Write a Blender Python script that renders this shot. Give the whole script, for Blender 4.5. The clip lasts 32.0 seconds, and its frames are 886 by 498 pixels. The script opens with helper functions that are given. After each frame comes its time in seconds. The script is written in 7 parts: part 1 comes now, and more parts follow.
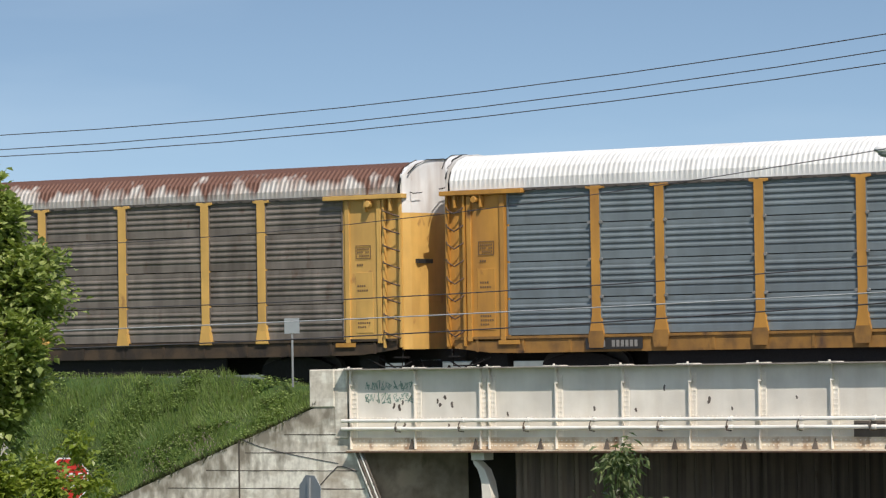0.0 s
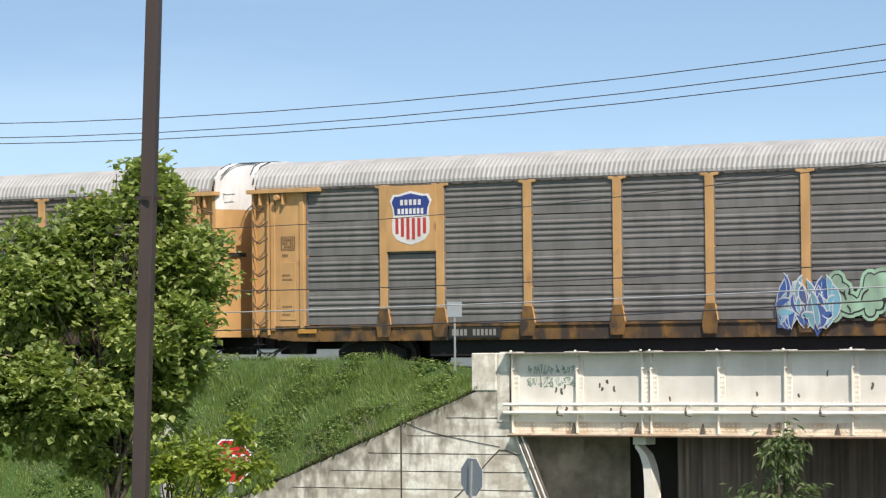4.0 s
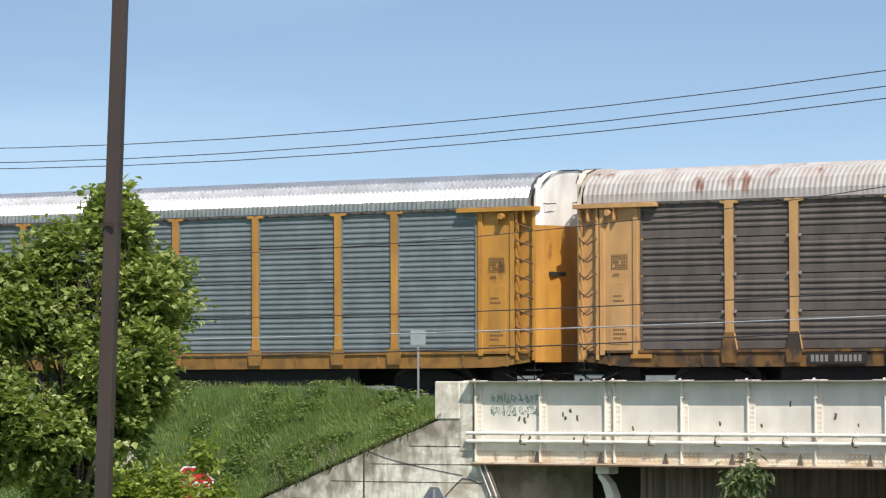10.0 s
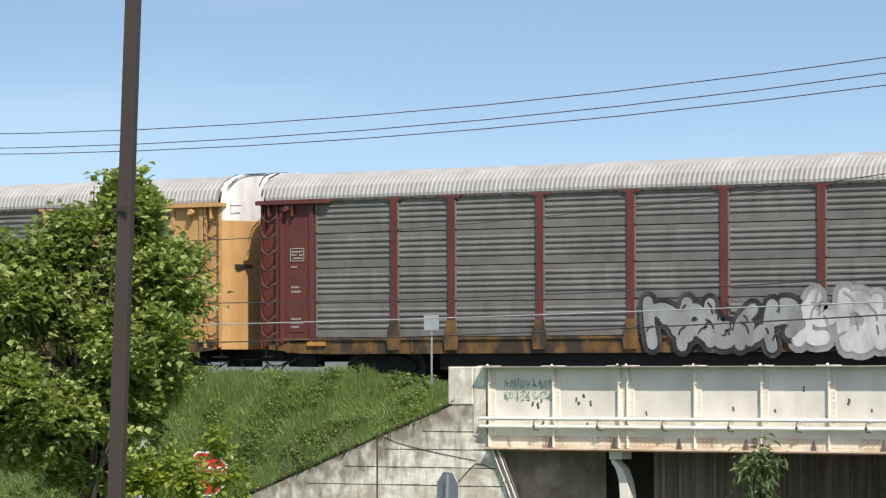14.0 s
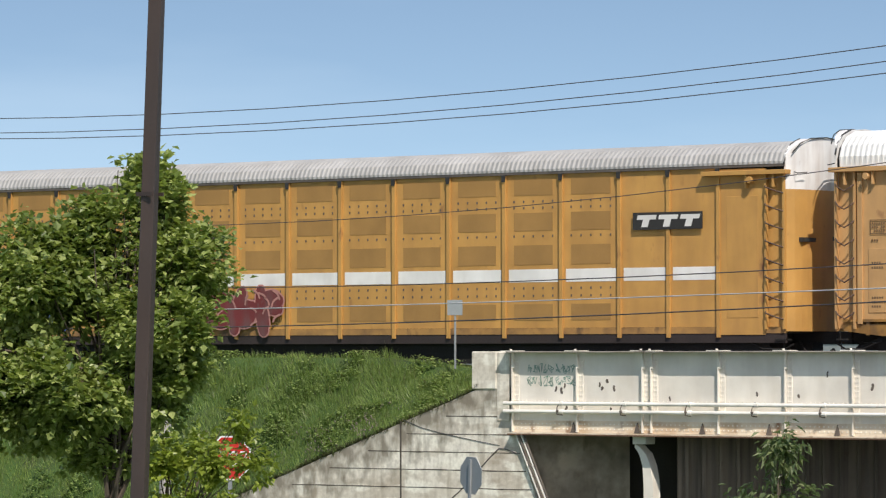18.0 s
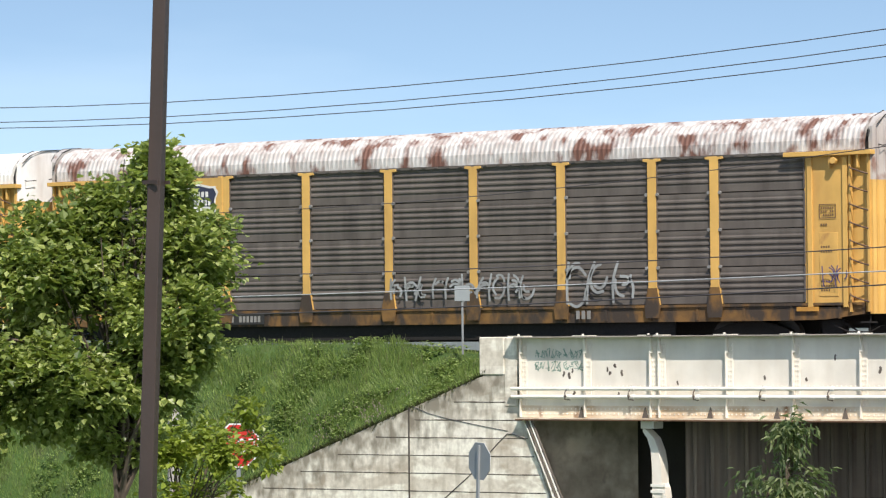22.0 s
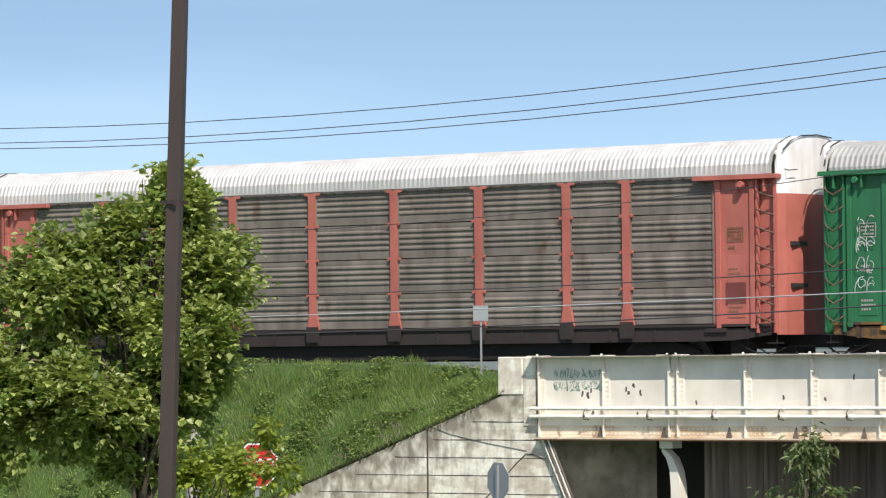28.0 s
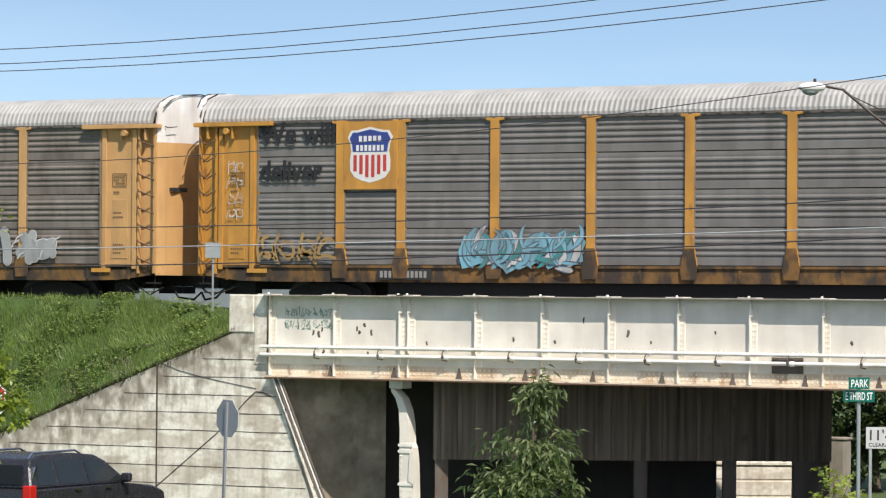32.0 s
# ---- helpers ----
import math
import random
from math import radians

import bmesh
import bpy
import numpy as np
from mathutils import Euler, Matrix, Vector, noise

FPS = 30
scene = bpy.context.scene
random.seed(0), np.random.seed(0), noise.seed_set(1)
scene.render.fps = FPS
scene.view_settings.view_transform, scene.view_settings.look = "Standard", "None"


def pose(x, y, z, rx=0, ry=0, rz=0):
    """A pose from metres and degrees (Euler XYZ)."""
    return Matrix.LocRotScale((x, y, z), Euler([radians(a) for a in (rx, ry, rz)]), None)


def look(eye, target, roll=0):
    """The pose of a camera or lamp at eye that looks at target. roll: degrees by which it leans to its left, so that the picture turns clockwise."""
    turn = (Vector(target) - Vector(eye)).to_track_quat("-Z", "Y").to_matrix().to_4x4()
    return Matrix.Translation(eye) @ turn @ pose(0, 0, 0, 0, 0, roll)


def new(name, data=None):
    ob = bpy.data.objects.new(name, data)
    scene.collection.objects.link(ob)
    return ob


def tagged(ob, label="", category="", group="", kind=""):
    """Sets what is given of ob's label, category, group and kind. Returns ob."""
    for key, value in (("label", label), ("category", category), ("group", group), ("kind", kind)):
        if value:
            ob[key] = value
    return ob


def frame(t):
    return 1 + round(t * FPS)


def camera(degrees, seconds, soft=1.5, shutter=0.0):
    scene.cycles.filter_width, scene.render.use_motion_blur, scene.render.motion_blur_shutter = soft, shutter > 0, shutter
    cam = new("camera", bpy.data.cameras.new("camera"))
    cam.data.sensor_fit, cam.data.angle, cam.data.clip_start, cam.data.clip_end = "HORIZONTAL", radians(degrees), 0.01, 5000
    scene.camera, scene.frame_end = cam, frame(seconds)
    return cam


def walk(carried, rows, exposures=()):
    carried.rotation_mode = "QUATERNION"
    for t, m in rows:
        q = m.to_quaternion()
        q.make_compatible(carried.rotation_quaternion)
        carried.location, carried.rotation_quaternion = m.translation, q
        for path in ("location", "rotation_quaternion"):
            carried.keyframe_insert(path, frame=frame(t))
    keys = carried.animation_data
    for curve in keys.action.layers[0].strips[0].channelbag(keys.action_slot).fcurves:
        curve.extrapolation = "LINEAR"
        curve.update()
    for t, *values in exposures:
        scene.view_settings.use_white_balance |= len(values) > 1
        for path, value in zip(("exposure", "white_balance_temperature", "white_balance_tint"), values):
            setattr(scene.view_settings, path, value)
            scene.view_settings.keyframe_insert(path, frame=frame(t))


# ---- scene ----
# The eye stands still on a knoll; it only turns.
EYE = Vector((0.0, 0.0, 5.75))


def aim(yaw, pitch, roll):
    y, p = radians(yaw), radians(pitch)
    way = Vector((-math.sin(y) * math.cos(p), math.cos(y) * math.cos(p), math.sin(p)))
    return look(EYE, EYE + 100 * way, roll)


cam = camera(13.16, 32.0, 1.25)
# seconds, yaw to the left of the tracks' normal, pitch, roll
PATH = [
    (0.0, 33.049, 1.770, -0.842),
    (0.5, 32.994, 1.675, -0.677),
    (1.0, 32.908, 1.630, -0.549),
    (1.5, 32.874, 1.587, -0.557),
    (2.0, 33.897, 1.508, -0.373),
    (2.5, 35.128, 1.498, -0.743),
    (3.0, 35.612, 1.438, -0.852),
    (3.5, 35.471, 1.445, -0.609),
    (5.5, 35.637, 1.824, -0.207),
    (6.0, 35.706, 1.926, -0.422),
    (6.5, 35.698, 2.027, -0.219),
    (7.0, 35.552, 2.052, -0.153),
    (7.5, 35.313, 2.041, 0.092),
    (8.0, 35.115, 2.072, 0.196),
    (8.5, 34.931, 2.069, 0.328),
    (9.0, 34.831, 2.038, 0.117),
    (9.5, 34.838, 1.982, -0.069),
    (10.0, 34.942, 1.974, -0.156),
    (10.5, 35.045, 1.937, -0.331),
    (11.0, 35.091, 1.933, -0.344),
    (11.5, 35.151, 1.885, -0.224),
    (12.0, 35.173, 1.841, -0.097),
    (12.5, 35.196, 1.807, -0.092),
    (13.0, 35.180, 1.800, 0.000),
    (13.5, 35.139, 1.771, -0.055),
    (15.5, 35.322, 1.766, -0.429),
    (16.0, 35.376, 1.757, -0.247),
    (16.5, 35.421, 1.760, -0.261),
    (17.0, 35.436, 1.761, -0.276),
    (17.5, 35.445, 1.669, -0.137),
    (18.0, 35.495, 1.529, -0.086),
    (18.5, 35.577, 1.393, -0.144),
    (19.0, 35.630, 1.305, -0.203),
    (19.5, 35.666, 1.268, -0.392),
    (20.0, 35.693, 1.232, -0.348),
    (20.5, 35.715, 1.199, -0.353),
    (21.0, 35.673, 1.218, -0.531),
    (21.5, 35.631, 1.255, -0.638),
    (22.0, 35.597, 1.320, -0.511),
    (22.5, 35.533, 1.324, -0.518),
    (23.0, 35.502, 1.294, -0.527),
    (23.5, 35.501, 1.280, -0.527),
    (24.0, 35.478, 1.316, -0.598),
    (24.5, 35.457, 1.359, -0.453),
    (26.5, 35.539, 1.485, -0.640),
    (27.0, 35.654, 1.539, -0.517),
    (27.5, 35.761, 1.581, -0.552),
    (28.0, 35.870, 1.619, -0.554),
    (28.5, 35.789, 1.568, -0.412),
    (29.0, 34.516, 1.110, -0.226),
    (29.5, 32.526, 0.909, 0.192),
    (30.0, 31.363, 0.804, 0.442),
    (30.5, 31.106, 0.765, 0.433),
    (31.0, 31.199, 0.723, 0.480),
    (31.5, 31.541, 0.696, 0.476),
    (32.0, 31.890, 0.702, 0.463),
]
EXPOSURE = [(0.0, -0.05), (1.0, 0.2), (2.0, 0.2), (3.0, 0.4), (6.0, 0.2), (7.0, 0.2), (8.0, 0.19), (9.0, 0.15), (10.0, 0.24), (11.0, 0.1), (12.0, 0.22), (16.0, 0.3), (17.0, 0.12), (18.0, 0.08), (19.0, 0.15), (20.0, 0.3), (21.0, 0.42), (22.0, 0.4), (23.0, 0.24), (24.0, 0.25), (24.5, 0.32), (26.5, 0.2), (27.0, 0.3), (28.0, 0.35), (30.0, 0.16), (31.0, 0.22), (32.0, 0.33)]
walk(cam, [(t, aim(yaw, pitch, roll)) for t, yaw, pitch, roll in PATH], [(t, stops, 6500, 12.5) for t, stops in EXPOSURE])

# ---- sky and sun ----
SUN_FROM = Vector((0.70, -0.55, 1.05)).normalized()
world = bpy.data.worlds.new("sky")
scene.world = world
world.use_nodes = True
wn, wl = world.node_tree.nodes, world.node_tree.links
wn.clear()
w_out, w_bg, w_sky = wn.new("ShaderNodeOutputWorld"), wn.new("ShaderNodeBackground"), wn.new("ShaderNodeTexSky")
w_tc, w_map = wn.new("ShaderNodeTexCoord"), wn.new("ShaderNodeMapping")
w_sky.sky_type, w_sky.sun_disc = "NISHITA", False
w_sky.sun_elevation = math.asin(SUN_FROM.z)
w_sky.sun_rotation = math.atan2(SUN_FROM.x, SUN_FROM.y)
w_sky.air_density, w_sky.dust_density, w_sky.ozone_density = 1.0, 0.9, 0.35
w_map.inputs["Scale"].default_value = (1, 1, 2.2)
w_map.inputs["Location"].default_value = (0, 0, 0.1)
w_noise, w_ramp, w_mix = wn.new("ShaderNodeTexNoise"), wn.new("ShaderNodeValToRGB"), wn.new("ShaderNodeMixRGB")
w_map2 = wn.new("ShaderNodeMapping")
w_map2.inputs["Scale"].default_value = (3, 3, 15)
w_noise.inputs["Scale"].default_value, w_noise.inputs["Detail"].default_value = 1.3, 5
w_ramp.color_ramp.elements[0].position, w_ramp.color_ramp.elements[1].position = 0.42, 0.78
w_ramp.color_ramp.elements[1].color = (0.16, 0.16, 0.16, 1)
w_mix.inputs["Color2"].default_value = (7.5, 8.2, 9.0, 1)
wl.new(w_tc.outputs["Generated"], w_map.inputs["Vector"])
wl.new(w_map.outputs["Vector"], w_sky.inputs["Vector"])
wl.new(w_tc.outputs["Generated"], w_map2.inputs["Vector"])
wl.new(w_map2.outputs["Vector"], w_noise.inputs["Vector"])
wl.new(w_noise.outputs["Fac"], w_ramp.inputs["Fac"])
wl.new(w_ramp.outputs["Color"], w_mix.inputs["Fac"])
wl.new(w_sky.outputs["Color"], w_mix.inputs["Color1"])
w_tint = wn.new("ShaderNodeMixRGB")
w_tint.blend_type = "MULTIPLY"
w_tint.inputs["Fac"].default_value, w_tint.inputs["Color2"].default_value = 1.0, (1.0, 1.035, 0.975, 1)
wl.new(w_mix.outputs["Color"], w_tint.inputs["Color1"])
wl.new(w_tint.outputs["Color"], w_bg.inputs["Color"])
w_bg.inputs["Strength"].default_value = 0.14
wl.new(w_bg.outputs["Background"], w_out.inputs["Surface"])
sun = new("sun", bpy.data.lights.new("sun", "SUN"))
sun.data.energy, sun.data.angle, sun.data.color = 4.3, radians(0.53), (1.0, 0.925, 0.82)
sun.matrix_world = look(SUN_FROM * 100, (0, 0, 0))


# ---- materials ----
def nodes_of(name):
    mat = bpy.data.materials.new(name)
    mat.use_nodes = True
    nt = mat.node_tree
    return mat, nt, nt.nodes["Principled BSDF"]


def coords(nt, scale, shift=True):
    """Object coordinates at a scale, shifted from object to object."""
    tc, mp = nt.nodes.new("ShaderNodeTexCoord"), nt.nodes.new("ShaderNodeMapping")
    mp.inputs["Scale"].default_value = scale
    nt.links.new(tc.outputs["Object"], mp.inputs["Vector"])
    if not shift:
        return mp.outputs["Vector"]
    info, mul, add = nt.nodes.new("ShaderNodeObjectInfo"), nt.nodes.new("ShaderNodeMath"), nt.nodes.new("ShaderNodeVectorMath")
    mul.operation, mul.inputs[1].default_value, add.operation = "MULTIPLY", 61.0, "ADD"
    nt.links.new(info.outputs["Random"], mul.inputs[0])
    nt.links.new(mp.outputs["Vector"], add.inputs[0])
    nt.links.new(mul.outputs[0], add.inputs[1])
    return add.outputs["Vector"]


def noise_fac(nt, vec, scale, lo, hi, detail=4.0, top=1.0):
    n, r = nt.nodes.new("ShaderNodeTexNoise"), nt.nodes.new("ShaderNodeMapRange")
    n.inputs["Scale"].default_value, n.inputs["Detail"].default_value = scale, detail
    r.inputs["From Min"].default_value, r.inputs["From Max"].default_value, r.inputs["To Max"].default_value = lo, hi, top
    nt.links.new(vec, n.inputs["Vector"])
    nt.links.new(n.outputs["Fac"], r.inputs["Value"])
    return r.outputs["Result"]


def mix(nt, fac, a, b):
    m = nt.nodes.new("ShaderNodeMixRGB")
    for key, v in (("Fac", fac), ("Color1", a), ("Color2", b)):
        if isinstance(v, (tuple, float, int)):
            m.inputs[key].default_value = (*v, 1) if isinstance(v, tuple) else v
        else:
            nt.links.new(v, m.inputs[key])
    return m.outputs["Color"]


def bump(nt, bsdf, fac, strength, distance):
    b = nt.nodes.new("ShaderNodeBump")
    b.inputs["Strength"].default_value, b.inputs["Distance"].default_value = strength, distance
    nt.links.new(fac, b.inputs["Height"])
    nt.links.new(b.outputs["Normal"], bsdf.inputs["Normal"])


def surface(name, base, dirt=(0.08, 0.06, 0.045), streak=0.4, rust=None, rust_from=0.6, rough=0.6, metal=0.0, vary=0.12, grain=0.003, tall=0.3, wide=1.5):
    """Weathered sheet or paint: blotches, drip streaks that run down, and rust where it is given."""
    mat, nt, bsdf = nodes_of(name)
    blot = noise_fac(nt, coords(nt, (1, 1, 1)), 1.1, 0.3, 0.7, 5)
    c = mix(nt, blot, tuple(max(0, v * (1 - vary)) for v in base), tuple(min(1, v * (1 + vary)) for v in base))
    if streak:
        run = noise_fac(nt, coords(nt, (wide, wide, tall)), 1.6, 0.42, 0.78, 7, streak)
        c = mix(nt, run, c, dirt)
    if rust:
        spots = noise_fac(nt, coords(nt, (1.4, 1.4, 0.8)), 1.5, rust_from, rust_from + 0.12, 7)
        c = mix(nt, spots, c, rust)
    nt.links.new(c, bsdf.inputs["Base Color"])
    fine = noise_fac(nt, coords(nt, (1, 1, 1)), 22, 0.2, 0.8, 3)
    rr = nt.nodes.new("ShaderNodeMapRange")
    rr.inputs["To Min"].default_value, rr.inputs["To Max"].default_value = max(0.05, rough - 0.12), min(1, rough + 0.12)
    nt.links.new(fine, rr.inputs["Value"])
    nt.links.new(rr.outputs["Result"], bsdf.inputs["Roughness"])
    bsdf.inputs["Metallic"].default_value = metal
    bump(nt, bsdf, fine, 0.4, grain)
    return mat


def flat(name, rgb, rough=0.6, vary=0.1):
    return surface(name, rgb, streak=0.15, rough=rough, vary=vary, dirt=tuple(v * 0.5 for v in rgb))


MAT = {}


def m(key):
    return MAT[key]


MAT["side_blue"] = surface("galvanised_side_bluegrey", (0.16, 0.172, 0.172), (0.105, 0.106, 0.102), 0.55, rough=0.52, metal=0.1)
MAT["side_grey"] = surface("galvanised_side_grey", (0.195, 0.187, 0.175), (0.105, 0.096, 0.085), 0.65, rough=0.55, metal=0.1)
MAT["side_brown"] = surface("galvanised_side_brown", (0.19, 0.166, 0.143), (0.07, 0.057, 0.045), 0.75, (0.115, 0.078, 0.056), 0.6, 0.65, vary=0.2)
MAT["side_dark"] = surface("galvanised_side_dark", (0.125, 0.108, 0.095), (0.048, 0.04, 0.035), 0.7, rough=0.7)
MAT["side_steel"] = surface("galvanised_side_steel_blue", (0.185, 0.222, 0.238), (0.12, 0.132, 0.137), 0.5, rough=0.5, metal=0.1)
MAT["side_rusty"] = surface("galvanised_side_rusting", (0.29, 0.235, 0.18), (0.17, 0.15, 0.13), 0.6, (0.27, 0.15, 0.08), 0.6, 0.65)
MAT["side_silver"] = surface("galvanised_side_silver", (0.275, 0.275, 0.27), (0.15, 0.14, 0.122), 0.7, rough=0.5, metal=0.1)
MAT["roof_silver"] = surface("roof_bright_zinc", (0.54, 0.55, 0.56), (0.36, 0.36, 0.36), 0.5, rough=0.36, metal=0.8)
MAT["roof_light"] = surface("roof_weathered_zinc", (0.37, 0.365, 0.35), (0.25, 0.24, 0.225), 0.5, rough=0.55)
MAT["roof_white"] = surface("roof_white_paint", (0.74, 0.74, 0.72), (0.5, 0.48, 0.44), 0.3, rough=0.5)
MAT["roof_chalk"] = surface("roof_chalky_white", (0.56, 0.55, 0.53), (0.33, 0.31, 0.29), 0.5, rough=0.55, metal=0.2)
MAT["roof_worn"] = surface("roof_peeling_to_rust", (0.55, 0.535, 0.52), (0.25, 0.17, 0.14), 0.75, (0.16, 0.075, 0.055), 0.52, 0.7, wide=3.0, tall=1.2)


def ridge_rust():
    """Zinc sheet rusting from the ridge down, in ragged runs; the strip along the eave is still bright."""
    mat = surface("roof_rusting", (0.50, 0.48, 0.45), (0.30, 0.21, 0.16), 0.6, rough=0.6, metal=0.3, wide=2.2, tall=0.8)
    nt, bsdf = mat.node_tree, mat.node_tree.nodes["Principled BSDF"]
    under = bsdf.inputs["Base Color"].links[0].from_socket
    tc, sep, add, band = (nt.nodes.new(k) for k in ("ShaderNodeTexCoord", "ShaderNodeSeparateXYZ", "ShaderNodeMath", "ShaderNodeMapRange"))
    nt.links.new(tc.outputs["Object"], sep.inputs[0])
    run = noise_fac(nt, coords(nt, (1.6, 1.6, 0.5)), 1.3, 0.25, 0.75, 8, 0.9)
    nt.links.new(sep.outputs["Z"], add.inputs[0])
    nt.links.new(run, add.inputs[1])
    band.inputs["From Min"].default_value, band.inputs["From Max"].default_value = 5.72, 6.0
    nt.links.new(add.outputs[0], band.inputs["Value"])
    nt.links.new(mix(nt, band.outputs["Result"], under, (0.15, 0.072, 0.05)), bsdf.inputs["Base Color"])
    return mat


MAT["roof_rust"] = ridge_rust()
MAT["roof_patch"] = surface("roof_flaking_white", (0.46, 0.44, 0.42), (0.28, 0.2, 0.165), 0.6, (0.22, 0.11, 0.075), 0.60, 0.6)
MAT["paint_yellow"] = surface("yellow_paint", (0.53, 0.265, 0.05), (0.25, 0.12, 0.04), 0.6, (0.16, 0.07, 0.035), 0.64, 0.5)
MAT["paint_cream"] = surface("faded_yellow_paint", (0.66, 0.40, 0.11), (0.32, 0.17, 0.06), 0.4, (0.25, 0.1, 0.05), 0.66, 0.55)
MAT["paint_tan"] = surface("faded_tan_paint", (0.56, 0.325, 0.13), (0.29, 0.17, 0.08), 0.45, (0.27, 0.125, 0.06), 0.66, 0.6)
MAT["paint_bright"] = surface("fresh_yellow_paint", (0.80, 0.42, 0.012), (0.5, 0.24, 0.02), 0.25, rough=0.4)
MAT["paint_maroon"] = surface("maroon_paint", (0.17, 0.045, 0.04), (0.07, 0.025, 0.02), 0.45, (0.1, 0.03, 0.025), 0.68, 0.55)
MAT["paint_red"] = surface("oxide_red_paint", (0.135, 0.036, 0.03), (0.06, 0.022, 0.018), 0.45, rough=0.55)
MAT["paint_salmon"] = surface("sunburnt_red_paint", (0.45, 0.135, 0.105), (0.24, 0.07, 0.05), 0.45, (0.35, 0.14, 0.06), 0.66, 0.6)
MAT["paint_green"] = surface("green_paint", (0.025, 0.16, 0.065), (0.02, 0.06, 0.035), 0.4, rough=0.5)
MAT["paint_black"] = surface("black_paint", (0.03, 0.028, 0.028), (0.065, 0.055, 0.048), 0.45, rough=0.55)
MAT["sill_yellow"] = surface("grimy_yellow_sill", (0.20, 0.105, 0.03), (0.035, 0.028, 0.022), 0.95, (0.05, 0.036, 0.026), 0.46, 0.75, tall=1.5)
MAT["sill_dirty"] = surface("sooty_sill", (0.075, 0.05, 0.03), (0.025, 0.021, 0.018), 0.9, (0.035, 0.026, 0.02), 0.5, 0.8, tall=1.5)
MAT["sill_dark"] = surface("dark_sill", (0.034, 0.024, 0.022), (0.02, 0.017, 0.016), 0.7, rough=0.8)
MAT["sill_blue"] = surface("brownish_yellow_sill", (0.33, 0.17, 0.04), (0.10, 0.06, 0.03), 0.85, (0.1, 0.055, 0.03), 0.6, 0.65, tall=1.2)
MAT["under"] = surface("underframe_black", (0.013, 0.0115, 0.011), (0.02, 0.016, 0.014), 0.5, rough=0.9)
MAT["steel"] = surface("wheel_steel", (0.07, 0.06, 0.055), (0.03, 0.024, 0.02), 0.5, rough=0.6, metal=0.4)
# Dark enough to stand for the rungs' shadows as well.
MAT["rung_dark"] = surface("dark_rung_steel", (0.12, 0.07, 0.045), (0.05, 0.035, 0.03), 0.7, rough=0.75)
# Near-black, so that gaps in the sides show an inside painted as unlit.
MAT["inner"] = flat("unlit_rack_inside", (0.03, 0.028, 0.026), 0.9)
MAT["white"] = surface("white_paint", (0.80, 0.79, 0.76), (0.5, 0.47, 0.42), 0.3, rough=0.55)
MAT["cap_white"] = surface("weathered_white_paint", (0.78, 0.775, 0.76), (0.42, 0.34, 0.28), 0.6, (0.28, 0.17, 0.11), 0.68, 0.55)
MAT["cap_bare"] = surface("chalky_cream_paint", (0.70, 0.62, 0.52), (0.5, 0.4, 0.3), 0.35, rough=0.55)
MAT["black"] = flat("black_lettering", (0.02, 0.02, 0.022))
MAT["plate_black"] = flat("stencil_panel_black", (0.03, 0.028, 0.026))
MAT["ink_white"] = flat("white_stencil", (0.72, 0.71, 0.68))
MAT["ink_peach"] = flat("faded_orange_ink", (0.66, 0.36, 0.22))
MAT["ink_mark"] = flat("worn_white_marks", (0.27, 0.26, 0.24))
MAT["ink_dark"] = flat("dark_stencil", (0.16, 0.10, 0.05))
MAT["ink_dim"] = flat("dull_white_stencil", (0.4, 0.38, 0.35))
MAT["shield_blue"] = flat("shield_blue", (0.03, 0.055, 0.24))
MAT["shield_dark"] = flat("shield_faded_blue", (0.035, 0.04, 0.075))
MAT["shield_red"] = flat("shield_red", (0.48, 0.05, 0.045))
MAT["logo_orange"] = flat("logo_orange", (0.72, 0.12, 0.03))
MAT["logo_sky"] = flat("logo_sky", (0.3, 0.48, 0.6))
MAT["logo_blue"] = flat("logo_blue", (0.05, 0.16, 0.42))
for key, rgb in dict(g_white=(0.74, 0.74, 0.73), g_grey=(0.42, 0.44, 0.44), g_black=(0.025, 0.025, 0.03), g_red=(0.48, 0.025, 0.04), g_pink=(0.6, 0.28, 0.24),
                     g_blue=(0.05, 0.13, 0.42), g_sky=(0.22, 0.5, 0.62), g_teal=(0.03, 0.36, 0.36), g_mint=(0.42, 0.66, 0.46), g_green=(0.03, 0.16, 0.09),
                     g_orange=(0.72, 0.13, 0.03), g_purple=(0.12, 0.09, 0.2), g_lilac=(0.5, 0.46, 0.6), g_yellow=(0.6, 0.5, 0.2), g_wine=(0.2, 0.035, 0.035),
                     g_ochre=(0.45, 0.28, 0.1), g_dred=(0.42, 0.06, 0.05), g_slate=(0.12, 0.16, 0.19), g_navy=(0.05, 0.10, 0.24), g_dull=(0.13, 0.20, 0.17), g_brownish=(0.16, 0.12, 0.12), g_pale=(0.52, 0.56, 0.50), g_moss=(0.30, 0.37, 0.22), g_oxide=(0.27, 0.05, 0.042)).items():
    MAT[key] = surface("spray_paint_" + key[2:], tuple(v * 0.8 for v in rgb), (0.12, 0.115, 0.11), 0.8, (0.14, 0.13, 0.12), 0.66, 0.7, tall=0.5, wide=1.2)
MAT["bridge"] = surface("bridge_cream_paint", (0.80, 0.755, 0.67), (0.55, 0.47, 0.37), 0.35, (0.60, 0.46, 0.33), 0.72, 0.6)
MAT["bridge_rust"] = surface("bridge_flange_paint", (0.74, 0.65, 0.51), (0.52, 0.34, 0.18), 0.9, (0.30, 0.17, 0.09), 0.57, 0.7, wide=1.3, tall=2.2)
MAT["flange_top"] = surface("dusty_top_flange", (0.36, 0.33, 0.29), (0.16, 0.14, 0.12), 0.7, rough=0.8)
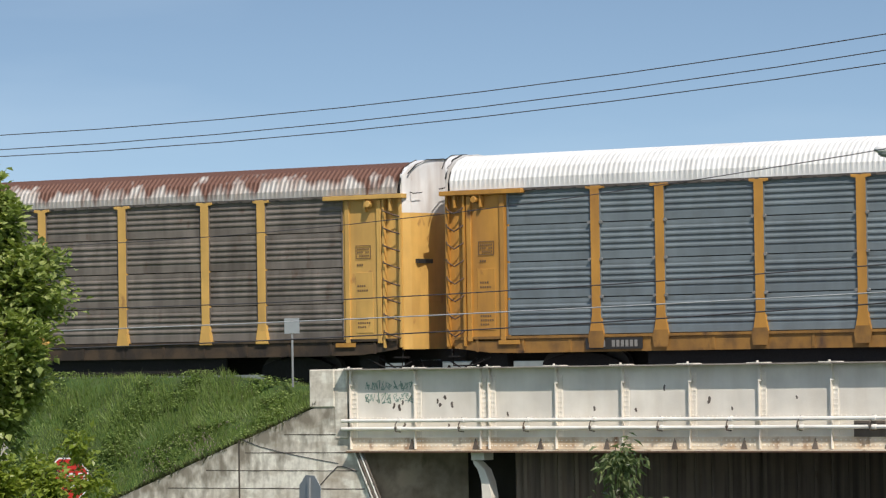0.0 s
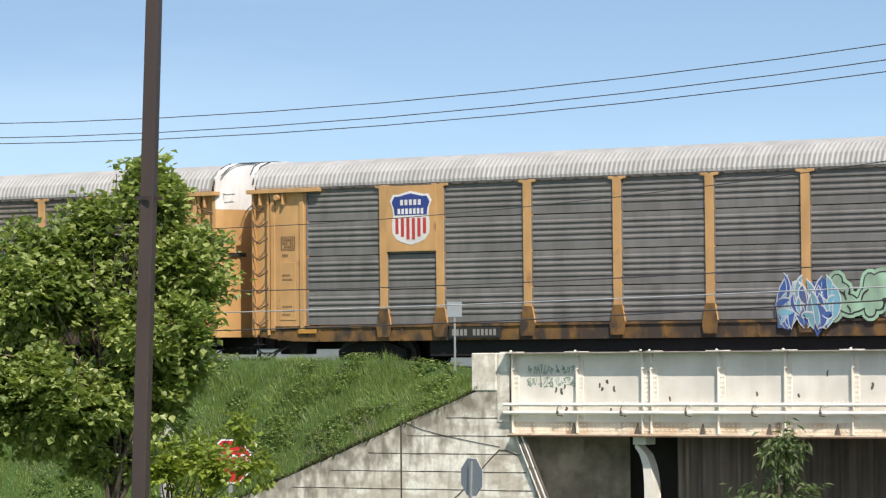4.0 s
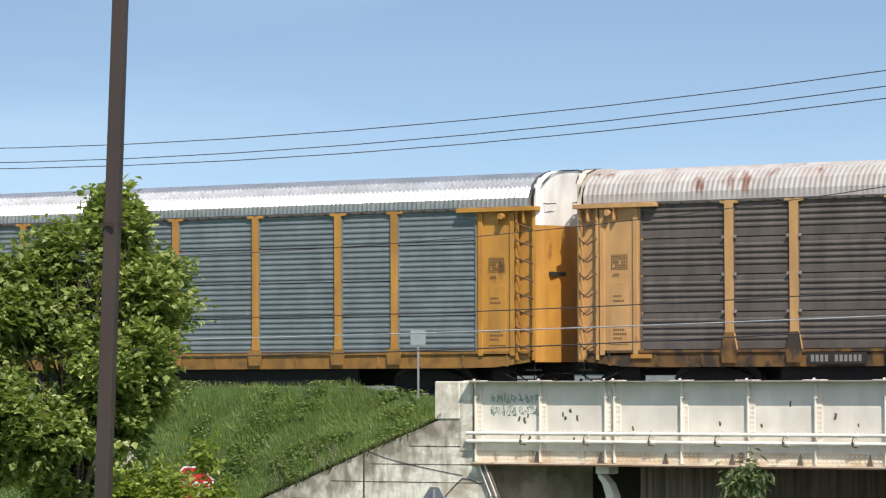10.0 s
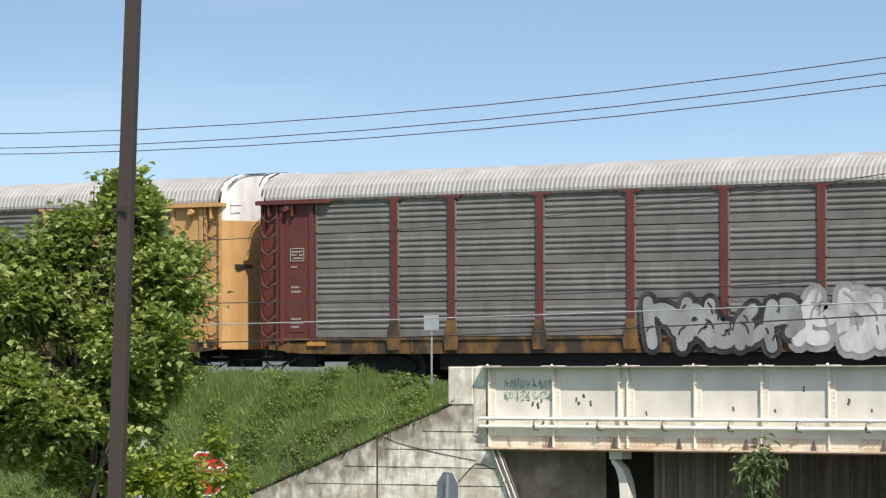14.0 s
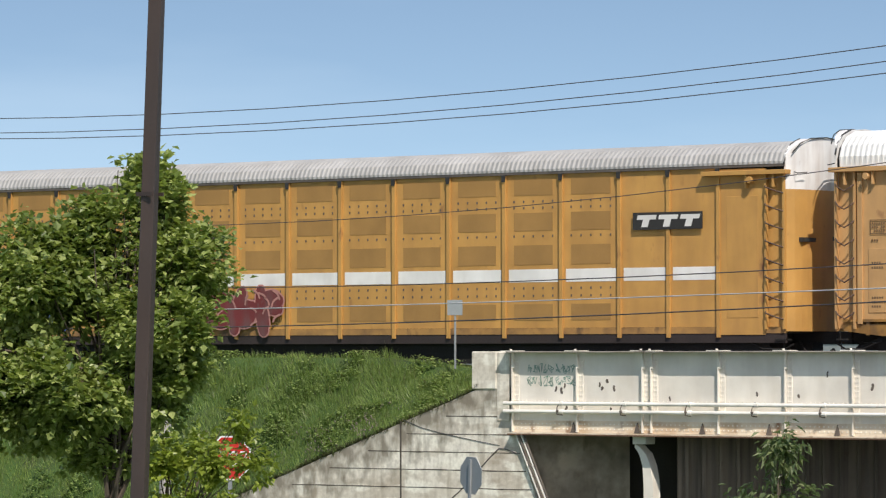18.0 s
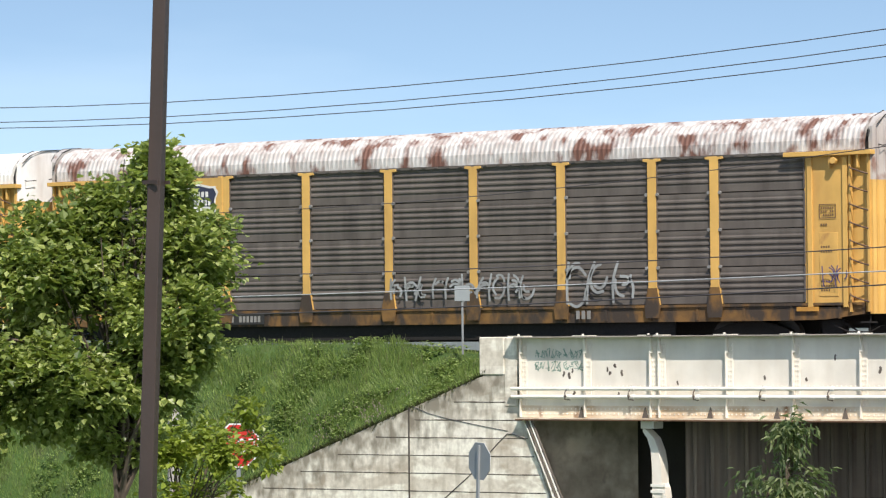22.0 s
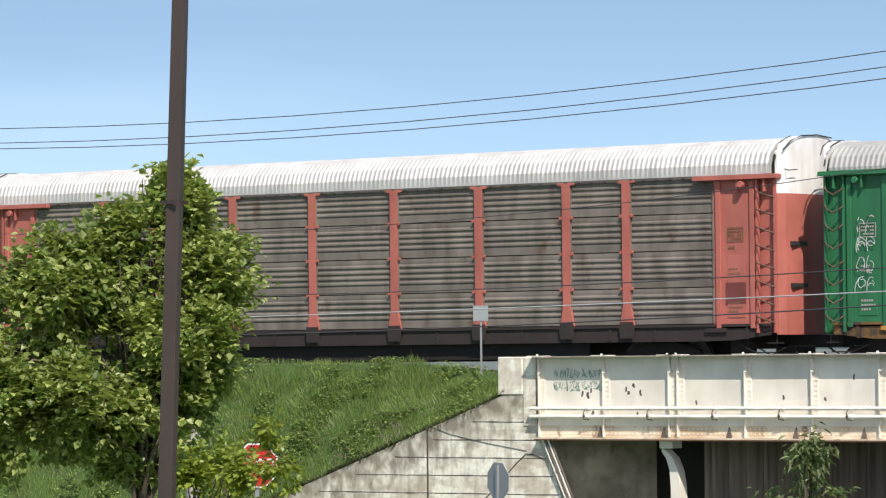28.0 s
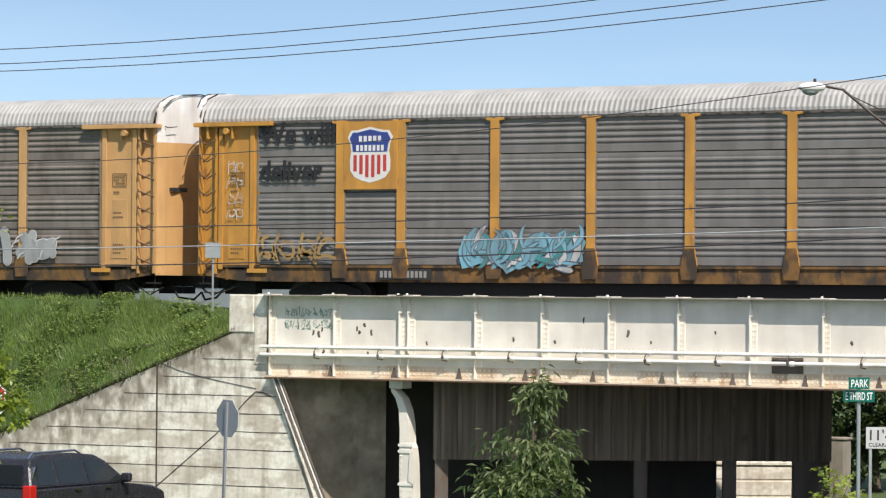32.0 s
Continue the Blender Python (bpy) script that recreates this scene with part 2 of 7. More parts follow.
MAT["flange_edge"] = surface("rusted_flange_edge", (0.15, 0.085, 0.05), (0.05, 0.035, 0.025), 0.7, rough=0.85)
MAT["bridge_dark"] = surface("sooty_steel", (0.14, 0.115, 0.095), (0.05, 0.04, 0.035), 0.7, (0.1, 0.05, 0.03), 0.6, 0.8)
MAT["scrawl"] = flat("faded_green_spray", (0.16, 0.30, 0.23), 0.7)
MAT["pipe"] = surface("pipe_white_paint", (0.84, 0.82, 0.76), (0.5, 0.42, 0.32), 0.3, (0.4, 0.22, 0.12), 0.68, 0.5)


def old_concrete(name, slope=False):
    """Board-poured wall: lifts of differing tone, drips, chalky bloom; on the wing wall, lichen and soil stains along its sloping top."""
    mat, nt, bsdf = nodes_of(name)

    def calc(op, a, b):
        n = nt.nodes.new("ShaderNodeMath")
        n.operation = op
        for k, v in enumerate((a, b)):
            if isinstance(v, (int, float)):
                n.inputs[k].default_value = v
            else:
                nt.links.new(v, n.inputs[k])
        return n.outputs[0]

    tc, sep = nt.nodes.new("ShaderNodeTexCoord"), nt.nodes.new("ShaderNodeSeparateXYZ")
    nt.links.new(tc.outputs["Object"], sep.inputs[0])
    big = noise_fac(nt, coords(nt, (0.45, 0.45, 0.8), False), 1.0, 0.38, 0.64, 6)
    c = mix(nt, big, (0.87, 0.83, 0.73), (0.60, 0.54, 0.45))
    lift, tone = calc("FLOOR", calc("DIVIDE", calc("SUBTRACT", sep.outputs["Z"], 4.12), 0.452), 0), nt.nodes.new("ShaderNodeTexWhiteNoise")
    tone.noise_dimensions = "1D"
    nt.links.new(lift, tone.inputs["W"])
    c = mix(nt, calc("MULTIPLY", tone.outputs["Value"], 0.35), c, (0.50, 0.44, 0.34))
    bloom = noise_fac(nt, coords(nt, (0.6, 0.6, 1.4), False), 1.5, 0.50, 0.58, 9, 0.9)
    c = mix(nt, bloom, c, (0.90, 0.87, 0.76))
    run = noise_fac(nt, coords(nt, (2.6, 2.6, 0.28), False), 1.6, 0.50, 0.72, 9, 0.55)
    c = mix(nt, run, c, (0.27, 0.22, 0.15))
    stain = noise_fac(nt, coords(nt, (0.5, 0.5, 0.9), False), 2.0, 0.54, 0.64, 9, 0.5)
    c = mix(nt, stain, c, (0.33, 0.26, 0.18))
    if slope:
        below = calc("SUBTRACT", calc("ADD", calc("MULTIPLY", sep.outputs["X"], 0.368), 4.84 + 0.368 * 55.2), sep.outputs["Z"])
        ragged = noise_fac(nt, coords(nt, (2.4, 2.4, 1.3), False), 1.6, 0.3, 0.7, 9, 2.0)
        edge = nt.nodes.new("ShaderNodeMapRange")
        edge.inputs["From Min"].default_value, edge.inputs["From Max"].default_value = -1.15, 0.3
        edge.inputs["To Min"].default_value, edge.inputs["To Max"].default_value = 0.85, 0.0
        nt.links.new(calc("SUBTRACT", below, ragged), edge.inputs["Value"])
        c = mix(nt, edge.outputs["Result"], c, (0.17, 0.145, 0.105))
    grit = noise_fac(nt, coords(nt, (1, 1, 1), False), 9, 0.42, 0.72, 6, 0.3)
    c = mix(nt, grit, c, (0.26, 0.22, 0.16))
    nt.links.new(c, bsdf.inputs["Base Color"])
    bsdf.inputs["Roughness"].default_value = 0.88
    bump(nt, bsdf, grit, 0.35, 0.015)
    return mat


MAT["concrete"] = old_concrete("weathered_poured_concrete")
MAT["concrete_slope"] = old_concrete("stained_wing_wall_concrete", True)
MAT["concrete_cap"] = surface("coping_concrete", (0.30, 0.265, 0.215), (0.12, 0.10, 0.08), 0.8, rough=0.85, vary=0.2)
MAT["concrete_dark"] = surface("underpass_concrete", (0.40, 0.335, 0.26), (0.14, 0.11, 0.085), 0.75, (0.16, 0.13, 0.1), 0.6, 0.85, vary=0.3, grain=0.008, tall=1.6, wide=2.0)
# Abutment concrete with the shade under the deck put into its colour.
MAT["concrete_shaded"] = surface("shaded_underpass_concrete", (0.05, 0.044, 0.04), (0.025, 0.022, 0.02), 0.6, rough=0.9)
MAT["pier_rust"] = surface("rust_streaked_sheet", (0.21, 0.165, 0.125), (0.045, 0.036, 0.03), 0.95, (0.11, 0.06, 0.035), 0.66, 0.8, wide=4.0, tall=0.12)
MAT["groove"] = flat("joint_shadowed_grime", (0.09, 0.075, 0.06), 0.9)
MAT["ballast"] = surface("ballast_stone", (0.22, 0.20, 0.18), (0.1, 0.085, 0.07), 0.4, rough=0.9, grain=0.03)
MAT["rail"] = surface("rail_steel", (0.12, 0.085, 0.065), (0.06, 0.04, 0.03), 0.4, rough=0.5, metal=0.5)
MAT["tie"] = flat("tie_timber", (0.07, 0.05, 0.04), 0.9)
MAT["asphalt"] = surface("asphalt", (0.06, 0.058, 0.056), (0.04, 0.038, 0.036), 0.3, rough=0.85, grain=0.01)
MAT["ground"] = surface("mown_grass_ground", (0.075, 0.12, 0.03), (0.10, 0.09, 0.045), 0.4, rough=0.9, vary=0.35, grain=0.03)
MAT["bank"] = surface("bank_soil_and_grass", (0.045, 0.09, 0.015), (0.09, 0.08, 0.04), 0.4, rough=0.95, vary=0.35, grain=0.03)
MAT["bronze"] = surface("dark_bronze_pole_paint", (0.050, 0.036, 0.032), (0.085, 0.045, 0.03), 0.35, (0.16, 0.055, 0.025), 0.7, 0.5)
MAT["grey_metal"] = surface("galvanised_post", (0.34, 0.36, 0.37), (0.2, 0.2, 0.2), 0.4, rough=0.5, metal=0.3)
MAT["sign_back"] = surface("sign_back_aluminium", (0.30, 0.33, 0.34), (0.2, 0.2, 0.2), 0.3, rough=0.55, metal=0.2)
MAT["sign_red"] = flat("sign_red", (0.55, 0.03, 0.02), 0.45)
MAT["sign_green"] = flat("sign_green", (0.0, 0.125, 0.09), 0.4)
MAT["sign_white"] = flat("sign_white", (0.80, 0.80, 0.79), 0.4)
# A greyer white for the clearance plate.
MAT["sign_dull"] = flat("greyer_sign_white", (0.55, 0.55, 0.56), 0.5)
MAT["post_wood"] = surface("weathered_wood_post", (0.42, 0.40, 0.36), (0.24, 0.21, 0.18), 0.5, rough=0.85)
MAT["wire"] = flat("wire_dark", (0.07, 0.06, 0.062), 0.6)
MAT["wire_light"] = flat("wire_bare_metal", (0.5, 0.5, 0.5), 0.4)
MAT["bark"] = surface("bark", (0.11, 0.085, 0.065), (0.05, 0.04, 0.03), 0.6, rough=0.9, grain=0.01)
MAT["car_paint"] = surface("dark_grey_car_paint", (0.035, 0.036, 0.042), (0.05, 0.05, 0.05), 0.1, rough=0.25, metal=0.3)
MAT["rubber"] = flat("rubber", (0.02, 0.02, 0.02), 0.8)
MAT["chrome"] = surface("chrome", (0.6, 0.6, 0.62), (0.5, 0.5, 0.5), 0.1, rough=0.15, metal=1.0)
MAT["tail_red"] = flat("tail_lamp_red", (0.5, 0.015, 0.01), 0.2)


def glass_mat():
    mat, nt, bsdf = nodes_of("tinted_glass")
    bsdf.inputs["Base Color"].default_value = (0.02, 0.025, 0.025, 1)
    bsdf.inputs["Roughness"].default_value = 0.06
    return mat


MAT["glass"] = glass_mat()


def leaf_mat(name, dark, light, trans, patch=1.0):
    mat, nt, bsdf = nodes_of(name)
    geo = nt.nodes.new("ShaderNodeNewGeometry")
    c = mix(nt, geo.outputs["Random Per Island"], dark, light)
    big = noise_fac(nt, coords(nt, (1, 1, 1), False), 0.9, 0.35, 0.65, 3, patch)
    c = mix(nt, big, c, tuple(v * 0.72 for v in dark))
    nt.links.new(c, bsdf.inputs["Base Color"])
    bsdf.inputs["Roughness"].default_value = 0.42
    tr = nt.nodes.new("ShaderNodeBsdfTranslucent")
    tr.inputs["Color"].default_value = (*trans, 1)
    add = nt.nodes.new("ShaderNodeMixShader")
    add.inputs["Fac"].default_value = 0.3
    out = nt.nodes["Material Output"]
    nt.links.new(bsdf.outputs["BSDF"], add.inputs[1])
    nt.links.new(tr.outputs["BSDF"], add.inputs[2])
    nt.links.new(add.outputs["Shader"], out.inputs["Surface"])
    return mat


MAT["leaf"] = leaf_mat("broad_leaves", (0.065, 0.115, 0.022), (0.53, 0.59, 0.20), (0.46, 0.58, 0.1), 0.65)
MAT["leaf_yellow"] = leaf_mat("young_leaves", (0.19, 0.26, 0.03), (0.40, 0.46, 0.09), (0.5, 0.6, 0.08))
# Shade on the foliage beyond the underpass is put into these leaf colours.
MAT["leaf_shaded"] = leaf_mat("shaded_green_leaves", (0.03, 0.05, 0.018), (0.11, 0.15, 0.05), (0.1, 0.16, 0.04))
MAT["leaf_cool"] = leaf_mat("drooping_leaves", (0.05, 0.085, 0.03), (0.34, 0.38, 0.17), (0.3, 0.42, 0.12))
MAT["blade"] = leaf_mat("grass_blades", (0.115, 0.19, 0.045), (0.33, 0.42, 0.13), (0.28, 0.40, 0.08), 0.45)
MAT["blade_dry"] = leaf_mat("dry_grass_blades", (0.17, 0.17, 0.07), (0.38, 0.36, 0.22), (0.3, 0.3, 0.15))
MAT["blade_edge"] = leaf_mat("matted_edge_grass", (0.05, 0.055, 0.025), (0.17, 0.18, 0.075), (0.12, 0.14, 0.05))
MAT["weed"] = leaf_mat("weed_leaves", (0.17, 0.25, 0.06), (0.38, 0.46, 0.17), (0.3, 0.44, 0.1), 0.3)
MAT["flower"] = leaf_mat("seed_heads", (0.32, 0.28, 0.22), (0.5, 0.42, 0.36), (0.4, 0.36, 0.3))


# ---- mesh helpers ----
def box(bm, x0, x1, y0, y1, z0, z1):
    v = [bm.verts.new(p) for p in ((x0, y0, z0), (x1, y0, z0), (x1, y1, z0), (x0, y1, z0), (x0, y0, z1), (x1, y0, z1), (x1, y1, z1), (x0, y1, z1))]
    for f in ((0, 3, 2, 1), (4, 5, 6, 7), (0, 1, 5, 4), (1, 2, 6, 5), (2, 3, 7, 6), (3, 0, 4, 7)):
        bm.faces.new([v[i] for i in f])


def prism(bm, outline, y0, y1):
    """A slab whose outline is given in x and z, counter-clockwise seen from -y."""
    a, b = [bm.verts.new((x, y0, z)) for x, z in outline], [bm.verts.new((x, y1, z)) for x, z in outline]
    bm.faces.new(a)
    bm.faces.new(b[::-1])
    for i in range(len(a)):
        j = (i + 1) % len(a)
        bm.faces.new((a[j], a[i], b[i], b[j]))


def rod(bm, p, q, r, sides=6):
    p, q = Vector(p), Vector(q)
    way = (q - p).normalized()
    u = way.orthogonal().normalized()
    w = way.cross(u)
    rings = [[bm.verts.new(c + r * (math.cos(k * math.tau / sides) * u + math.sin(k * math.tau / sides) * w)) for k in range(sides)] for c in (p, q)]
    for k in range(sides):
        j = (k + 1) % sides
        bm.faces.new((rings[0][k], rings[0][j], rings[1][j], rings[1][k]))
    bm.faces.new(rings[0][::-1])
    bm.faces.new(rings[1])


def tube(bm, points, radii, sides=6):
    """A tapering tube through points."""
    rings = []
    for i, c in enumerate(points):
        way = (Vector(points[min(i + 1, len(points) - 1)]) - Vector(points[max(i - 1, 0)])).normalized()
        u = way.cross(Vector((0.13, 0.97, 0.21))).normalized()
        w = way.cross(u)
        r = radii[i] if isinstance(radii, (list, tuple)) else radii
        rings.append([bm.verts.new(Vector(c) + r * (math.cos(k * math.tau / sides) * u + math.sin(k * math.tau / sides) * w)) for k in range(sides)])
    for a, b in zip(rings, rings[1:]):
        for k in range(sides):
            j = (k + 1) % sides
            bm.faces.new((a[k], a[j], b[j], b[k]))
    bm.faces.new(rings[0][::-1])
    bm.faces.new(rings[-1])


def ribbon(bm, pts, r):
    """A flat stroke along a smooth line, with round ends."""
    pts = [Vector(p) for p in pts]
    line = []
    for i in range(len(pts) - 1):
        a, b, c, d = pts[max(i - 1, 0)], pts[i], pts[i + 1], pts[min(i + 2, len(pts) - 1)]
        for k in range(4):
            t = k / 4
            line.append(0.5 * (2 * b + (c - a) * t + (2 * a - 5 * b + 4 * c - d) * t * t + (3 * b - 3 * c + d - a) * t * t * t))
    line.append(pts[-1])
    prev = None
    for i, p in enumerate(line):
        q = line[min(i + 1, len(line) - 1)] - line[max(i - 1, 0)]
        side = Vector((-q.z, 0, q.x)).normalized() * r
        pair = (bm.verts.new(p + side), bm.verts.new(p - side))
        if prev:
            bm.faces.new((prev[0], prev[1], pair[1], pair[0]))
        prev = pair
    for p in (line[0], line[-1]):
        bm.faces.new([bm.verts.new(p + Vector((r * math.cos(a), -0.00005, r * math.sin(a)))) for a in [k * math.tau / 10 for k in range(10)]])


def taper(bm, pts, r):
    """A flat stroke that swells in the middle and runs out to points."""
    a, b, c = (Vector(p) for p in pts)
    n, prev = 8, None
    for i in range(n + 1):
        t = i / n
        p = (1 - t) ** 2 * a + 2 * t * (1 - t) * b + t * t * c
        way = (1 - t) * (b - a) + t * (c - b)
        side = Vector((-way.z, 0, way.x)).normalized() * max(0.004, r * math.sin(math.pi * t) ** 0.6)
        pair = (bm.verts.new(p + side), bm.verts.new(p - side))
        if prev:
            bm.faces.new((prev[0], prev[1], pair[1], pair[0]))
        prev = pair


def mesh_of(name, bm, bevel=0.0):
    if bevel:
        bmesh.ops.bevel(bm, geom=bm.edges[:], offset=bevel, segments=1, affect="EDGES", clamp_overlap=True)
    bmesh.ops.recalc_face_normals(bm, faces=bm.faces[:])
    me = bpy.data.meshes.new(name)
    bm.to_mesh(me)
    bm.free()
    return me


LOOSE = ("graffiti_fill", "graffiti_outline", "graffiti_stroke", "lettering", "block_marks", "vent_hole", "shield_bars")


def put(name, me, mat, parent=None, at=(0, 0, 0), label=""):
    """One object on a mesh, with a material of its own."""
    ob = new(name, me)
    if not me.materials:
        me.materials.append(None)
    ob.material_slots[0].link = "OBJECT"
    ob.material_slots[0].material = mat
    ob.parent = parent
    ob.location = at
    if label:
        ob["label"] = label
    if name in LOOSE:
        tagged(ob, label, kind="stuff")
    return ob


def part(name, bm, mat, parent, label="", bevel=0.0):
    return put(name, mesh_of(name, bm, bevel), mat, parent, label=label)


def thing(name, at, label, category, group="", kind="", turn=0.0):
    ob = new(name)
    ob.empty_display_size = 0.3
    ob.location = at
    ob.rotation_euler = (0, 0, radians(turn))
    return tagged(ob, label, category, group, kind)


def text_mesh(text, size, fat=0.0, stretch=1.0, lean=0.0):
    """Letters in the built-in font, in the x-z plane, from x = 0."""
    cu = bpy.data.curves.new("letters", "FONT")
    cu.body, cu.size, cu.offset, cu.shear, cu.resolution_u = text, size, fat, lean, 3
    tmp = bpy.data.objects.new("letters", cu)
    scene.collection.objects.link(tmp)
    bpy.context.view_layer.update()
    me = bpy.data.meshes.new_from_object(tmp.evaluated_get(bpy.context.evaluated_depsgraph_get()))
    bpy.data.objects.remove(tmp)
    me.transform(Matrix(((stretch, 0, 0, 0), (0, 0, -1, 0), (0, 1, 0, 0), (0, 0, 0, 1))))
    me.materials.clear()
    return me
# ---- the large structure ----
def smooth(a, b, v):
    t = min(1.0, max(0.0, (v - a) / (b - a)))
    return t * t * (3 - 2 * t)


def ground_height(x, y):
    knoll = 3.15 * (1 - smooth(6, 32, math.hypot(x, y)))
    dip = -1.0 * smooth(-70, -66.5, x) * (1 - smooth(-32, -28, x)) * smooth(62, 73, y) * (1 - smooth(100, 118, y))
    return 1.0 + knoll + dip


def grid_mesh(name, xs, ys, height):
    verts = [(x, y, height(x, y)) for y in ys for x in xs]
    n = len(xs)
    faces = [(j * n + i, j * n + i + 1, (j + 1) * n + i + 1, (j + 1) * n + i) for j in range(len(ys) - 1) for i in range(n - 1)]
    me = bpy.data.meshes.new(name)
    me.from_pydata(verts, [], faces)
    for p in me.polygons:
        p.use_smooth = True
    return me


def steps(*legs):
    """Evenly spaced values over legs of (start, end, step)."""
    out = []
    for a, b, s in legs:
        n = max(1, round((b - a) / s))
        out += [a + (b - a) * i / n for i in range(n)]
    return out + [legs[-1][1]]


ground = put("ground", grid_mesh("ground", steps((-3000, -120, 360), (-120, 60, 3), (60, 3000, 420)), steps((-3000, -60, 420), (-60, 130, 3), (130, 3500, 420)), ground_height), m("ground"))
tagged(ground, "mown green grass ground falling away from a knoll", "ground", kind="structure")
road = put("road", grid_mesh("road", steps((-46, -36, 2.5)), steps((-400, -60, 40), (-60, 130, 3), (130, 500, 40)), lambda x, y: ground_height(x, y) + 0.03), m("asphalt"))
tagged(road, "dark asphalt street leading under the railway bridge", "road", kind="structure")

YG = 79.0  # face of the bridge's near girder
RAIL = 5.3
TRACK = 85.65
WEST, EAST = -54.22, -31.2  # ends of the girder
TOP, BOTTOM = 5.75, 3.74


def wall_top(x):
    return max(1.0, 4.84 + 0.368 * (x + 55.2))


def bank_height(x, y):
    """Crest beside the track, falling to the top of the wing wall."""
    crest, back = 82.7, 97.0
    if y >= crest:
        return (5.32 + 0.27 * smooth(-58.8, -61.0, x) if y < 84 else 5.12) if y < back else max(1.0, 5.32 - (y - back) * 0.6)
    low = wall_top(x)
    t = (y - YG - 0.42) / (crest - YG - 0.42)
    if t >= 0:
        return low - 0.06 + (5.30 + 0.29 * smooth(-58.8, -61.0, x) - low) * t ** 0.85 + 0.07 * noise.noise((x * 0.6, y * 0.6, 0))
    return 1.0


bank = put("embankment", grid_mesh("embankment", steps((-1100, -120, 70), (-120, -90, 3), (-90, WEST - 2.5, 0.5)), [YG + 0.42 + 0.3 * i for i in range(11)] + [82.7, 83.2, 90, 97, 100.6, 104.2], bank_height), m("bank"))
tagged(bank, "long grassy railway embankment behind a concrete wall", "embankment", kind="structure")
bank_east = put("embankment", grid_mesh("embankment_east", steps((EAST + 0.4, 1000, 80)), [YG - 5.0, YG + 0.42, 82.7, 83.2, 90, 97, 104.2], lambda x, y: 1.0 if y < YG else (3.9 if y < 80 else (5.32 if y < 98 else 1.0))), m("bank"))
tagged(bank_east, "railway embankment continuing past the bridge", "embankment", kind="structure")


def worn_line(bm, a, b, z):
    """A joint with chipped edges."""
    n = max(4, round((b - a) / 0.12))
    low, high = [], []
    for i in range(n + 1):
        x = a + (b - a) * i / n
        w = 0.010 + 0.010 * max(0.0, noise.noise((x * 3.1, z * 7.0, 1.0)) + 0.25)
        c = z + 0.008 * noise.noise((x * 1.3, z, 5.0))
        low.append((x, c - w))
        high.append((x, c + w * 0.8))
    prism(bm, low + high[::-1], -0.004, 0.03)


def wing_wall():
    wall = thing("wing_wall", (0, YG, 0), "stained pale concrete wing wall with ruled joints below the bank", "retaining wall", kind="structure")
    bm = bmesh.new()
    left, batter_top, batter_low = -65.7, -54.3, -52.6
    foot = -0.2
    prism(bm, [(left, foot), (batter_low, foot), (batter_top, 4.1), (batter_top, 4.84), (-55.2, 4.84), (left, 0.98)], 0.0, 0.42)
    part("wall_face", bm, m("concrete_slope"), wall, bevel=0.02)
    z = 4.12
    while z > 0:
        start = max(left + 0.6, -55.2 - (4.84 - z) / 0.368 + 0.9)
        end = batter_top + (4.1 - z) * (batter_low - batter_top) / 4.3 - 0.05
        if start < end - 0.5:
            bm = bmesh.new()
            for a, b in ((start, min(-57.70, end)), (max(start, -57.64), end)):
                if b - a > 0.2:
                    worn_line(bm, a, b, z)
            part("joint", bm, m("groove"), wall)
        z -= 0.452
    bm = bmesh.new()
    box(bm, -57.695, -57.645, -0.007, 0.03, -0.1, 3.98)
    part("joint", bm, m("groove"), wall, "upright expansion joint")
    bm = bmesh.new()
    box(bm, -55.45, -54.69, -0.03, 2.6, 4.80, TOP)
    box(bm, -54.69, -54.3, -0.018, 2.6, 4.0, TOP - 0.012)
    part("bridge_seat_block", bm, m("concrete"), wall, "pale concrete end block", 0.025)
    for x, r, mat, label in ((-54.06, 0.020, "pipe", "leaning white conduit"), (-53.98, 0.034, "bridge_dark", "rusted drain pipe"), (-53.9, 0.022, "pipe", "leaning white conduit"), (-53.83, 0.026, "bridge_dark", "rusted drain pipe")):
        bm = bmesh.new()
        rod(bm, (x, -0.1, 3.7), (x + 1.75, -0.1, -0.1), r, 8)
        for t in (0.2, 0.45, 0.7):
            rod(bm, (x + 1.75 * t, -0.1, 3.7 - 3.8 * t), (x + 1.75 * t + 0.025, -0.1, 3.65 - 3.8 * t), r + 0.012, 8)
        part("drain_pipe", bm, m(mat), wall, label)
    bm = bmesh.new()
    pts = [(-57.6, -0.009, 4.02)] + [(-57.6 + 3.0 * t, -0.009, 4.02 - 0.62 * t ** 0.7) for t in (0.2, 0.4, 0.6, 0.8, 1.0)]
    tube(bm, pts, 0.008, 4)
    part("cable", bm, m("wire"), wall)
    bm = bmesh.new()
    tube(bm, [(-57.75, -0.012, 0.8), (-57.0, -0.012, 1.36), (-55.8, -0.012, 2.26), (-54.9, -0.012, 3.1), (-54.62, -0.012, 3.33), (-54.4, -0.012, 3.31), (-54.05, -0.012, 3.2)], 0.011, 5)
    part("cable", bm, m("wire"), wall)


wing_wall()


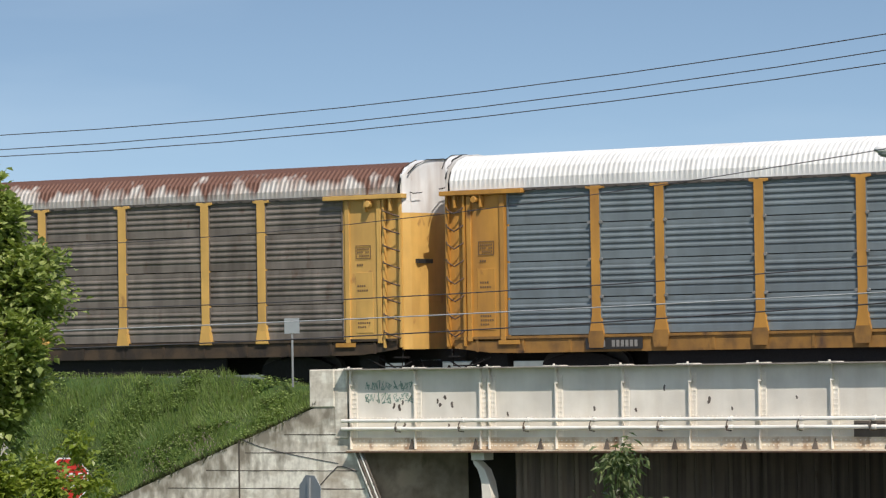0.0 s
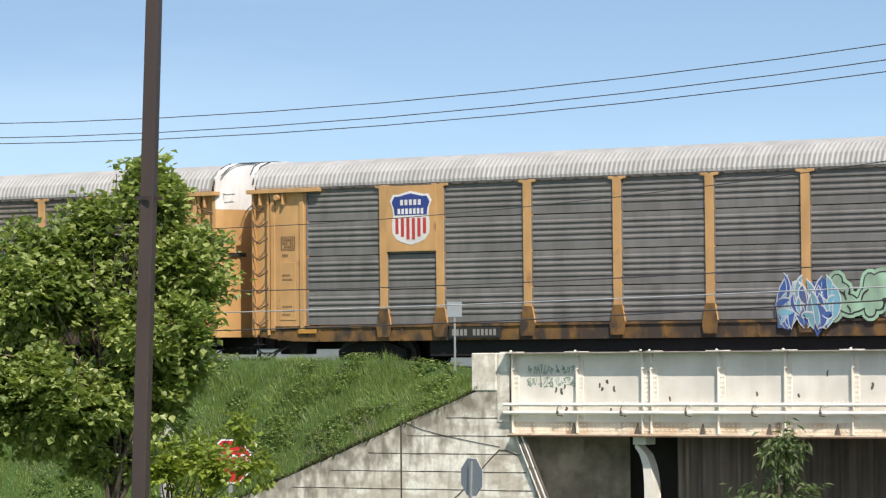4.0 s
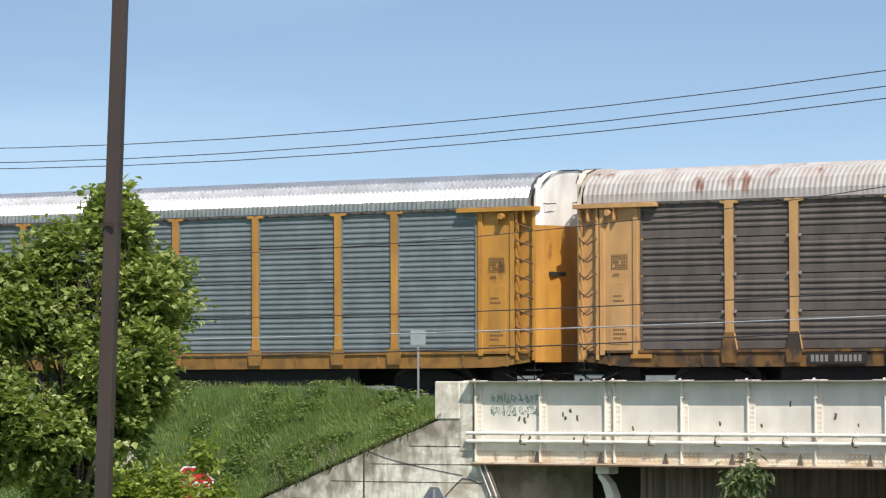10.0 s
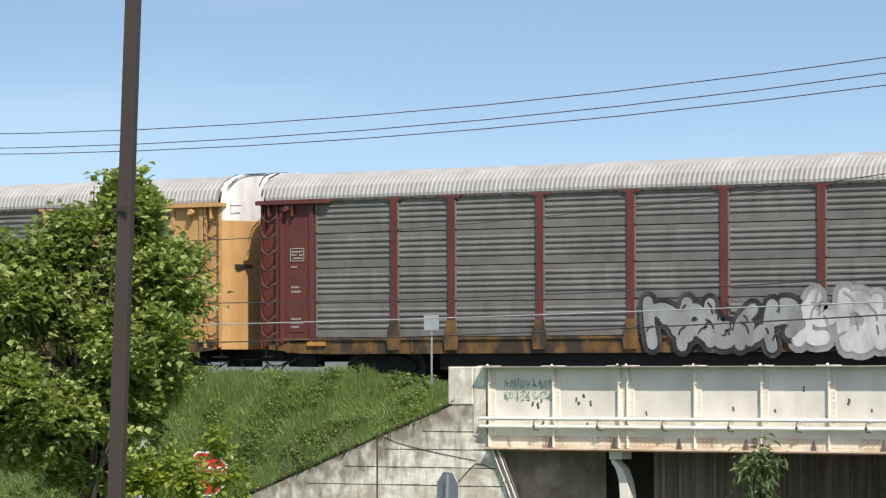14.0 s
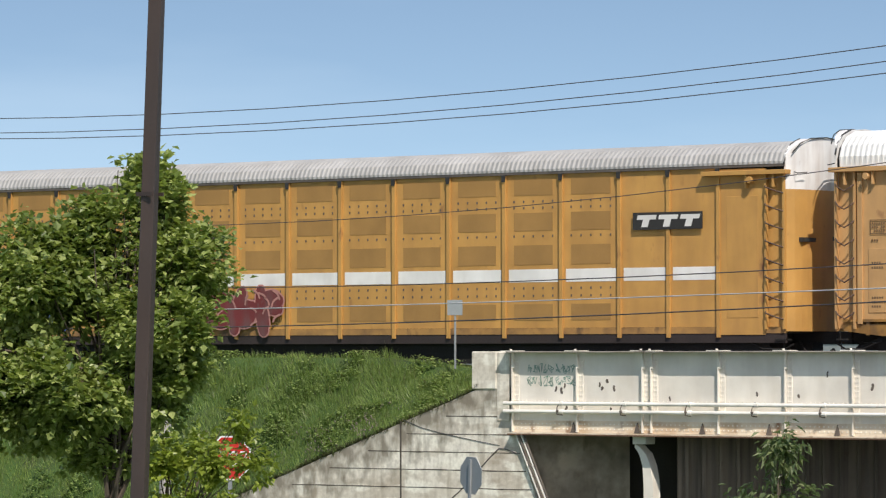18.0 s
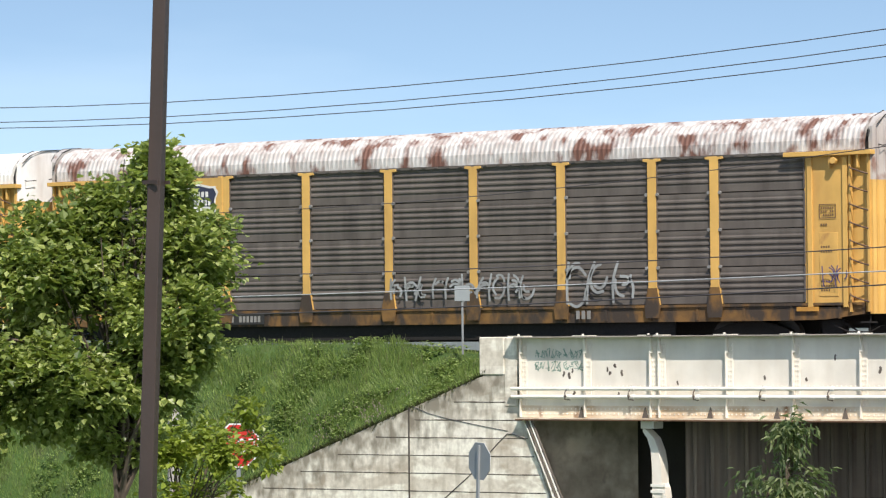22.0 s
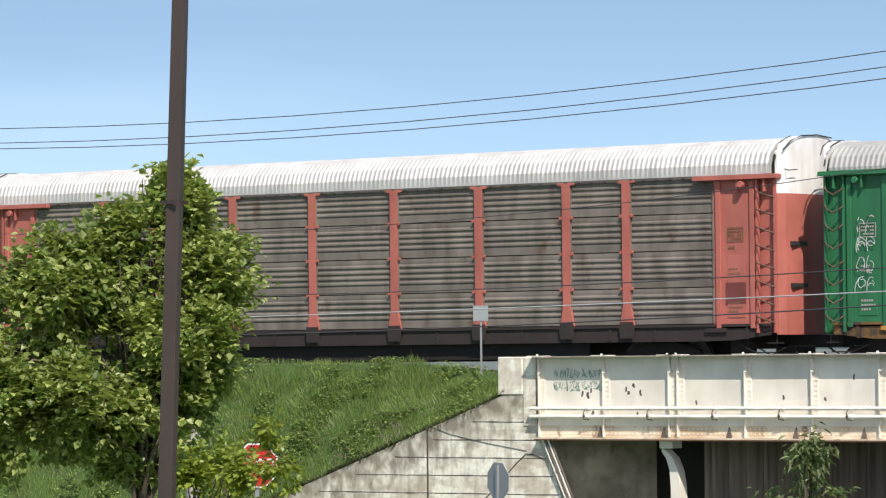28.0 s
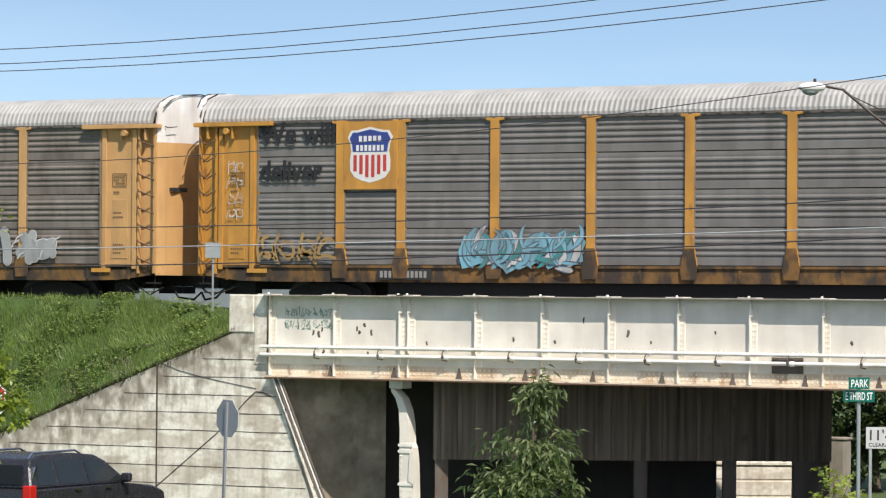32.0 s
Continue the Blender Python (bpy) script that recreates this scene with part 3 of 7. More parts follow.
def bridge():
    """A deck on riveted plate girders with pipes along the web."""
    br = thing("railway_bridge", (0, YG, 0), "cream-painted riveted plate girder railway bridge with rusty lower flange", "bridge", kind="structure")
    bm = bmesh.new()
    box(bm, WEST, EAST, 0.0, 0.03, BOTTOM + 0.02, TOP - 0.02)
    part("web", bm, m("bridge"), br)
    bm = bmesh.new()
    box(bm, WEST, EAST, -0.30, 0.3, TOP - 0.03, TOP)
    part("top_flange", bm, m("flange_top"), br, "dusty grey top flange", 0.004)
    bm = bmesh.new()
    box(bm, WEST, EAST, -0.20, 0.3, BOTTOM - 0.03, BOTTOM)
    box(bm, WEST, EAST, -0.03, -0.002, BOTTOM + 0.004, BOTTOM + 0.30)
    part("bottom_flange", bm, m("bridge_rust"), br, "rust-streaked bottom flange")
    bm = bmesh.new()
    box(bm, WEST - 0.02, EAST, -0.215, 0.32, BOTTOM - 0.065, BOTTOM - 0.031)
    part("flange_edge", bm, m("flange_edge"), br, "rusted lower edge of the girder")
    # stiffeners and their rivets
    stiff = bmesh.new()
    box(stiff, -0.012, 0.012, -0.12, -0.002, BOTTOM + 0.02, TOP - 0.03)
    box(stiff, 0.012, 0.15, -0.022, -0.002, BOTTOM + 0.02, TOP - 0.20)
    prism(stiff, [(0.012, TOP - 0.42), (0.07, TOP - 0.42), (0.012, TOP - 0.1)], -0.115, -0.03)
    stiff = mesh_of("stiffener", stiff)
    rivets = bmesh.new()
    for k in range(15):
        z = BOTTOM + 0.1 + k * 0.118
        for x in (0.045, 0.115):
            rod(rivets, (x, -0.022, z), (x, -0.042, z), 0.018, 6)
    rivets = mesh_of("rivets", rivets)
    base = [-54.16, -52.24, -50.33, -50.08, -48.17, -46.32, -44.49, -42.63, -40.75, -38.88, -37.03, -36.78, -34.9, -33.1, -31.4]
    for x in base:
        s = put("stiffener", stiff, m("bridge"), br, (x, 0, 0))
        put("rivets", rivets, m("bridge"), s)
    row = bmesh.new()
    k = 0
    x = WEST + 0.3
    while x < EAST:
        for z in (BOTTOM + 0.10, BOTTOM + 0.22, BOTTOM + 0.78):
            rod(row, (x, 0.0, z), (x, -0.05 if z < 4 else -0.02, z), 0.018, 6)
        x += 0.125
    tagged(part("flange_rivets", row, m("bridge"), br), kind="stuff")
    tops = mesh_of("splice_cap", _cap())
    for x in base:
        put("splice_cap", tops, m("bridge"), br, (x, 0, TOP))
    for z, lab in ((4.46, "upper"), (4.26, "lower")):
        bm = bmesh.new()
        rod(bm, (WEST - 0.15, -0.17, z), (EAST, -0.17, z), 0.047, 10)
        part("pipe", bm, m("pipe"), br, "long white painted pipe")
    hook = bmesh.new()
    tube(hook, [(0.0, -0.02, 0.02), (-0.01, -0.235, 0.04), (-0.01, -0.235, 0.2), (0.04, -0.17, 0.36), (0.05, -0.02, 0.34)], 0.016, 6)
    rod(hook, (0.0, -0.225, 0.12), (0.0, -0.26, 0.12), 0.035, 6)
    hook = mesh_of("pipe_hanger", hook)
    collar = bmesh.new()
    rod(collar, (-0.05, -0.17, 4.46), (0.05, -0.17, 4.46), 0.062, 10)
    rod(collar, (-0.05, -0.17, 4.26), (0.05, -0.17, 4.26), 0.062, 10)
    collar = mesh_of("pipe_collar", collar)
    for k in range(12):
        x = -52.72 + 1.86 * k
        put("pipe_hanger", hook, m("bridge_dark"), br, (x, 0, 4.16))
        put("pipe_collar", collar, m("pipe"), br, (x + 0.08, 0, 0))
        bm = bmesh.new()
        prism(bm, [(x - 0.03 + 0.3, BOTTOM + 0.01), (x + 0.43, BOTTOM + 0.01), (x + 0.36, BOTTOM + 0.27)], -0.07, -0.03)
        part("gusset", bm, m("bridge_dark"), br)
    bm = bmesh.new()
    box(bm, -40.2, -39.4, -0.06, -0.034, BOTTOM + 0.29, BOTTOM + 0.66)
    part("patch_plate", bm, m("bridge_dark"), br, "bare rusty patch plate")
    # scrawls and nicks on the web
    rng = random.Random(3)
    for word_x, wide in ((-53.78, 0.8), (-52.92, 0.62)):
        for line, high in ((5.33, 0.24), (5.02, 0.27)):
            bm = bmesh.new()
            n = round(wide / 0.17)
            for k in range(n):
                a = word_x + wide * (k + 0.5) / n
                for _ in range(3):
                    u, v = a + rng.uniform(-0.06, 0.06), line + high * rng.uniform(-0.45, 0.45)
                    pts = [(u, -0.0035, v)]
                    for _ in range(rng.choice((2, 3))):
                        u, v = a + rng.uniform(-0.09, 0.09), line + high * rng.uniform(-0.5, 0.5)
                        pts.append((u, -0.0035, v))
                    ribbon(bm, pts, 0.0075)
            tagged(part("scrawl", bm, m("scrawl"), br, "faint green spray scrawl"), kind="stuff")
    for x, z in ((-51.55, 4.84), (-51.2, 4.84), (-52.75, 4.78), (-52.9, 4.82), (-47.15, 4.72), (-43.4, 4.7), (-44.0, 4.9), (-46.0, 4.68), (-51.62, 4.93), (-51.4, 5.02), (-52.65, 4.9), (-52.6, 4.35), (-51.3, 4.33), (-49.6, 4.6), (-45.2, 5.2), (-41.7, 4.95), (-38.2, 4.75), (-36.0, 5.0)):
        bm = bmesh.new()
        h = rng.uniform(0.015, 0.06)
        ribbon(bm, [(x, -0.005, z + h), (x + rng.uniform(-0.02, 0.02), -0.005, z + h * 0.3), (x + rng.uniform(-0.03, 0.03), -0.005, z - h)], rng.uniform(0.02, 0.036))
        part("paint_chip", bm, m("bridge_dark"), br)
    bm = bmesh.new()
    box(bm, WEST, EAST, 0.3, 9.4, 4.3, 5.0)
    part("deck", bm, m("bridge_dark"), br)
    bm = bmesh.new()
    box(bm, WEST, EAST, 9.4, 9.7, 3.8, TOP)
    part("far_girder", bm, m("bridge"), br)


def _cap():
    bm = bmesh.new()
    box(bm, -0.22, 0.24, -0.3, 0.1, 0.002, 0.022)
    rod(bm, (0.0, -0.15, 0.02), (0.0, -0.15, 0.06), 0.03, 6)
    return bm


bridge()


def column(x, y):
    """A riveted rocker column with a curved bracket."""
    col = thing("bridge_column", (x, y, 0), "grey-white riveted steel bridge column with curved bracket", "bridge column", "columns under the bridge", "structure")
    bm = bmesh.new()
    prism(bm, [(0.06, -0.2), (0.47, -0.2), (0.43, 0.9), (0.40, 1.7), (0.36, 2.05), (0.29, 2.15), (0.28, 2.6), (0.22, 2.95), (0.09, 3.25), (-0.12, 3.44), (-0.24, 3.49), (-0.24, 3.40), (-0.1, 3.25), (0.0, 2.95), (0.02, 2.5), (0.02, 1.2)], -0.16, 0.16)
    part("shaft", bm, m("bridge"), col, bevel=0.01)
    bm = bmesh.new()
    box(bm, -0.26, 0.12, -0.22, 0.22, 3.48, 3.71)
    part("bearing", bm, m("pipe"), col, bevel=0.01)
    for z in (1.15, 1.95, 2.1):
        bm = bmesh.new()
        box(bm, -0.01, 0.40, -0.185, -0.161, z - 0.035, z + 0.035)
        part("band_plate", bm, m("pipe"), col)
    for x in (0.07, 0.33):
        bm = bmesh.new()
        for k in range(12):
            rod(bm, (x, -0.16, 0.3 + 0.14 * k), (x, -0.18, 0.3 + 0.14 * k), 0.018, 6)
        tagged(part("rivet_row", bm, m("pipe"), col), kind="stuff")
    bm = bmesh.new()
    prism(bm, [(0.3, 1.25), (0.46, 1.12), (0.48, 1.5), (0.45, 1.85), (0.34, 1.93)], -0.2, -0.186)
    part("gusset", bm, m("bridge"), col)
    return col


COLS = [column(-50.5, YG + 0.35), column(-37.15, YG + 0.35)]

# the pier behind the first column: a ribbed cap on short columns, and the abutments' faces
D = Vector((0.82, 0.57))


def along(x, y, s):
    return x + D.x * s, y + D.y * s


def slanted(name, x, y, s0, s1, z0, z1, mat, thick, label, category, ribs=0.0):
    ob = thing(name, (x, y, 0), label, category, kind="structure", turn=math.degrees(math.atan2(D.y, D.x)))
    bm = bmesh.new()
    box(bm, s0, s1, 0.0, thick, z0, z1)
    part("wall_face", bm, m(mat), ob)
    if ribs:
        rib = bmesh.new()
        box(rib, -0.045, 0.045, -0.1, -0.002, z0, z1)
        rib = mesh_of("rib", rib)
        s = s0 + ribs / 2
        while s < s1:
            put("rib", rib, m(mat), ob, (s, 0, 0))
            s += ribs
    return ob


pier = slanted("pier", -50.1, YG + 0.6, 0.3, 10.1, 1.75, 3.72, "pier_rust", 0.4, "rust-streaked ribbed steel pier cap in the bridge's shade", "bridge pier", 0.42)
for s, half in ((0.5, 0.16), (3.2, 0.16), (5.4, 0.16), (7.6, 0.16), (9.62, 0.45)):
    bm = bmesh.new()
    box(bm, s - half, s + half, 0.06, 0.38, -0.3, 1.75)
    part("pier_column", bm, m("bridge_dark"), pier)
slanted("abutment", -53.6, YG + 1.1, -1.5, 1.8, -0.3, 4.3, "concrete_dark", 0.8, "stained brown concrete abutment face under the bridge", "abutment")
# The dark void past the near face is painted: near-black concrete.
slanted("abutment", -53.9, YG + 1.55, 1.75, 10.2, -0.3, 4.3, "concrete_shaded", 0.8, "recessed abutment face under the bridge, coloured dark for shade", "abutment")
slanted("abutment", -32.4, YG + 0.42, 0.0, 14.0, -0.3, 4.3, "concrete_shaded", 0.8, "concrete abutment face", "abutment")
bm = bmesh.new()
for z0, z1 in ((-0.5, 0.28), (0.3, 0.72), (0.74, 1.12)):
    box(bm, -1.0, 1.85, -0.35, 0.35, z0, z1)
box(bm, -0.98, 1.83, -0.33, 0.33, -0.45, 1.1)
box(bm, -1.05, 1.9, -0.4, 0.4, 1.122, 1.24)
blk = put("concrete_barrier", mesh_of("concrete_barrier", bm, 0.03), m("concrete"), None, (-48.4, 92.9, 0.1))
blk.rotation_euler = (0, 0, radians(32))
tagged(blk, "sunlit pale concrete block wall beyond the underpass", "barrier", kind="structure")


def track(y):
    tr = thing("track", (0, y, RAIL), "rusty railway track on grey ballast", "railway track", kind="structure")
    for side in (-0.75, 0.75):
        bm = bmesh.new()
        box(bm, -1100, 1000, side - 0.035, side + 0.035, -0.05, 0.0)
        box(bm, -1100, 1000, side - 0.012, side + 0.012, -0.14, -0.05)
        box(bm, -1100, 1000, side - 0.07, side + 0.07, -0.16, -0.14)
        part("rail", bm, m("rail"), tr)
    bm = bmesh.new()
    box(bm, -1100, 1000, -1.9, 1.9, -0.45, -0.2)
    part("ballast_bed", bm, m("ballast"), tr)
    tie = bmesh.new()
    box(tie, -0.11, 0.11, -1.3, 1.3, -0.26, -0.16)
    tie = mesh_of("tie", tie)
    for k in range(100):
        put("tie", tie, m("tie"), tr, (-84 + 0.55 * k, 0, 0))


track(TRACK)

# ---- the train ----
SPEED = 25.7
POSTS = (-8.97, -7.08, -4.24, -1.41, 1.41, 4.24, 7.08, 8.97)
EDGE, LADDER, END = 11.73, 12.93, 13.5
SILL, FLOOR, EAVE, CROWN = 0.80, 1.25, 5.06, 5.85
ROOF_PROFILE = ((-1.58, 5.06), (-1.58, 5.14), (-1.47, 5.42), (-1.2, 5.66), (-0.78, 5.80), (0.0, 5.85), (0.78, 5.80), (1.2, 5.66), (1.47, 5.42), (1.58, 5.14), (1.58, 5.06))


def roof_mesh(half, pitch=0.15, depth=0.014, top=CROWN):
    verts, faces, n = [], [], len(ROOF_PROFILE)
    wave = (1, 1, -1, -1) if depth < 0.02 else (1, -1)
    count = round(2 * half / pitch) * len(wave)
    lift = top - CROWN
    for i in range(count + 1):
        x = -half + 2 * half * i / count
        d = depth * wave[i % len(wave)]
        for y, z in ROOF_PROFILE:
            k = d * min(1.0, 0.45 + abs(y) / 1.5) if 5.1 < z else 0.0
            verts.append((x, y * (1 + k / 1.6), z + (lift if z > 5.1 else 0) + (k if abs(y) < 1.5 else 0)))
    for i in range(count):
        for j in range(n - 1):
            a = i * n + j
            faces.append((a, a + n, a + n + 1, a + 1))
    for i in (0, count):
        ring = list(range(i * n, i * n + n))
        faces.append(ring if i else ring[::-1])
    me = bpy.data.meshes.new("roof")
    me.from_pydata(verts, [], faces)
    return me


def panel_mesh(width, z0, z1, dense):
    """A pressed sheet of the rack's side: ribs, a flat band and a lipped edge."""
    h = z1 - z0
    prof = [(0.002, 0.004), (0.012, -0.018)]
    ribs = 6 if dense else 4
    start, stop, deep = (0.05, 0.97, 0.034) if dense else (0.22, 0.86, 0.042)
    step = (stop - start) * h / ribs
    if not dense:
        prof.append((start * h - 0.03, -0.018))
    for k in range(ribs):
        z = start * h + k * step
        prof += [(z + step * 0.12, -0.012), (z + step * 0.34, -deep), (z + step * 0.58, -deep), (z + step * 0.86, -0.012)]
    if not dense:
        prof.append((stop * h + 0.03, -0.018))
    prof += [(h - 0.022, -0.014), (h - 0.012, 0.022)]
    verts, faces = [], []
    for x in (-width / 2, width / 2):
        verts += [(x, d, z0 + z) for z, d in prof]
    n = len(prof)
    for j in range(n - 1):
        faces.append((j, n + j, n + j + 1, j + 1))
    # pressed lips beside the posts
    for x in (-width / 2, width / 2 - 0.035):
        b = len(verts)
        verts += [(x, -0.07, z0 + 0.03), (x + 0.035, -0.07, z0 + 0.03), (x + 0.035, -0.07, z1 - 0.03), (x, -0.07, z1 - 0.03), (x, 0.0, z0 + 0.03), (x + 0.035, 0.0, z0 + 0.03), (x + 0.035, 0.0, z1 - 0.03), (x, 0.0, z1 - 0.03)]
        faces += [(b, b + 1, b + 2, b + 3), (b + 1, b + 5, b + 6, b + 2), (b + 4, b, b + 3, b + 7), (b + 3, b + 2, b + 6, b + 7)]
    me = bpy.data.meshes.new("side_panel")
    me.from_pydata(verts, [], faces)
    return me


def post_mesh(flare=True, depth=0.075):
    bm = bmesh.new()
    a, b = (0.12, 0.2) if flare else (0.1, 0.12)
    prism(bm, [(-b, FLOOR - 0.1), (b, FLOOR - 0.1), (b, FLOOR + 0.02), (a, FLOOR + 0.5), (a, 4.955), (0.27, 4.965), (0.27, 5.03), (-0.27, 5.03), (-0.27, 4.965), (-a, 4.955), (-a, FLOOR + 0.5), (-b, FLOOR + 0.02)], -1.52 - depth, -1.44)
    return mesh_of("post", bm, 0.008)


def bolts_mesh():
    bm = bmesh.new()
    for z in (2.2, 3.15, 4.1):
        for x in (-0.17, 0.17):
            rod(bm, (x, -1.55, z), (x, -1.61, z), 0.045, 7)
    return mesh_of("post_clip", bm)


def ladder_mesh(sign):
    bm = bmesh.new()
    x0, x1 = sign * (LADDER + 0.02), sign * (END - 0.02)
    lo, hi = min(x0, x1), max(x0, x1)
    for x in (lo, hi):
        box(bm, x - 0.03, x + 0.03, -1.60, -1.5, 1.0, 4.95)
    return mesh_of("ladder", bm)


def rung_mesh(sign):
    """A drop rung: slanting on one end of the car, sagging in the middle on the other."""
    # Slant and sag also trace the shadows that the rungs cast.
    bm = bmesh.new()
    lo, hi = sorted((sign * (LADDER + 0.02), sign * (END - 0.02)))
    if sign > 0:
        tube(bm, [(lo, -1.6, 0.10), (lo + 0.05, -1.67, 0.06), (hi - 0.16, -1.68, -0.05), (hi, -1.6, -0.1)], 0.02, 5)
    else:
        tube(bm, [(lo, -1.6, 0.10), (lo + 0.1, -1.66, 0.0), (lo + 0.3, -1.68, -0.1), (hi - 0.06, -1.66, 0.0), (hi, -1.6, 0.06)], 0.02, 5)
    return mesh_of("rung", bm)


def rungs_on(ladder, sign):
    for k in range(8):
        put("rung", shared(("rung", sign), lambda: rung_mesh(sign)), m("rung_dark"), ladder, (0, 0, 1.35 + 0.457 * k))



def roof_line(y, lift=0.0):
    """Height of the roof's outline at a distance from the middle."""
    y = abs(y)
    right = [(u, v) for u, v in ROOF_PROFILE if u >= 0]
    for (u0, v0), (u1, v1) in zip(right, right[1:]):
        if y <= u1 and u1 > u0:
            return v0 + lift + (v1 - v0) * (y - u0) / (u1 - u0)
    return 5.1 + lift


def end_mesh(sign, z0, z1, ribs=False, lift=0.0):
    """The bulging end door, or its top part up to the roof."""
    bm = bmesh.new()
    n = 44 if ribs else 14
    cols = []
    for k in range(n + 1):
        y = -1.53 + 3.06 * k / n
        wave = 0.05 * ((1, 1, 0, 0)[k % 4]) if ribs else 0.0
        x = END - 0.04 + 0.36 * math.sqrt(max(0.0, 1 - (y / 1.56) ** 2)) + wave
        top = z1 if z1 < 5.0 else roof_line(y * 0.97, lift) + 0.05
        cols.append([bm.verts.new((sign * u, y, z)) for u, z in ((x, z0), (x, top), (END - 0.03, top), (END - 0.03, z0))])
    for a, b in zip(cols, cols[1:]):
        for i in range(4):
            j = (i + 1) % 4
            bm.faces.new((a[i], b[i], b[j], a[j]))
    bm.faces.new(cols[0])
    bm.faces.new(cols[-1][::-1])
    return mesh_of("end_door", bm)


def hoop_mesh(sign, lift=0.0):
    """A grab hoop over the end door, with a raised bracket."""
    bm = bmesh.new()
    s = sign
    tube(bm, [(s * (END + 0.05 + 0.30 * math.sqrt(max(0.0, 1 - (y / 1.6) ** 2))), y * 0.99, z + lift + 0.055) for y, z in ROOF_PROFILE[2:-4]], 0.016, 5)
    tube(bm, [(s * (END - 0.01), y * 1.0, z + lift + 0.05) for y, z in ROOF_PROFILE[1:5]], 0.024, 6)
    tube(bm, [(s * (END + 0.1), -1.3, 5.0 + lift), (s * (END + 0.3), -1.42, 4.95 + lift), (s * (END + 0.38), -1.1, 4.98 + lift)], 0.014, 5)
    return mesh_of("roof_hoop", bm)


def gap_shade_mesh(sign, lift=0.0):
    """A sheet that paints the dark, shaded gap between the roof and the end door."""
    verts, n = [], len(ROOF_PROFILE)
    for x in (13.30, 13.49):
        verts += [(sign * x, y * 0.955, (z + (lift if z > 5.1 else 0)) - 0.07) for y, z in ROOF_PROFILE]
    faces = [(j, n + j, n + j + 1, j + 1) for j in range(n - 1)]
    me = bpy.data.meshes.new("end_collar")
    me.from_pydata(verts, [], faces)
    return me


def wheel_mesh():
    bm = bmesh.new()
    rod(bm, (0, -0.83, 0.42), (0, -0.69, 0.42), 0.42, 20)
    rod(bm, (0, -0.69, 0.42), (0, -0.66, 0.42), 0.45, 20)
    rod(bm, (0, -0.9, 0.42), (0, -0.83, 0.42), 0.12, 10)
    return mesh_of("wheel", bm)


def frame_mesh():
    bm = bmesh.new()
    for s in (-1, 1):
        prism(bm, [(-1.15, 0.36), (-0.8, 0.3), (-0.45, 0.14), (0.45, 0.14), (0.8, 0.3), (1.15, 0.36), (1.15, 0.56), (0.7, 0.72), (0.3, 0.78), (-0.3, 0.78), (-0.7, 0.72), (-1.15, 0.56)], s * 1.0 - 0.08, s * 1.0 + 0.08)
        for k in range(3):
            rod(bm, (-0.2 + 0.2 * k, s * 1.0, 0.16), (-0.2 + 0.2 * k, s * 1.0, 0.5), 0.085, 8)
    box(bm, -0.2, 0.2, -1.0, 1.0, 0.45, 0.75)
    return mesh_of("side_frame", bm)


def gear_mesh(sign):
    """Draft gear, hoses and brake rods between two cars."""
    bm = bmesh.new()
    s = sign
    box(bm, min(s * 12.7, s * 13.55), max(s * 12.7, s * 13.55), -0.27, 0.27, 0.46, 0.655)
    box(bm, min(s * 12.6, s * 13.8), max(s * 12.6, s * 13.8), -0.16, 0.16, 0.66, 0.98)
    box(bm, min(s * 13.8, s * 14.23), max(s * 13.8, s * 14.23), -0.2, 0.2, 0.62, 0.94)
    tube(bm, [(s * 13.3, -0.5, 0.7), (s * 13.6, -0.6, 0.36), (s * 14.05, -0.5, 0.3), (s * 14.23, -0.4, 0.5)], 0.03, 6)
    tube(bm, [(s * 12.5, -1.2, 0.75), (s * 13.2, -1.35, 0.42), (s * 13.6, -1.3, 0.62)], 0.022, 5)
    tube(bm, [(s * 12.3, -1.4, 0.7), (s * 12.8, -1.45, 0.5), (s * 13.4, -1.45, 0.5), (s * 13.45, -1.45, 0.95)], 0.02, 5)
    box(bm, min(s * 11.9, s * 12.5), max(s * 11.9, s * 12.5), -1.2, -0.9, 0.45, 0.8)
    box(bm, min(s * 13.2, s * 13.5), max(s * 13.2, s * 13.5), -1.55, -1.2, 0.72, 0.76)
    return mesh_of("coupler", bm)


def stencil_bars(parent, x, z, words, height, mat, y=-1.604, panel=None, slot="lettering"):
    """Unlettered marks: a bar for each character."""
    width = sum(words) * height * 0.78 + (len(words) - 1) * height * 0.9
    if panel:
        bm = bmesh.new()
        box(bm, x - 0.1, x + width + 0.1, y - 0.004, y + 0.01, z - 0.06, z + height + 0.06)
        part("stencil_panel", bm, m(panel), parent)
    bm = bmesh.new()
    for n in words:
        for k in range(n):
            box(bm, x, x + height * 0.5, y - 0.012, y - 0.005, z, z + height)
            x += height * 0.78
        x += height * 0.9
    part(slot, bm, m(mat), parent)


def words(parent, text, x, z, size, mat, y, name="lettering", label="", fat=0.0, stretch=1.0, lean=0.0):
    ob = put(name, text_mesh(text, size, fat, stretch, lean), m(mat), parent, (x, y, z), label)
    return ob


SHARED = {}


def shared(key, make):
    if key not in SHARED:
        SHARED[key] = make()
    return SHARED[key]


def shield_outline(w, h):
    half = [(0.0, -0.5), (0.18, -0.46), (0.34, -0.4), (0.44, -0.28), (0.45, -0.1), (0.42, 0.06), (0.44, 0.2), (0.5, 0.32), (0.42, 0.44), (0.3, 0.44), (0.15, 0.47), (0.0, 0.5)]
    return [(x * w, z * h) for x, z in half] + [(-x * w, z * h) for x, z in half[-2:0:-1]]


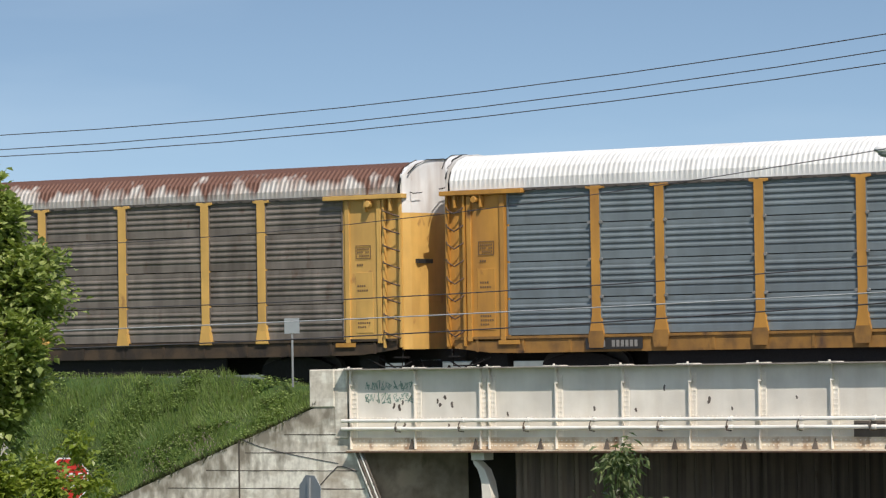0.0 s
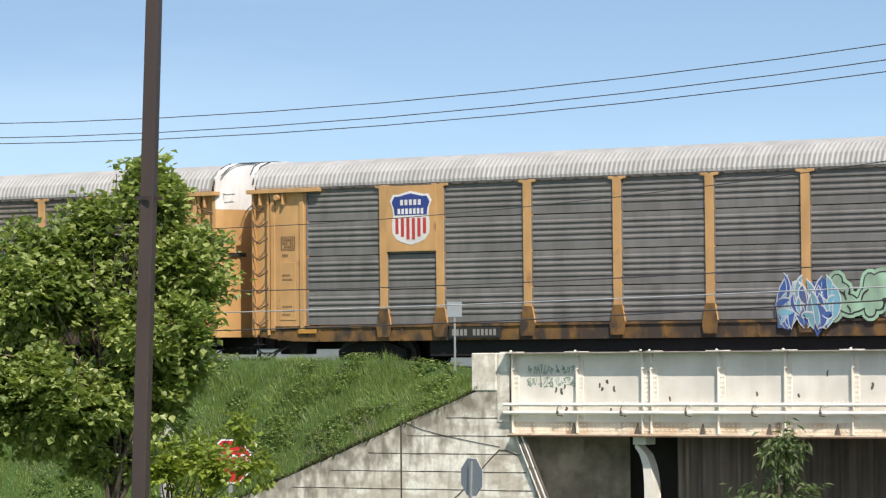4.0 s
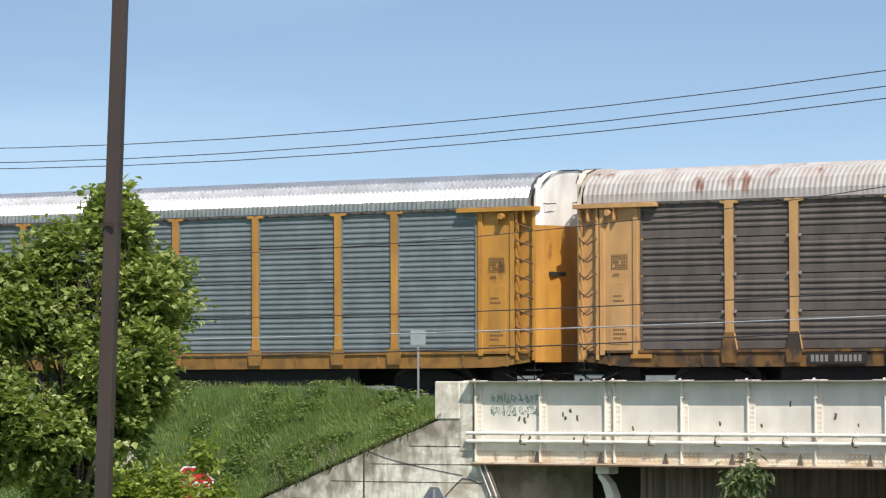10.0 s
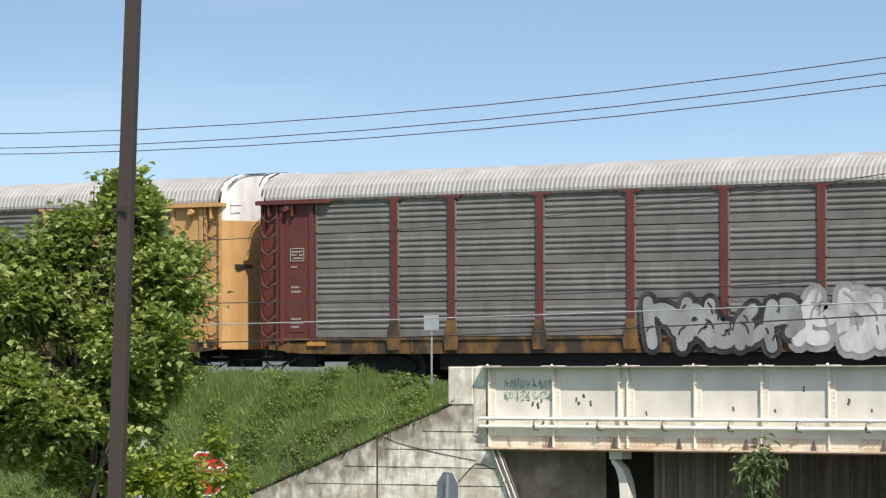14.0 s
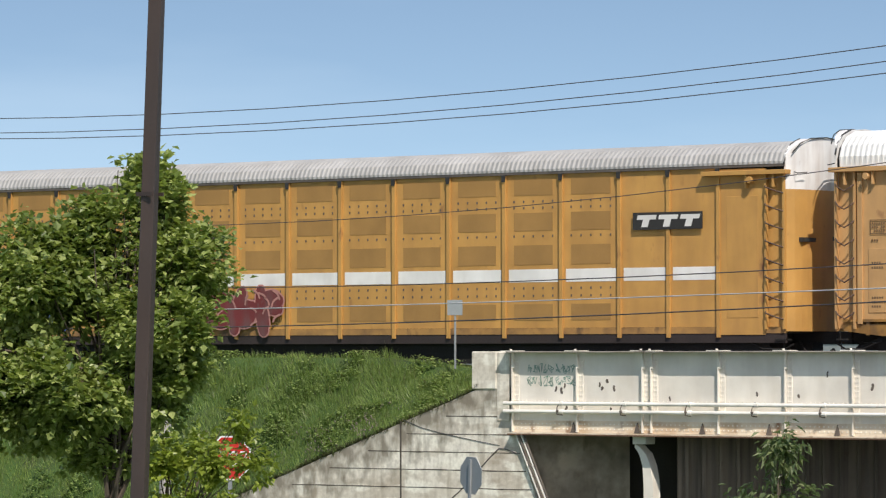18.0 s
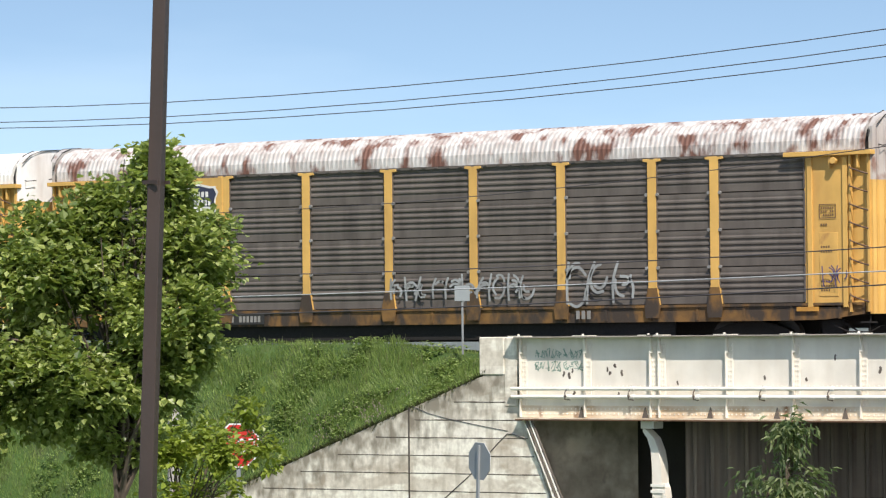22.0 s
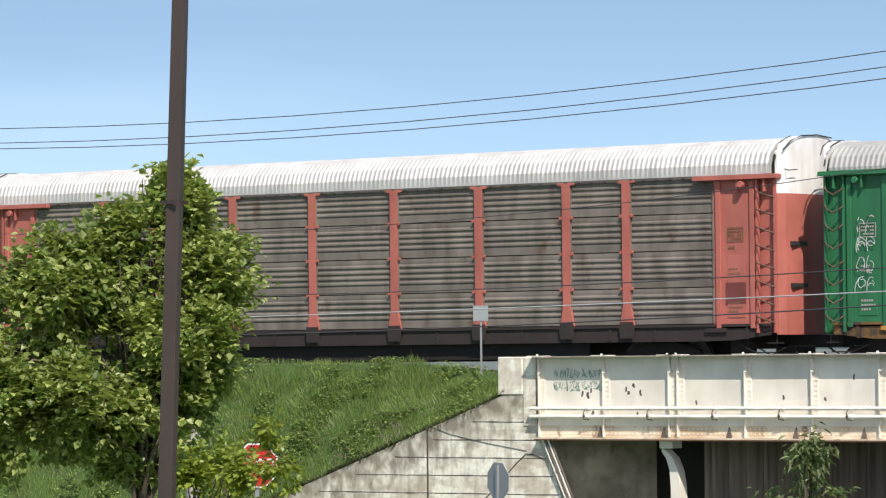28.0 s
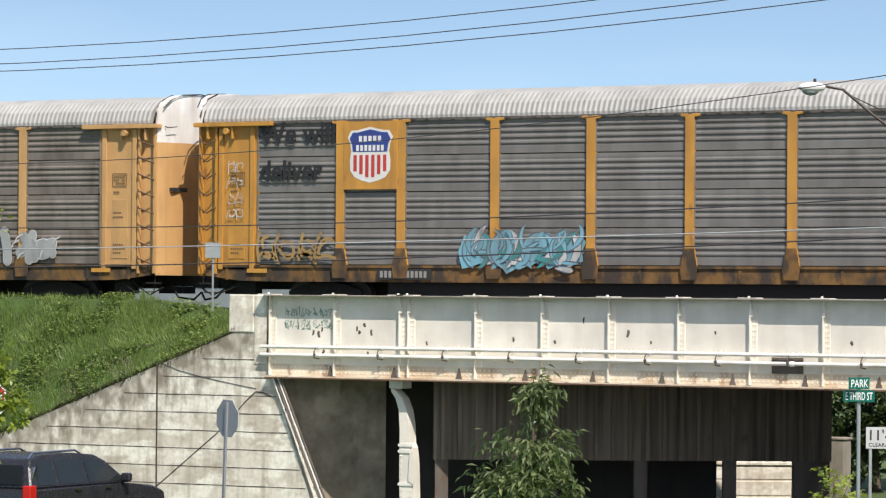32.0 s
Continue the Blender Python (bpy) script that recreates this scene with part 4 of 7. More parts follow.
def shield(car, x, z, faded):
    """A striped shield on its plate, over a narrow bay."""
    y = -1.6
    bm = bmesh.new()
    box(bm, x - 0.83, x + 0.83, y - 0.012, y + 0.1, z - 0.9, z + 0.88)
    plate = part("shield_plate", bm, car["post"], car["ob"], "painted plate that carries a shield")
    bm = bmesh.new()
    prism(bm, [(x + px, z + pz) for px, pz in shield_outline(1.4, 1.46)], y - 0.02, y - 0.013)
    part("shield_border", bm, m("ink_white"), plate)
    bm = bmesh.new()
    prism(bm, [(x + px, z + pz) for px, pz in shield_outline(1.27, 1.33) if pz > 0.02] + [(x - 0.46, z + 0.06), (x + 0.46, z + 0.06)][:0], y - 0.026, y - 0.0205)
    part("shield_top", bm, m("shield_dark" if faded else "shield_blue"), plate)
    for k, (zz, w) in enumerate(((0.42, 0.74), (0.18, 0.9))):
        bm = bmesh.new()
        for i in range(5 if k == 0 else 7):
            n = 5 if k == 0 else 7
            cx = x - w / 2 + w * (i + 0.5) / n
            box(bm, cx - w / n * 0.32, cx + w / n * 0.32, y - 0.032, y - 0.0265, z + zz - 0.075, z + zz + 0.075)
        part("shield_bars", bm, m("ink_white"), plate)
    if not faded or faded == 2:
        for k in range(6):
            cx = x - 0.46 + 0.184 * k
            drop = 0.42 + 0.2 * (1 - abs(cx - x) / 0.48)
            bm = bmesh.new()
            box(bm, cx - 0.05, cx + 0.05, y - 0.027, y - 0.021, z - min(0.62, drop), z + 0.0)
            part("shield_stripe", bm, m("shield_red"), plate)


def blob(bm, cx, cz, w, h, rng, y0, y1, lean=0.0, jag=0.25):
    pts = []
    n = 14
    for i in range(n):
        a = i * math.tau / n
        sq = max(abs(math.cos(a)), abs(math.sin(a)))
        r = (0.5 / sq * 0.55 + 0.5 * 0.45) * (1 + rng.uniform(-jag, jag))
        x, z = r * math.cos(a) * w, r * math.sin(a) * h
        pts.append((cx + x + lean * z, cz + z))
    prism(bm, pts, y0, y1)


def letter_strokes(rng, cx, cz, w, h, y):
    """One abstract sign: bent strokes and hooks in a cell."""
    lean = rng.uniform(-0.1, 0.3)

    def at(u, v):
        return (cx + u * w + lean * v * h, y, cz + v * h)

    out = []
    u = rng.uniform(-0.42, -0.2)
    out.append([at(u, -0.45), at(u - rng.uniform(0, 0.12), rng.uniform(-0.15, 0.1)), at(u + rng.uniform(-0.1, 0.2), 0.45)])
    for _ in range(rng.choice((2, 3, 3))):
        a, v, r = rng.uniform(0, math.tau), rng.uniform(-0.2, 0.2), rng.uniform(0.22, 0.36)
        turn = rng.choice((-1, 1)) * rng.uniform(0.5, 0.85)
        out.append([at(0.08 + r * 1.1 * math.cos(a + turn * i), v + r * math.sin(a + turn * i)) for i in range(4)])
    if rng.random() < 0.5:
        v = rng.uniform(-0.35, 0.4)
        out.append([at(-0.3, v), at(0.1, v + 0.06), at(0.52, v - rng.uniform(0.0, 0.25))])
    return out


def wild_graffiti(car, x0, x1, z0, z1, fills, line, back, seed, label):
    """Interlocked leaning strokes with thin outlines, over a ragged cloud of colour where there is one."""
    rng = random.Random(seed)
    y, h = -1.614, z1 - z0
    n = max(3, round((x1 - x0) / h * 1.25))
    w = (x1 - x0) / n
    first = car["ob"]
    if back:
        bm = bmesh.new()
        for k in range(n):
            blob(bm, x0 + w * (k + 0.5), z0 + h * 0.42, w * rng.uniform(0.95, 1.2), h * rng.uniform(0.66, 0.9), rng, y - 0.0008 - 0.0003 * k, y + 0.004, rng.uniform(0.0, 0.25), 0.3)
        first = tagged(part("graffiti", bm, m(back), first, label), kind="stuff")
    rims, inner, lift = bmesh.new(), [bmesh.new() for _ in fills], 0.012
    for k in range(n):
        cx, lean = x0 + w * (k + 0.5), rng.uniform(-0.05, 0.35)
        rows = []
        for side in (-1, 1):
            rows.append((cx + side * w * 0.08, z0 + h * 0.03, cx + side * w * 0.1 + lean * h * 0.5, z1 - h * rng.uniform(0.02, 0.14), side * w * rng.uniform(0.55, 0.75), h * rng.uniform(0.06, 0.1)))
        for i in range(9):
            u, v = cx + w * rng.uniform(-0.45, 0.45), z0 + h * rng.uniform(0.0, 0.45)
            top = min(z1 + 0.06 * h, v + h * rng.uniform(0.35, 0.75))
            q = u + lean * (top - v) + w * rng.uniform(-0.3, 0.3)
            if i > 6:
                top, q = v + h * rng.uniform(-0.1, 0.2), u + w * rng.uniform(0.4, 0.8)
            q = min(x1, max(x0, q))
            bow = w * rng.uniform(0.2, 0.55) * rng.choice((-1, 1))
            rows.append((u, v, q, top, bow, h * rng.uniform(0.03, 0.08)))
        for i, (u, v, q, top, bow, r) in enumerate(rows):
            lift += 0.0003
            taper(rims, [(u, y - lift, v), ((u + q) / 2 + bow, y - lift, (v + top) / 2), (q, y - lift, top)], r + 0.021 * h)
            lift += 0.0003
            taper(inner[(k * 2 + i) % len(fills)], [(u, y - lift, v + 0.02 * h), ((u + q) / 2 + bow, y - lift, (v + top) / 2), (q, y - lift, top - 0.03 * h)], r)
    part("graffiti_outline", rims, m(line), first, "" if back else label)
    for bm, f in zip(inner, fills):
        part("graffiti_fill", bm, m(f), first)


def graffiti(car, x0, x1, z0, z1, fill, line, back=None, text="", seed=1, wild=False, label="spray-painted graffiti"):
    """A painted piece on the side: fat outlined signs, over a cloud of colour where there is one."""
    fills = fill if isinstance(fill, (list, tuple)) else (fill,)
    if wild:
        return wild_graffiti(car, x0, x1, z0, z1, fills, line, back, seed, label)
    rng = random.Random(seed)
    y = -1.614
    n = max(2, len(text) if text else round((x1 - x0) / (z1 - z0) * 1.25))
    w, h, cz = (x1 - x0) / n, z1 - z0, (z0 + z1) / 2
    first = car["ob"]
    if text:
        size = h * 1.32
        me = text_mesh(text, size, 0.05 * h)
        wide = max(v.co.x for v in me.vertices) - min(v.co.x for v in me.vertices)
        for fat, mat, d in ((0.10 * h, line, 0.008), (0.05 * h, fills[0], 0.013)):
            me = text_mesh(text, size, fat)
            me.transform(Matrix.Diagonal(((x1 - x0) / wide, 1, 1, 1)))
            put("graffiti_outline" if mat == line else "graffiti_fill", me, m(mat), first, (x0, y - d, z0 + 0.08 * h), "" if back else label)
        return
    cells = [letter_strokes(rng, x0 + w * (k + 0.5), cz + rng.uniform(-0.06, 0.06) * h, w * rng.uniform(0.95, 1.2), h * rng.uniform(0.8, 1.0), y) for k in range(n)]
    fat = min(0.14 * h, 0.18 * w)
    rim = 0.035 * h
    if back:
        bm = bmesh.new()
        lift = 0.0
        for cell in cells:
            for st in cell:
                lift += 0.00015
                ribbon(bm, [(a, b - lift, c) for a, b, c in st], fat + 0.12 * h)
        first = part("graffiti", bm, m(back), first, label)
        tagged(first, kind="stuff")
    bm = bmesh.new()
    lift = 0.0
    for cell in cells:
        for st in cell:
            lift += 0.00015
            ribbon(bm, [(a, b - 0.006 - lift, c) for a, b, c in st], fat + rim)
    outline = part("graffiti_outline", bm, m(line), first, "" if back else label)
    holder = first if back else outline
    for i, f in enumerate(fills):
        bm = bmesh.new()
        lift = 0.0
        for k, cell in enumerate(cells):
            own = k * len(fills) // n
            for st in cell:
                lift += 0.00015
                if own == i:
                    ribbon(bm, [(a, b - 0.014 - lift, c) for a, b, c in st], fat)
        if bm.faces:
            part("graffiti_fill", bm, m(f), holder)
        else:
            bm.free()
    bm = bmesh.new()
    for k in range(n * 4):
        cx, z = rng.uniform(x0, x1), cz + h * rng.uniform(-0.4, 0.35)
        dx, dz = w * rng.uniform(-0.3, 0.3), h * rng.uniform(0.08, 0.25)
        ribbon(bm, [(cx, y - 0.026, z), (cx + dx * 0.3, y - 0.026, z + dz * 0.6), (cx + dx, y - 0.026, z + dz)], 0.022 * h)
    part("graffiti_stroke", bm, m(line), holder)


def tag(car, x, z, w, h, mat, seed, thick=0.045):
    """A thin scrawl of letter-like strokes."""
    rng = random.Random(seed)
    bm = bmesh.new()
    n = max(2, round(w / h * 1.5))
    for k in range(n):
        for st in letter_strokes(rng, x + w * (k + 0.5) / n, z + h / 2, w / n * 1.15, h * rng.uniform(0.75, 1.05), -1.618):
            ribbon(bm, st, max(0.010, thick * h * (0.6 if h < 0.7 else 1.0)))
    tagged(part("tag", bm, m(mat), car["ob"], "thin spray scrawl"), kind="stuff")


CARS = []


def autorack(joint, spec):
    """An enclosed auto rack: flat car, ribbed side sheets between posts, ribbed roof, end doors and ladders."""
    left = joint
    side, post, roof, sill = m(spec["side"]), m(spec["post"]), m(spec["roof"]), m(spec["sill"])
    door = m(spec.get("door", spec["post"]))
    dense = spec.get("dense", False)
    length = 28.46
    ob = thing("autorack_car", (left + length / 2, TRACK, RAIL), spec["label"], "railway car", "cars of the train")
    car = dict(ob=ob, post=post, x0=left + length / 2)
    CARS.append(car)
    top = spec.get("top", 6.0 if dense else CROWN)
    put("roof", shared(("roof", top, dense), lambda: roof_mesh(13.36, depth=0.034 if dense else 0.012, top=top)), roof, ob, label=spec.get("roof_label", ""))
    # Solid filler in the hollow car; its colour supplies the darkness inside.
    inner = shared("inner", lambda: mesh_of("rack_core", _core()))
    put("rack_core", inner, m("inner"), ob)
    put("far_side", shared("far", lambda: mesh_of("far_side", _far())), side, ob)
    put("top_rail", shared("top_rail", lambda: mesh_of("top_rail", _rail())), m(spec.get("rail", "side_dark")), ob)
    put("side_sill", shared("sill", lambda: mesh_of("side_sill", _sill())), sill, ob)
    for key in ("centre_sill", "floor_plate", "skirt", "equipment_box", "air_tank", "far_sill"):
        put(key, shared(key, lambda: mesh_of(key, _under(key))), m("under"), ob)
    pm = shared(("post", spec.get("flare", True)), lambda: post_mesh(spec.get("flare", True)))
    for k, x in enumerate(POSTS):
        p = put("post", pm, m(spec["odd_posts"]) if spec.get("odd_posts") and k % 3 == 1 else post, ob, (x, 0, 0))
        shape = "clean" if spec.get("clean_foot") else "tall" if spec["sill"] in ("sill_yellow", "sill_dirty") else "short"
        put("post_foot", shared(("foot", shape), lambda: _foot(shape)), post if shape == "clean" else sill, p)
        if spec.get("clips", True):
            tagged(put("post_clip", shared("clips", bolts_mesh), m(spec.get("clip_mat", "side_silver")), p), kind="stuff")
    edges = (-EDGE,) + POSTS + (EDGE,)
    tiers = spec.get("tiers", 4)
    th = (EAVE - FLOOR) / tiers
    for a, b in zip(edges, edges[1:]):
        w = round(b - a - 0.2, 2)
        for t in range(tiers):
            me = shared(("panel", w, t, dense, tiers), lambda: panel_mesh(w, FLOOR + t * th, FLOOR + (t + 1) * th, dense))
            mat = m(spec["low_side"]) if t == 0 and "low_side" in spec else side
            put("side_panel", me, mat, ob, ((a + b) / 2, -1.49, 0))
    for s in (-1, 1):
        put("door_plate", shared(("door", s), lambda: mesh_of("door_plate", _door(s), 0.006)), door, ob)
        for x in (EDGE + 0.05, LADDER - 0.13):
            put("door_frame", shared("door_strip", lambda: mesh_of("door_frame", _strip(), 0.006)), door, ob, (s * x, 0, 0))
        put("inset_plate", shared("inset", lambda: mesh_of("inset_plate", _inset(), 0.004)), door, ob, (s * 12.3, 0, 0))
        put("corner_plate", shared(("corner", s), lambda: mesh_of("corner_plate", _corner(s))), m("side_dark") if spec.get("dark_corner") else door, ob)
        rungs_on(put("ladder", shared(("ladder", s), lambda: ladder_mesh(s)), door, ob), s)
        put("door_header", shared(("header", s), lambda: mesh_of("door_header", _header(s), 0.008)), door, ob)
        ribs = spec.get("ribbed_end", False)
        split = 4.55 if not ribs else 4.3
        put("end_door", shared(("end", s, ribs), lambda: end_mesh(s, 0.95, split - 0.001, ribs)), m(spec.get("end", spec.get("door", spec["post"]))), ob)
        lift = top - CROWN
        put("end_cap", shared(("cap", s, ribs, top), lambda: end_mesh(s, split, 5.9, ribs, lift)), m(spec.get("cap", "cap_white")), ob, label="white-painted top of the end door")
        # Underframe black stands in for the shade in this gap.
        put("end_collar", shared(("collar", s, top), lambda: gap_shade_mesh(s, lift)), m("under"), ob)
        put("end_latch", shared(("latch", s), lambda: mesh_of("end_latch", _latch(s))), m("plate_black"), ob)
        put("roof_hoop", shared(("hoop", s, top), lambda: hoop_mesh(s, lift)), m("plate_black"), ob)
        put("coupler", shared(("gear", s), lambda: gear_mesh(s)), m("under"), ob)
        tr = put("truck", shared("truck", frame_mesh), m("under"), ob, (s * 9.75, 0, 0))
        for dx in (-0.89, 0.89):
            for turn in (0, 180):
                w = put("wheel", shared("wheel", wheel_mesh), m("steel"), tr, (dx, 0, 0))
                w.rotation_euler = (0, 0, radians(turn))
        if spec.get("placard", True):
            lines = shared("placard", _placard)
            tagged(put("stencil_box", lines, m("ink_dim" if spec.get("placard_mat") else "ink_dark"), ob, (s * 12.28, 0, 0)), kind="stuff")
            tagged(put("stencil_line", shared("stencils", _lines), m("ink_dim" if spec.get("placard_mat") else "ink_dark"), ob, (s * 12.28, 0, 0)), kind="stuff")
    for x in (() if dense else (-11.6, 11.7)):
        put("sill_step", shared("step", lambda: mesh_of("sill_step", _step())), m(spec.get("patch", "paint_yellow")), ob, (x, 0, 0))
    return car


def _core():
    bm = bmesh.new()
    box(bm, -13.3, 13.3, -1.38, 1.38, 1.01, 5.1)
    return bm


def _far():
    bm = bmesh.new()
    box(bm, -13.35, 13.35, 1.45, 1.5, 1.1, 5.06)
    for x in POSTS:
        box(bm, x - 0.12, x + 0.12, 1.502, 1.57, 1.1, 5.05)
    return bm


def _rail():
    bm = bmesh.new()
    box(bm, -13.35, 13.35, -1.575, -1.45, 4.99, 5.055)
    for k in range(66):
        x = -13.2 + 0.406 * k
        box(bm, x - 0.05, x + 0.05, -1.6, -1.576, 5.02, 5.05)
    return bm


def _sill():
    bm = bmesh.new()
    prism(bm, [(-13.3, 0.95), (-12.2, 0.82), (-11.2, SILL), (11.2, SILL), (12.2, 0.82), (13.3, 0.95), (13.3, 1.17), (-13.3, 1.17)], -1.53, -1.42)
    box(bm, -13.3, 13.3, -1.575, -1.42, 1.172, 1.24)
    for k in range(19):
        x = -12.6 + 1.4 * k
        box(bm, x - 0.04, x + 0.04, -1.55, -1.531, 0.84, 1.17)
    return bm


def _under(key):
    bm = bmesh.new()
    if key == "centre_sill":
        box(bm, -11.3, 11.3, -0.3, 0.3, 0.33, 0.938)
        box(bm, -12.75, 12.75, -0.28, 0.28, 0.6, 0.936)
    elif key == "floor_plate":
        box(bm, -13.3, 13.3, -1.41, 1.37, 0.94, 0.999)
    elif key == "skirt":
        box(bm, -7.6, 7.6, -1.36, -1.28, 0.38, 0.938)
    elif key == "equipment_box":
        box(bm, -3.0, -1.4, -1.25, -0.5, 0.35, 0.938)
    elif key == "air_tank":
        rod(bm, (1.0, -1.05, 0.7), (3.0, -1.05, 0.7), 0.2, 10)
    else:
        box(bm, -13.3, 13.3, 1.38, 1.5, 0.8, 1.2)
    return bm


def _door(s):
    bm = bmesh.new()
    a, b = sorted((s * (EDGE - 0.13), s * (LADDER - 0.06)))
    box(bm, a, b, -1.53, -1.44, 1.12, 4.95)
    return bm


def _strip():
    bm = bmesh.new()
    box(bm, -0.07, 0.07, -1.585, -1.531, 1.12, 4.9)
    return bm


def _inset():
    bm = bmesh.new()
    box(bm, -0.27, 0.27, -1.545, -1.531, 1.4, 3.0)
    return bm


def _corner(s):
    bm = bmesh.new()
    a, b = sorted((s * (LADDER - 0.05), s * END))
    box(bm, a, b, -1.44, -1.40, 1.0, 5.0)
    return bm


def _header(s):
    bm = bmesh.new()
    a, b = sorted((s * 11.1, s * 13.62))
    box(bm, a, b, -1.72, -1.45, 4.93, 5.045)
    for x in (s * 12.4, s * 13.2):
        prism(bm, [(x - 0.03, 4.6), (x + 0.03, 4.6), (x + 0.03, 4.93), (x - 0.03, 4.93)], -1.66, -1.531)
    rod(bm, (s * 12.55, -1.6, 4.8), (s * 12.55, -1.75, 4.8), 0.09, 8)
    return bm


def _latch(s):
    bm = bmesh.new()
    x0, x1 = sorted((s * (END + 0.14), s * (END + 0.30)))
    box(bm, x0, x1, -1.18, -0.5, 3.22, 3.33)
    return bm


def _foot(shape):
    bm = bmesh.new()
    if shape == "clean":
        prism(bm, [(-0.2, 1.17), (0.2, 1.17), (0.19, 1.27), (0.14, 1.5), (-0.14, 1.5), (-0.19, 1.27)], -1.612, -1.5955)
    elif shape == "tall":
        prism(bm, [(-0.2, 0.9), (0.2, 0.9), (0.24, 1.16), (0.205, 1.33), (0.14, 1.68), (-0.14, 1.68), (-0.205, 1.33), (-0.24, 1.16)], -1.612, -1.5955)
    else:
        prism(bm, [(-0.2, 0.9), (0.2, 0.9), (0.24, 1.16), (0.2, 1.33), (-0.2, 1.33), (-0.24, 1.16)], -1.612, -1.597)
    return mesh_of("post_foot", bm)


def _placard():
    """A ruled box with three rows of unreadable marks."""
    bm = bmesh.new()
    y0, y1 = -1.552, -1.547
    for z in (3.36, 3.70):
        box(bm, -0.24, 0.24, y0, y1, z, z + 0.02)
    for x in (-0.24, 0.22):
        box(bm, x, x + 0.02, y0, y1, 3.381, 3.699)
    for r in range(3):
        for k in range(6):
            if (r * 5 + k * 3) % 7:
                box(bm, -0.19 + 0.065 * k, -0.15 + 0.065 * k, y0, y1, 3.42 + 0.09 * r, 3.47 + 0.09 * r)
    return mesh_of("stencil_box", bm)


def _lines():
    bm = bmesh.new()
    y0, y1 = -1.552, -1.547
    for z, n in ((3.18, 3), (2.62, 4), (2.5, 5), (1.75, 5), (1.64, 6), (1.53, 4)):
        for k in range(n):
            box(bm, -0.2 + 0.07 * k, -0.155 + 0.07 * k, y0, y1, z, z + 0.05)
    return mesh_of("stencil_line", bm)


def _step():
    bm = bmesh.new()
    box(bm, -0.32, 0.32, -1.59, -1.576, 1.03, 1.14)
    return bm


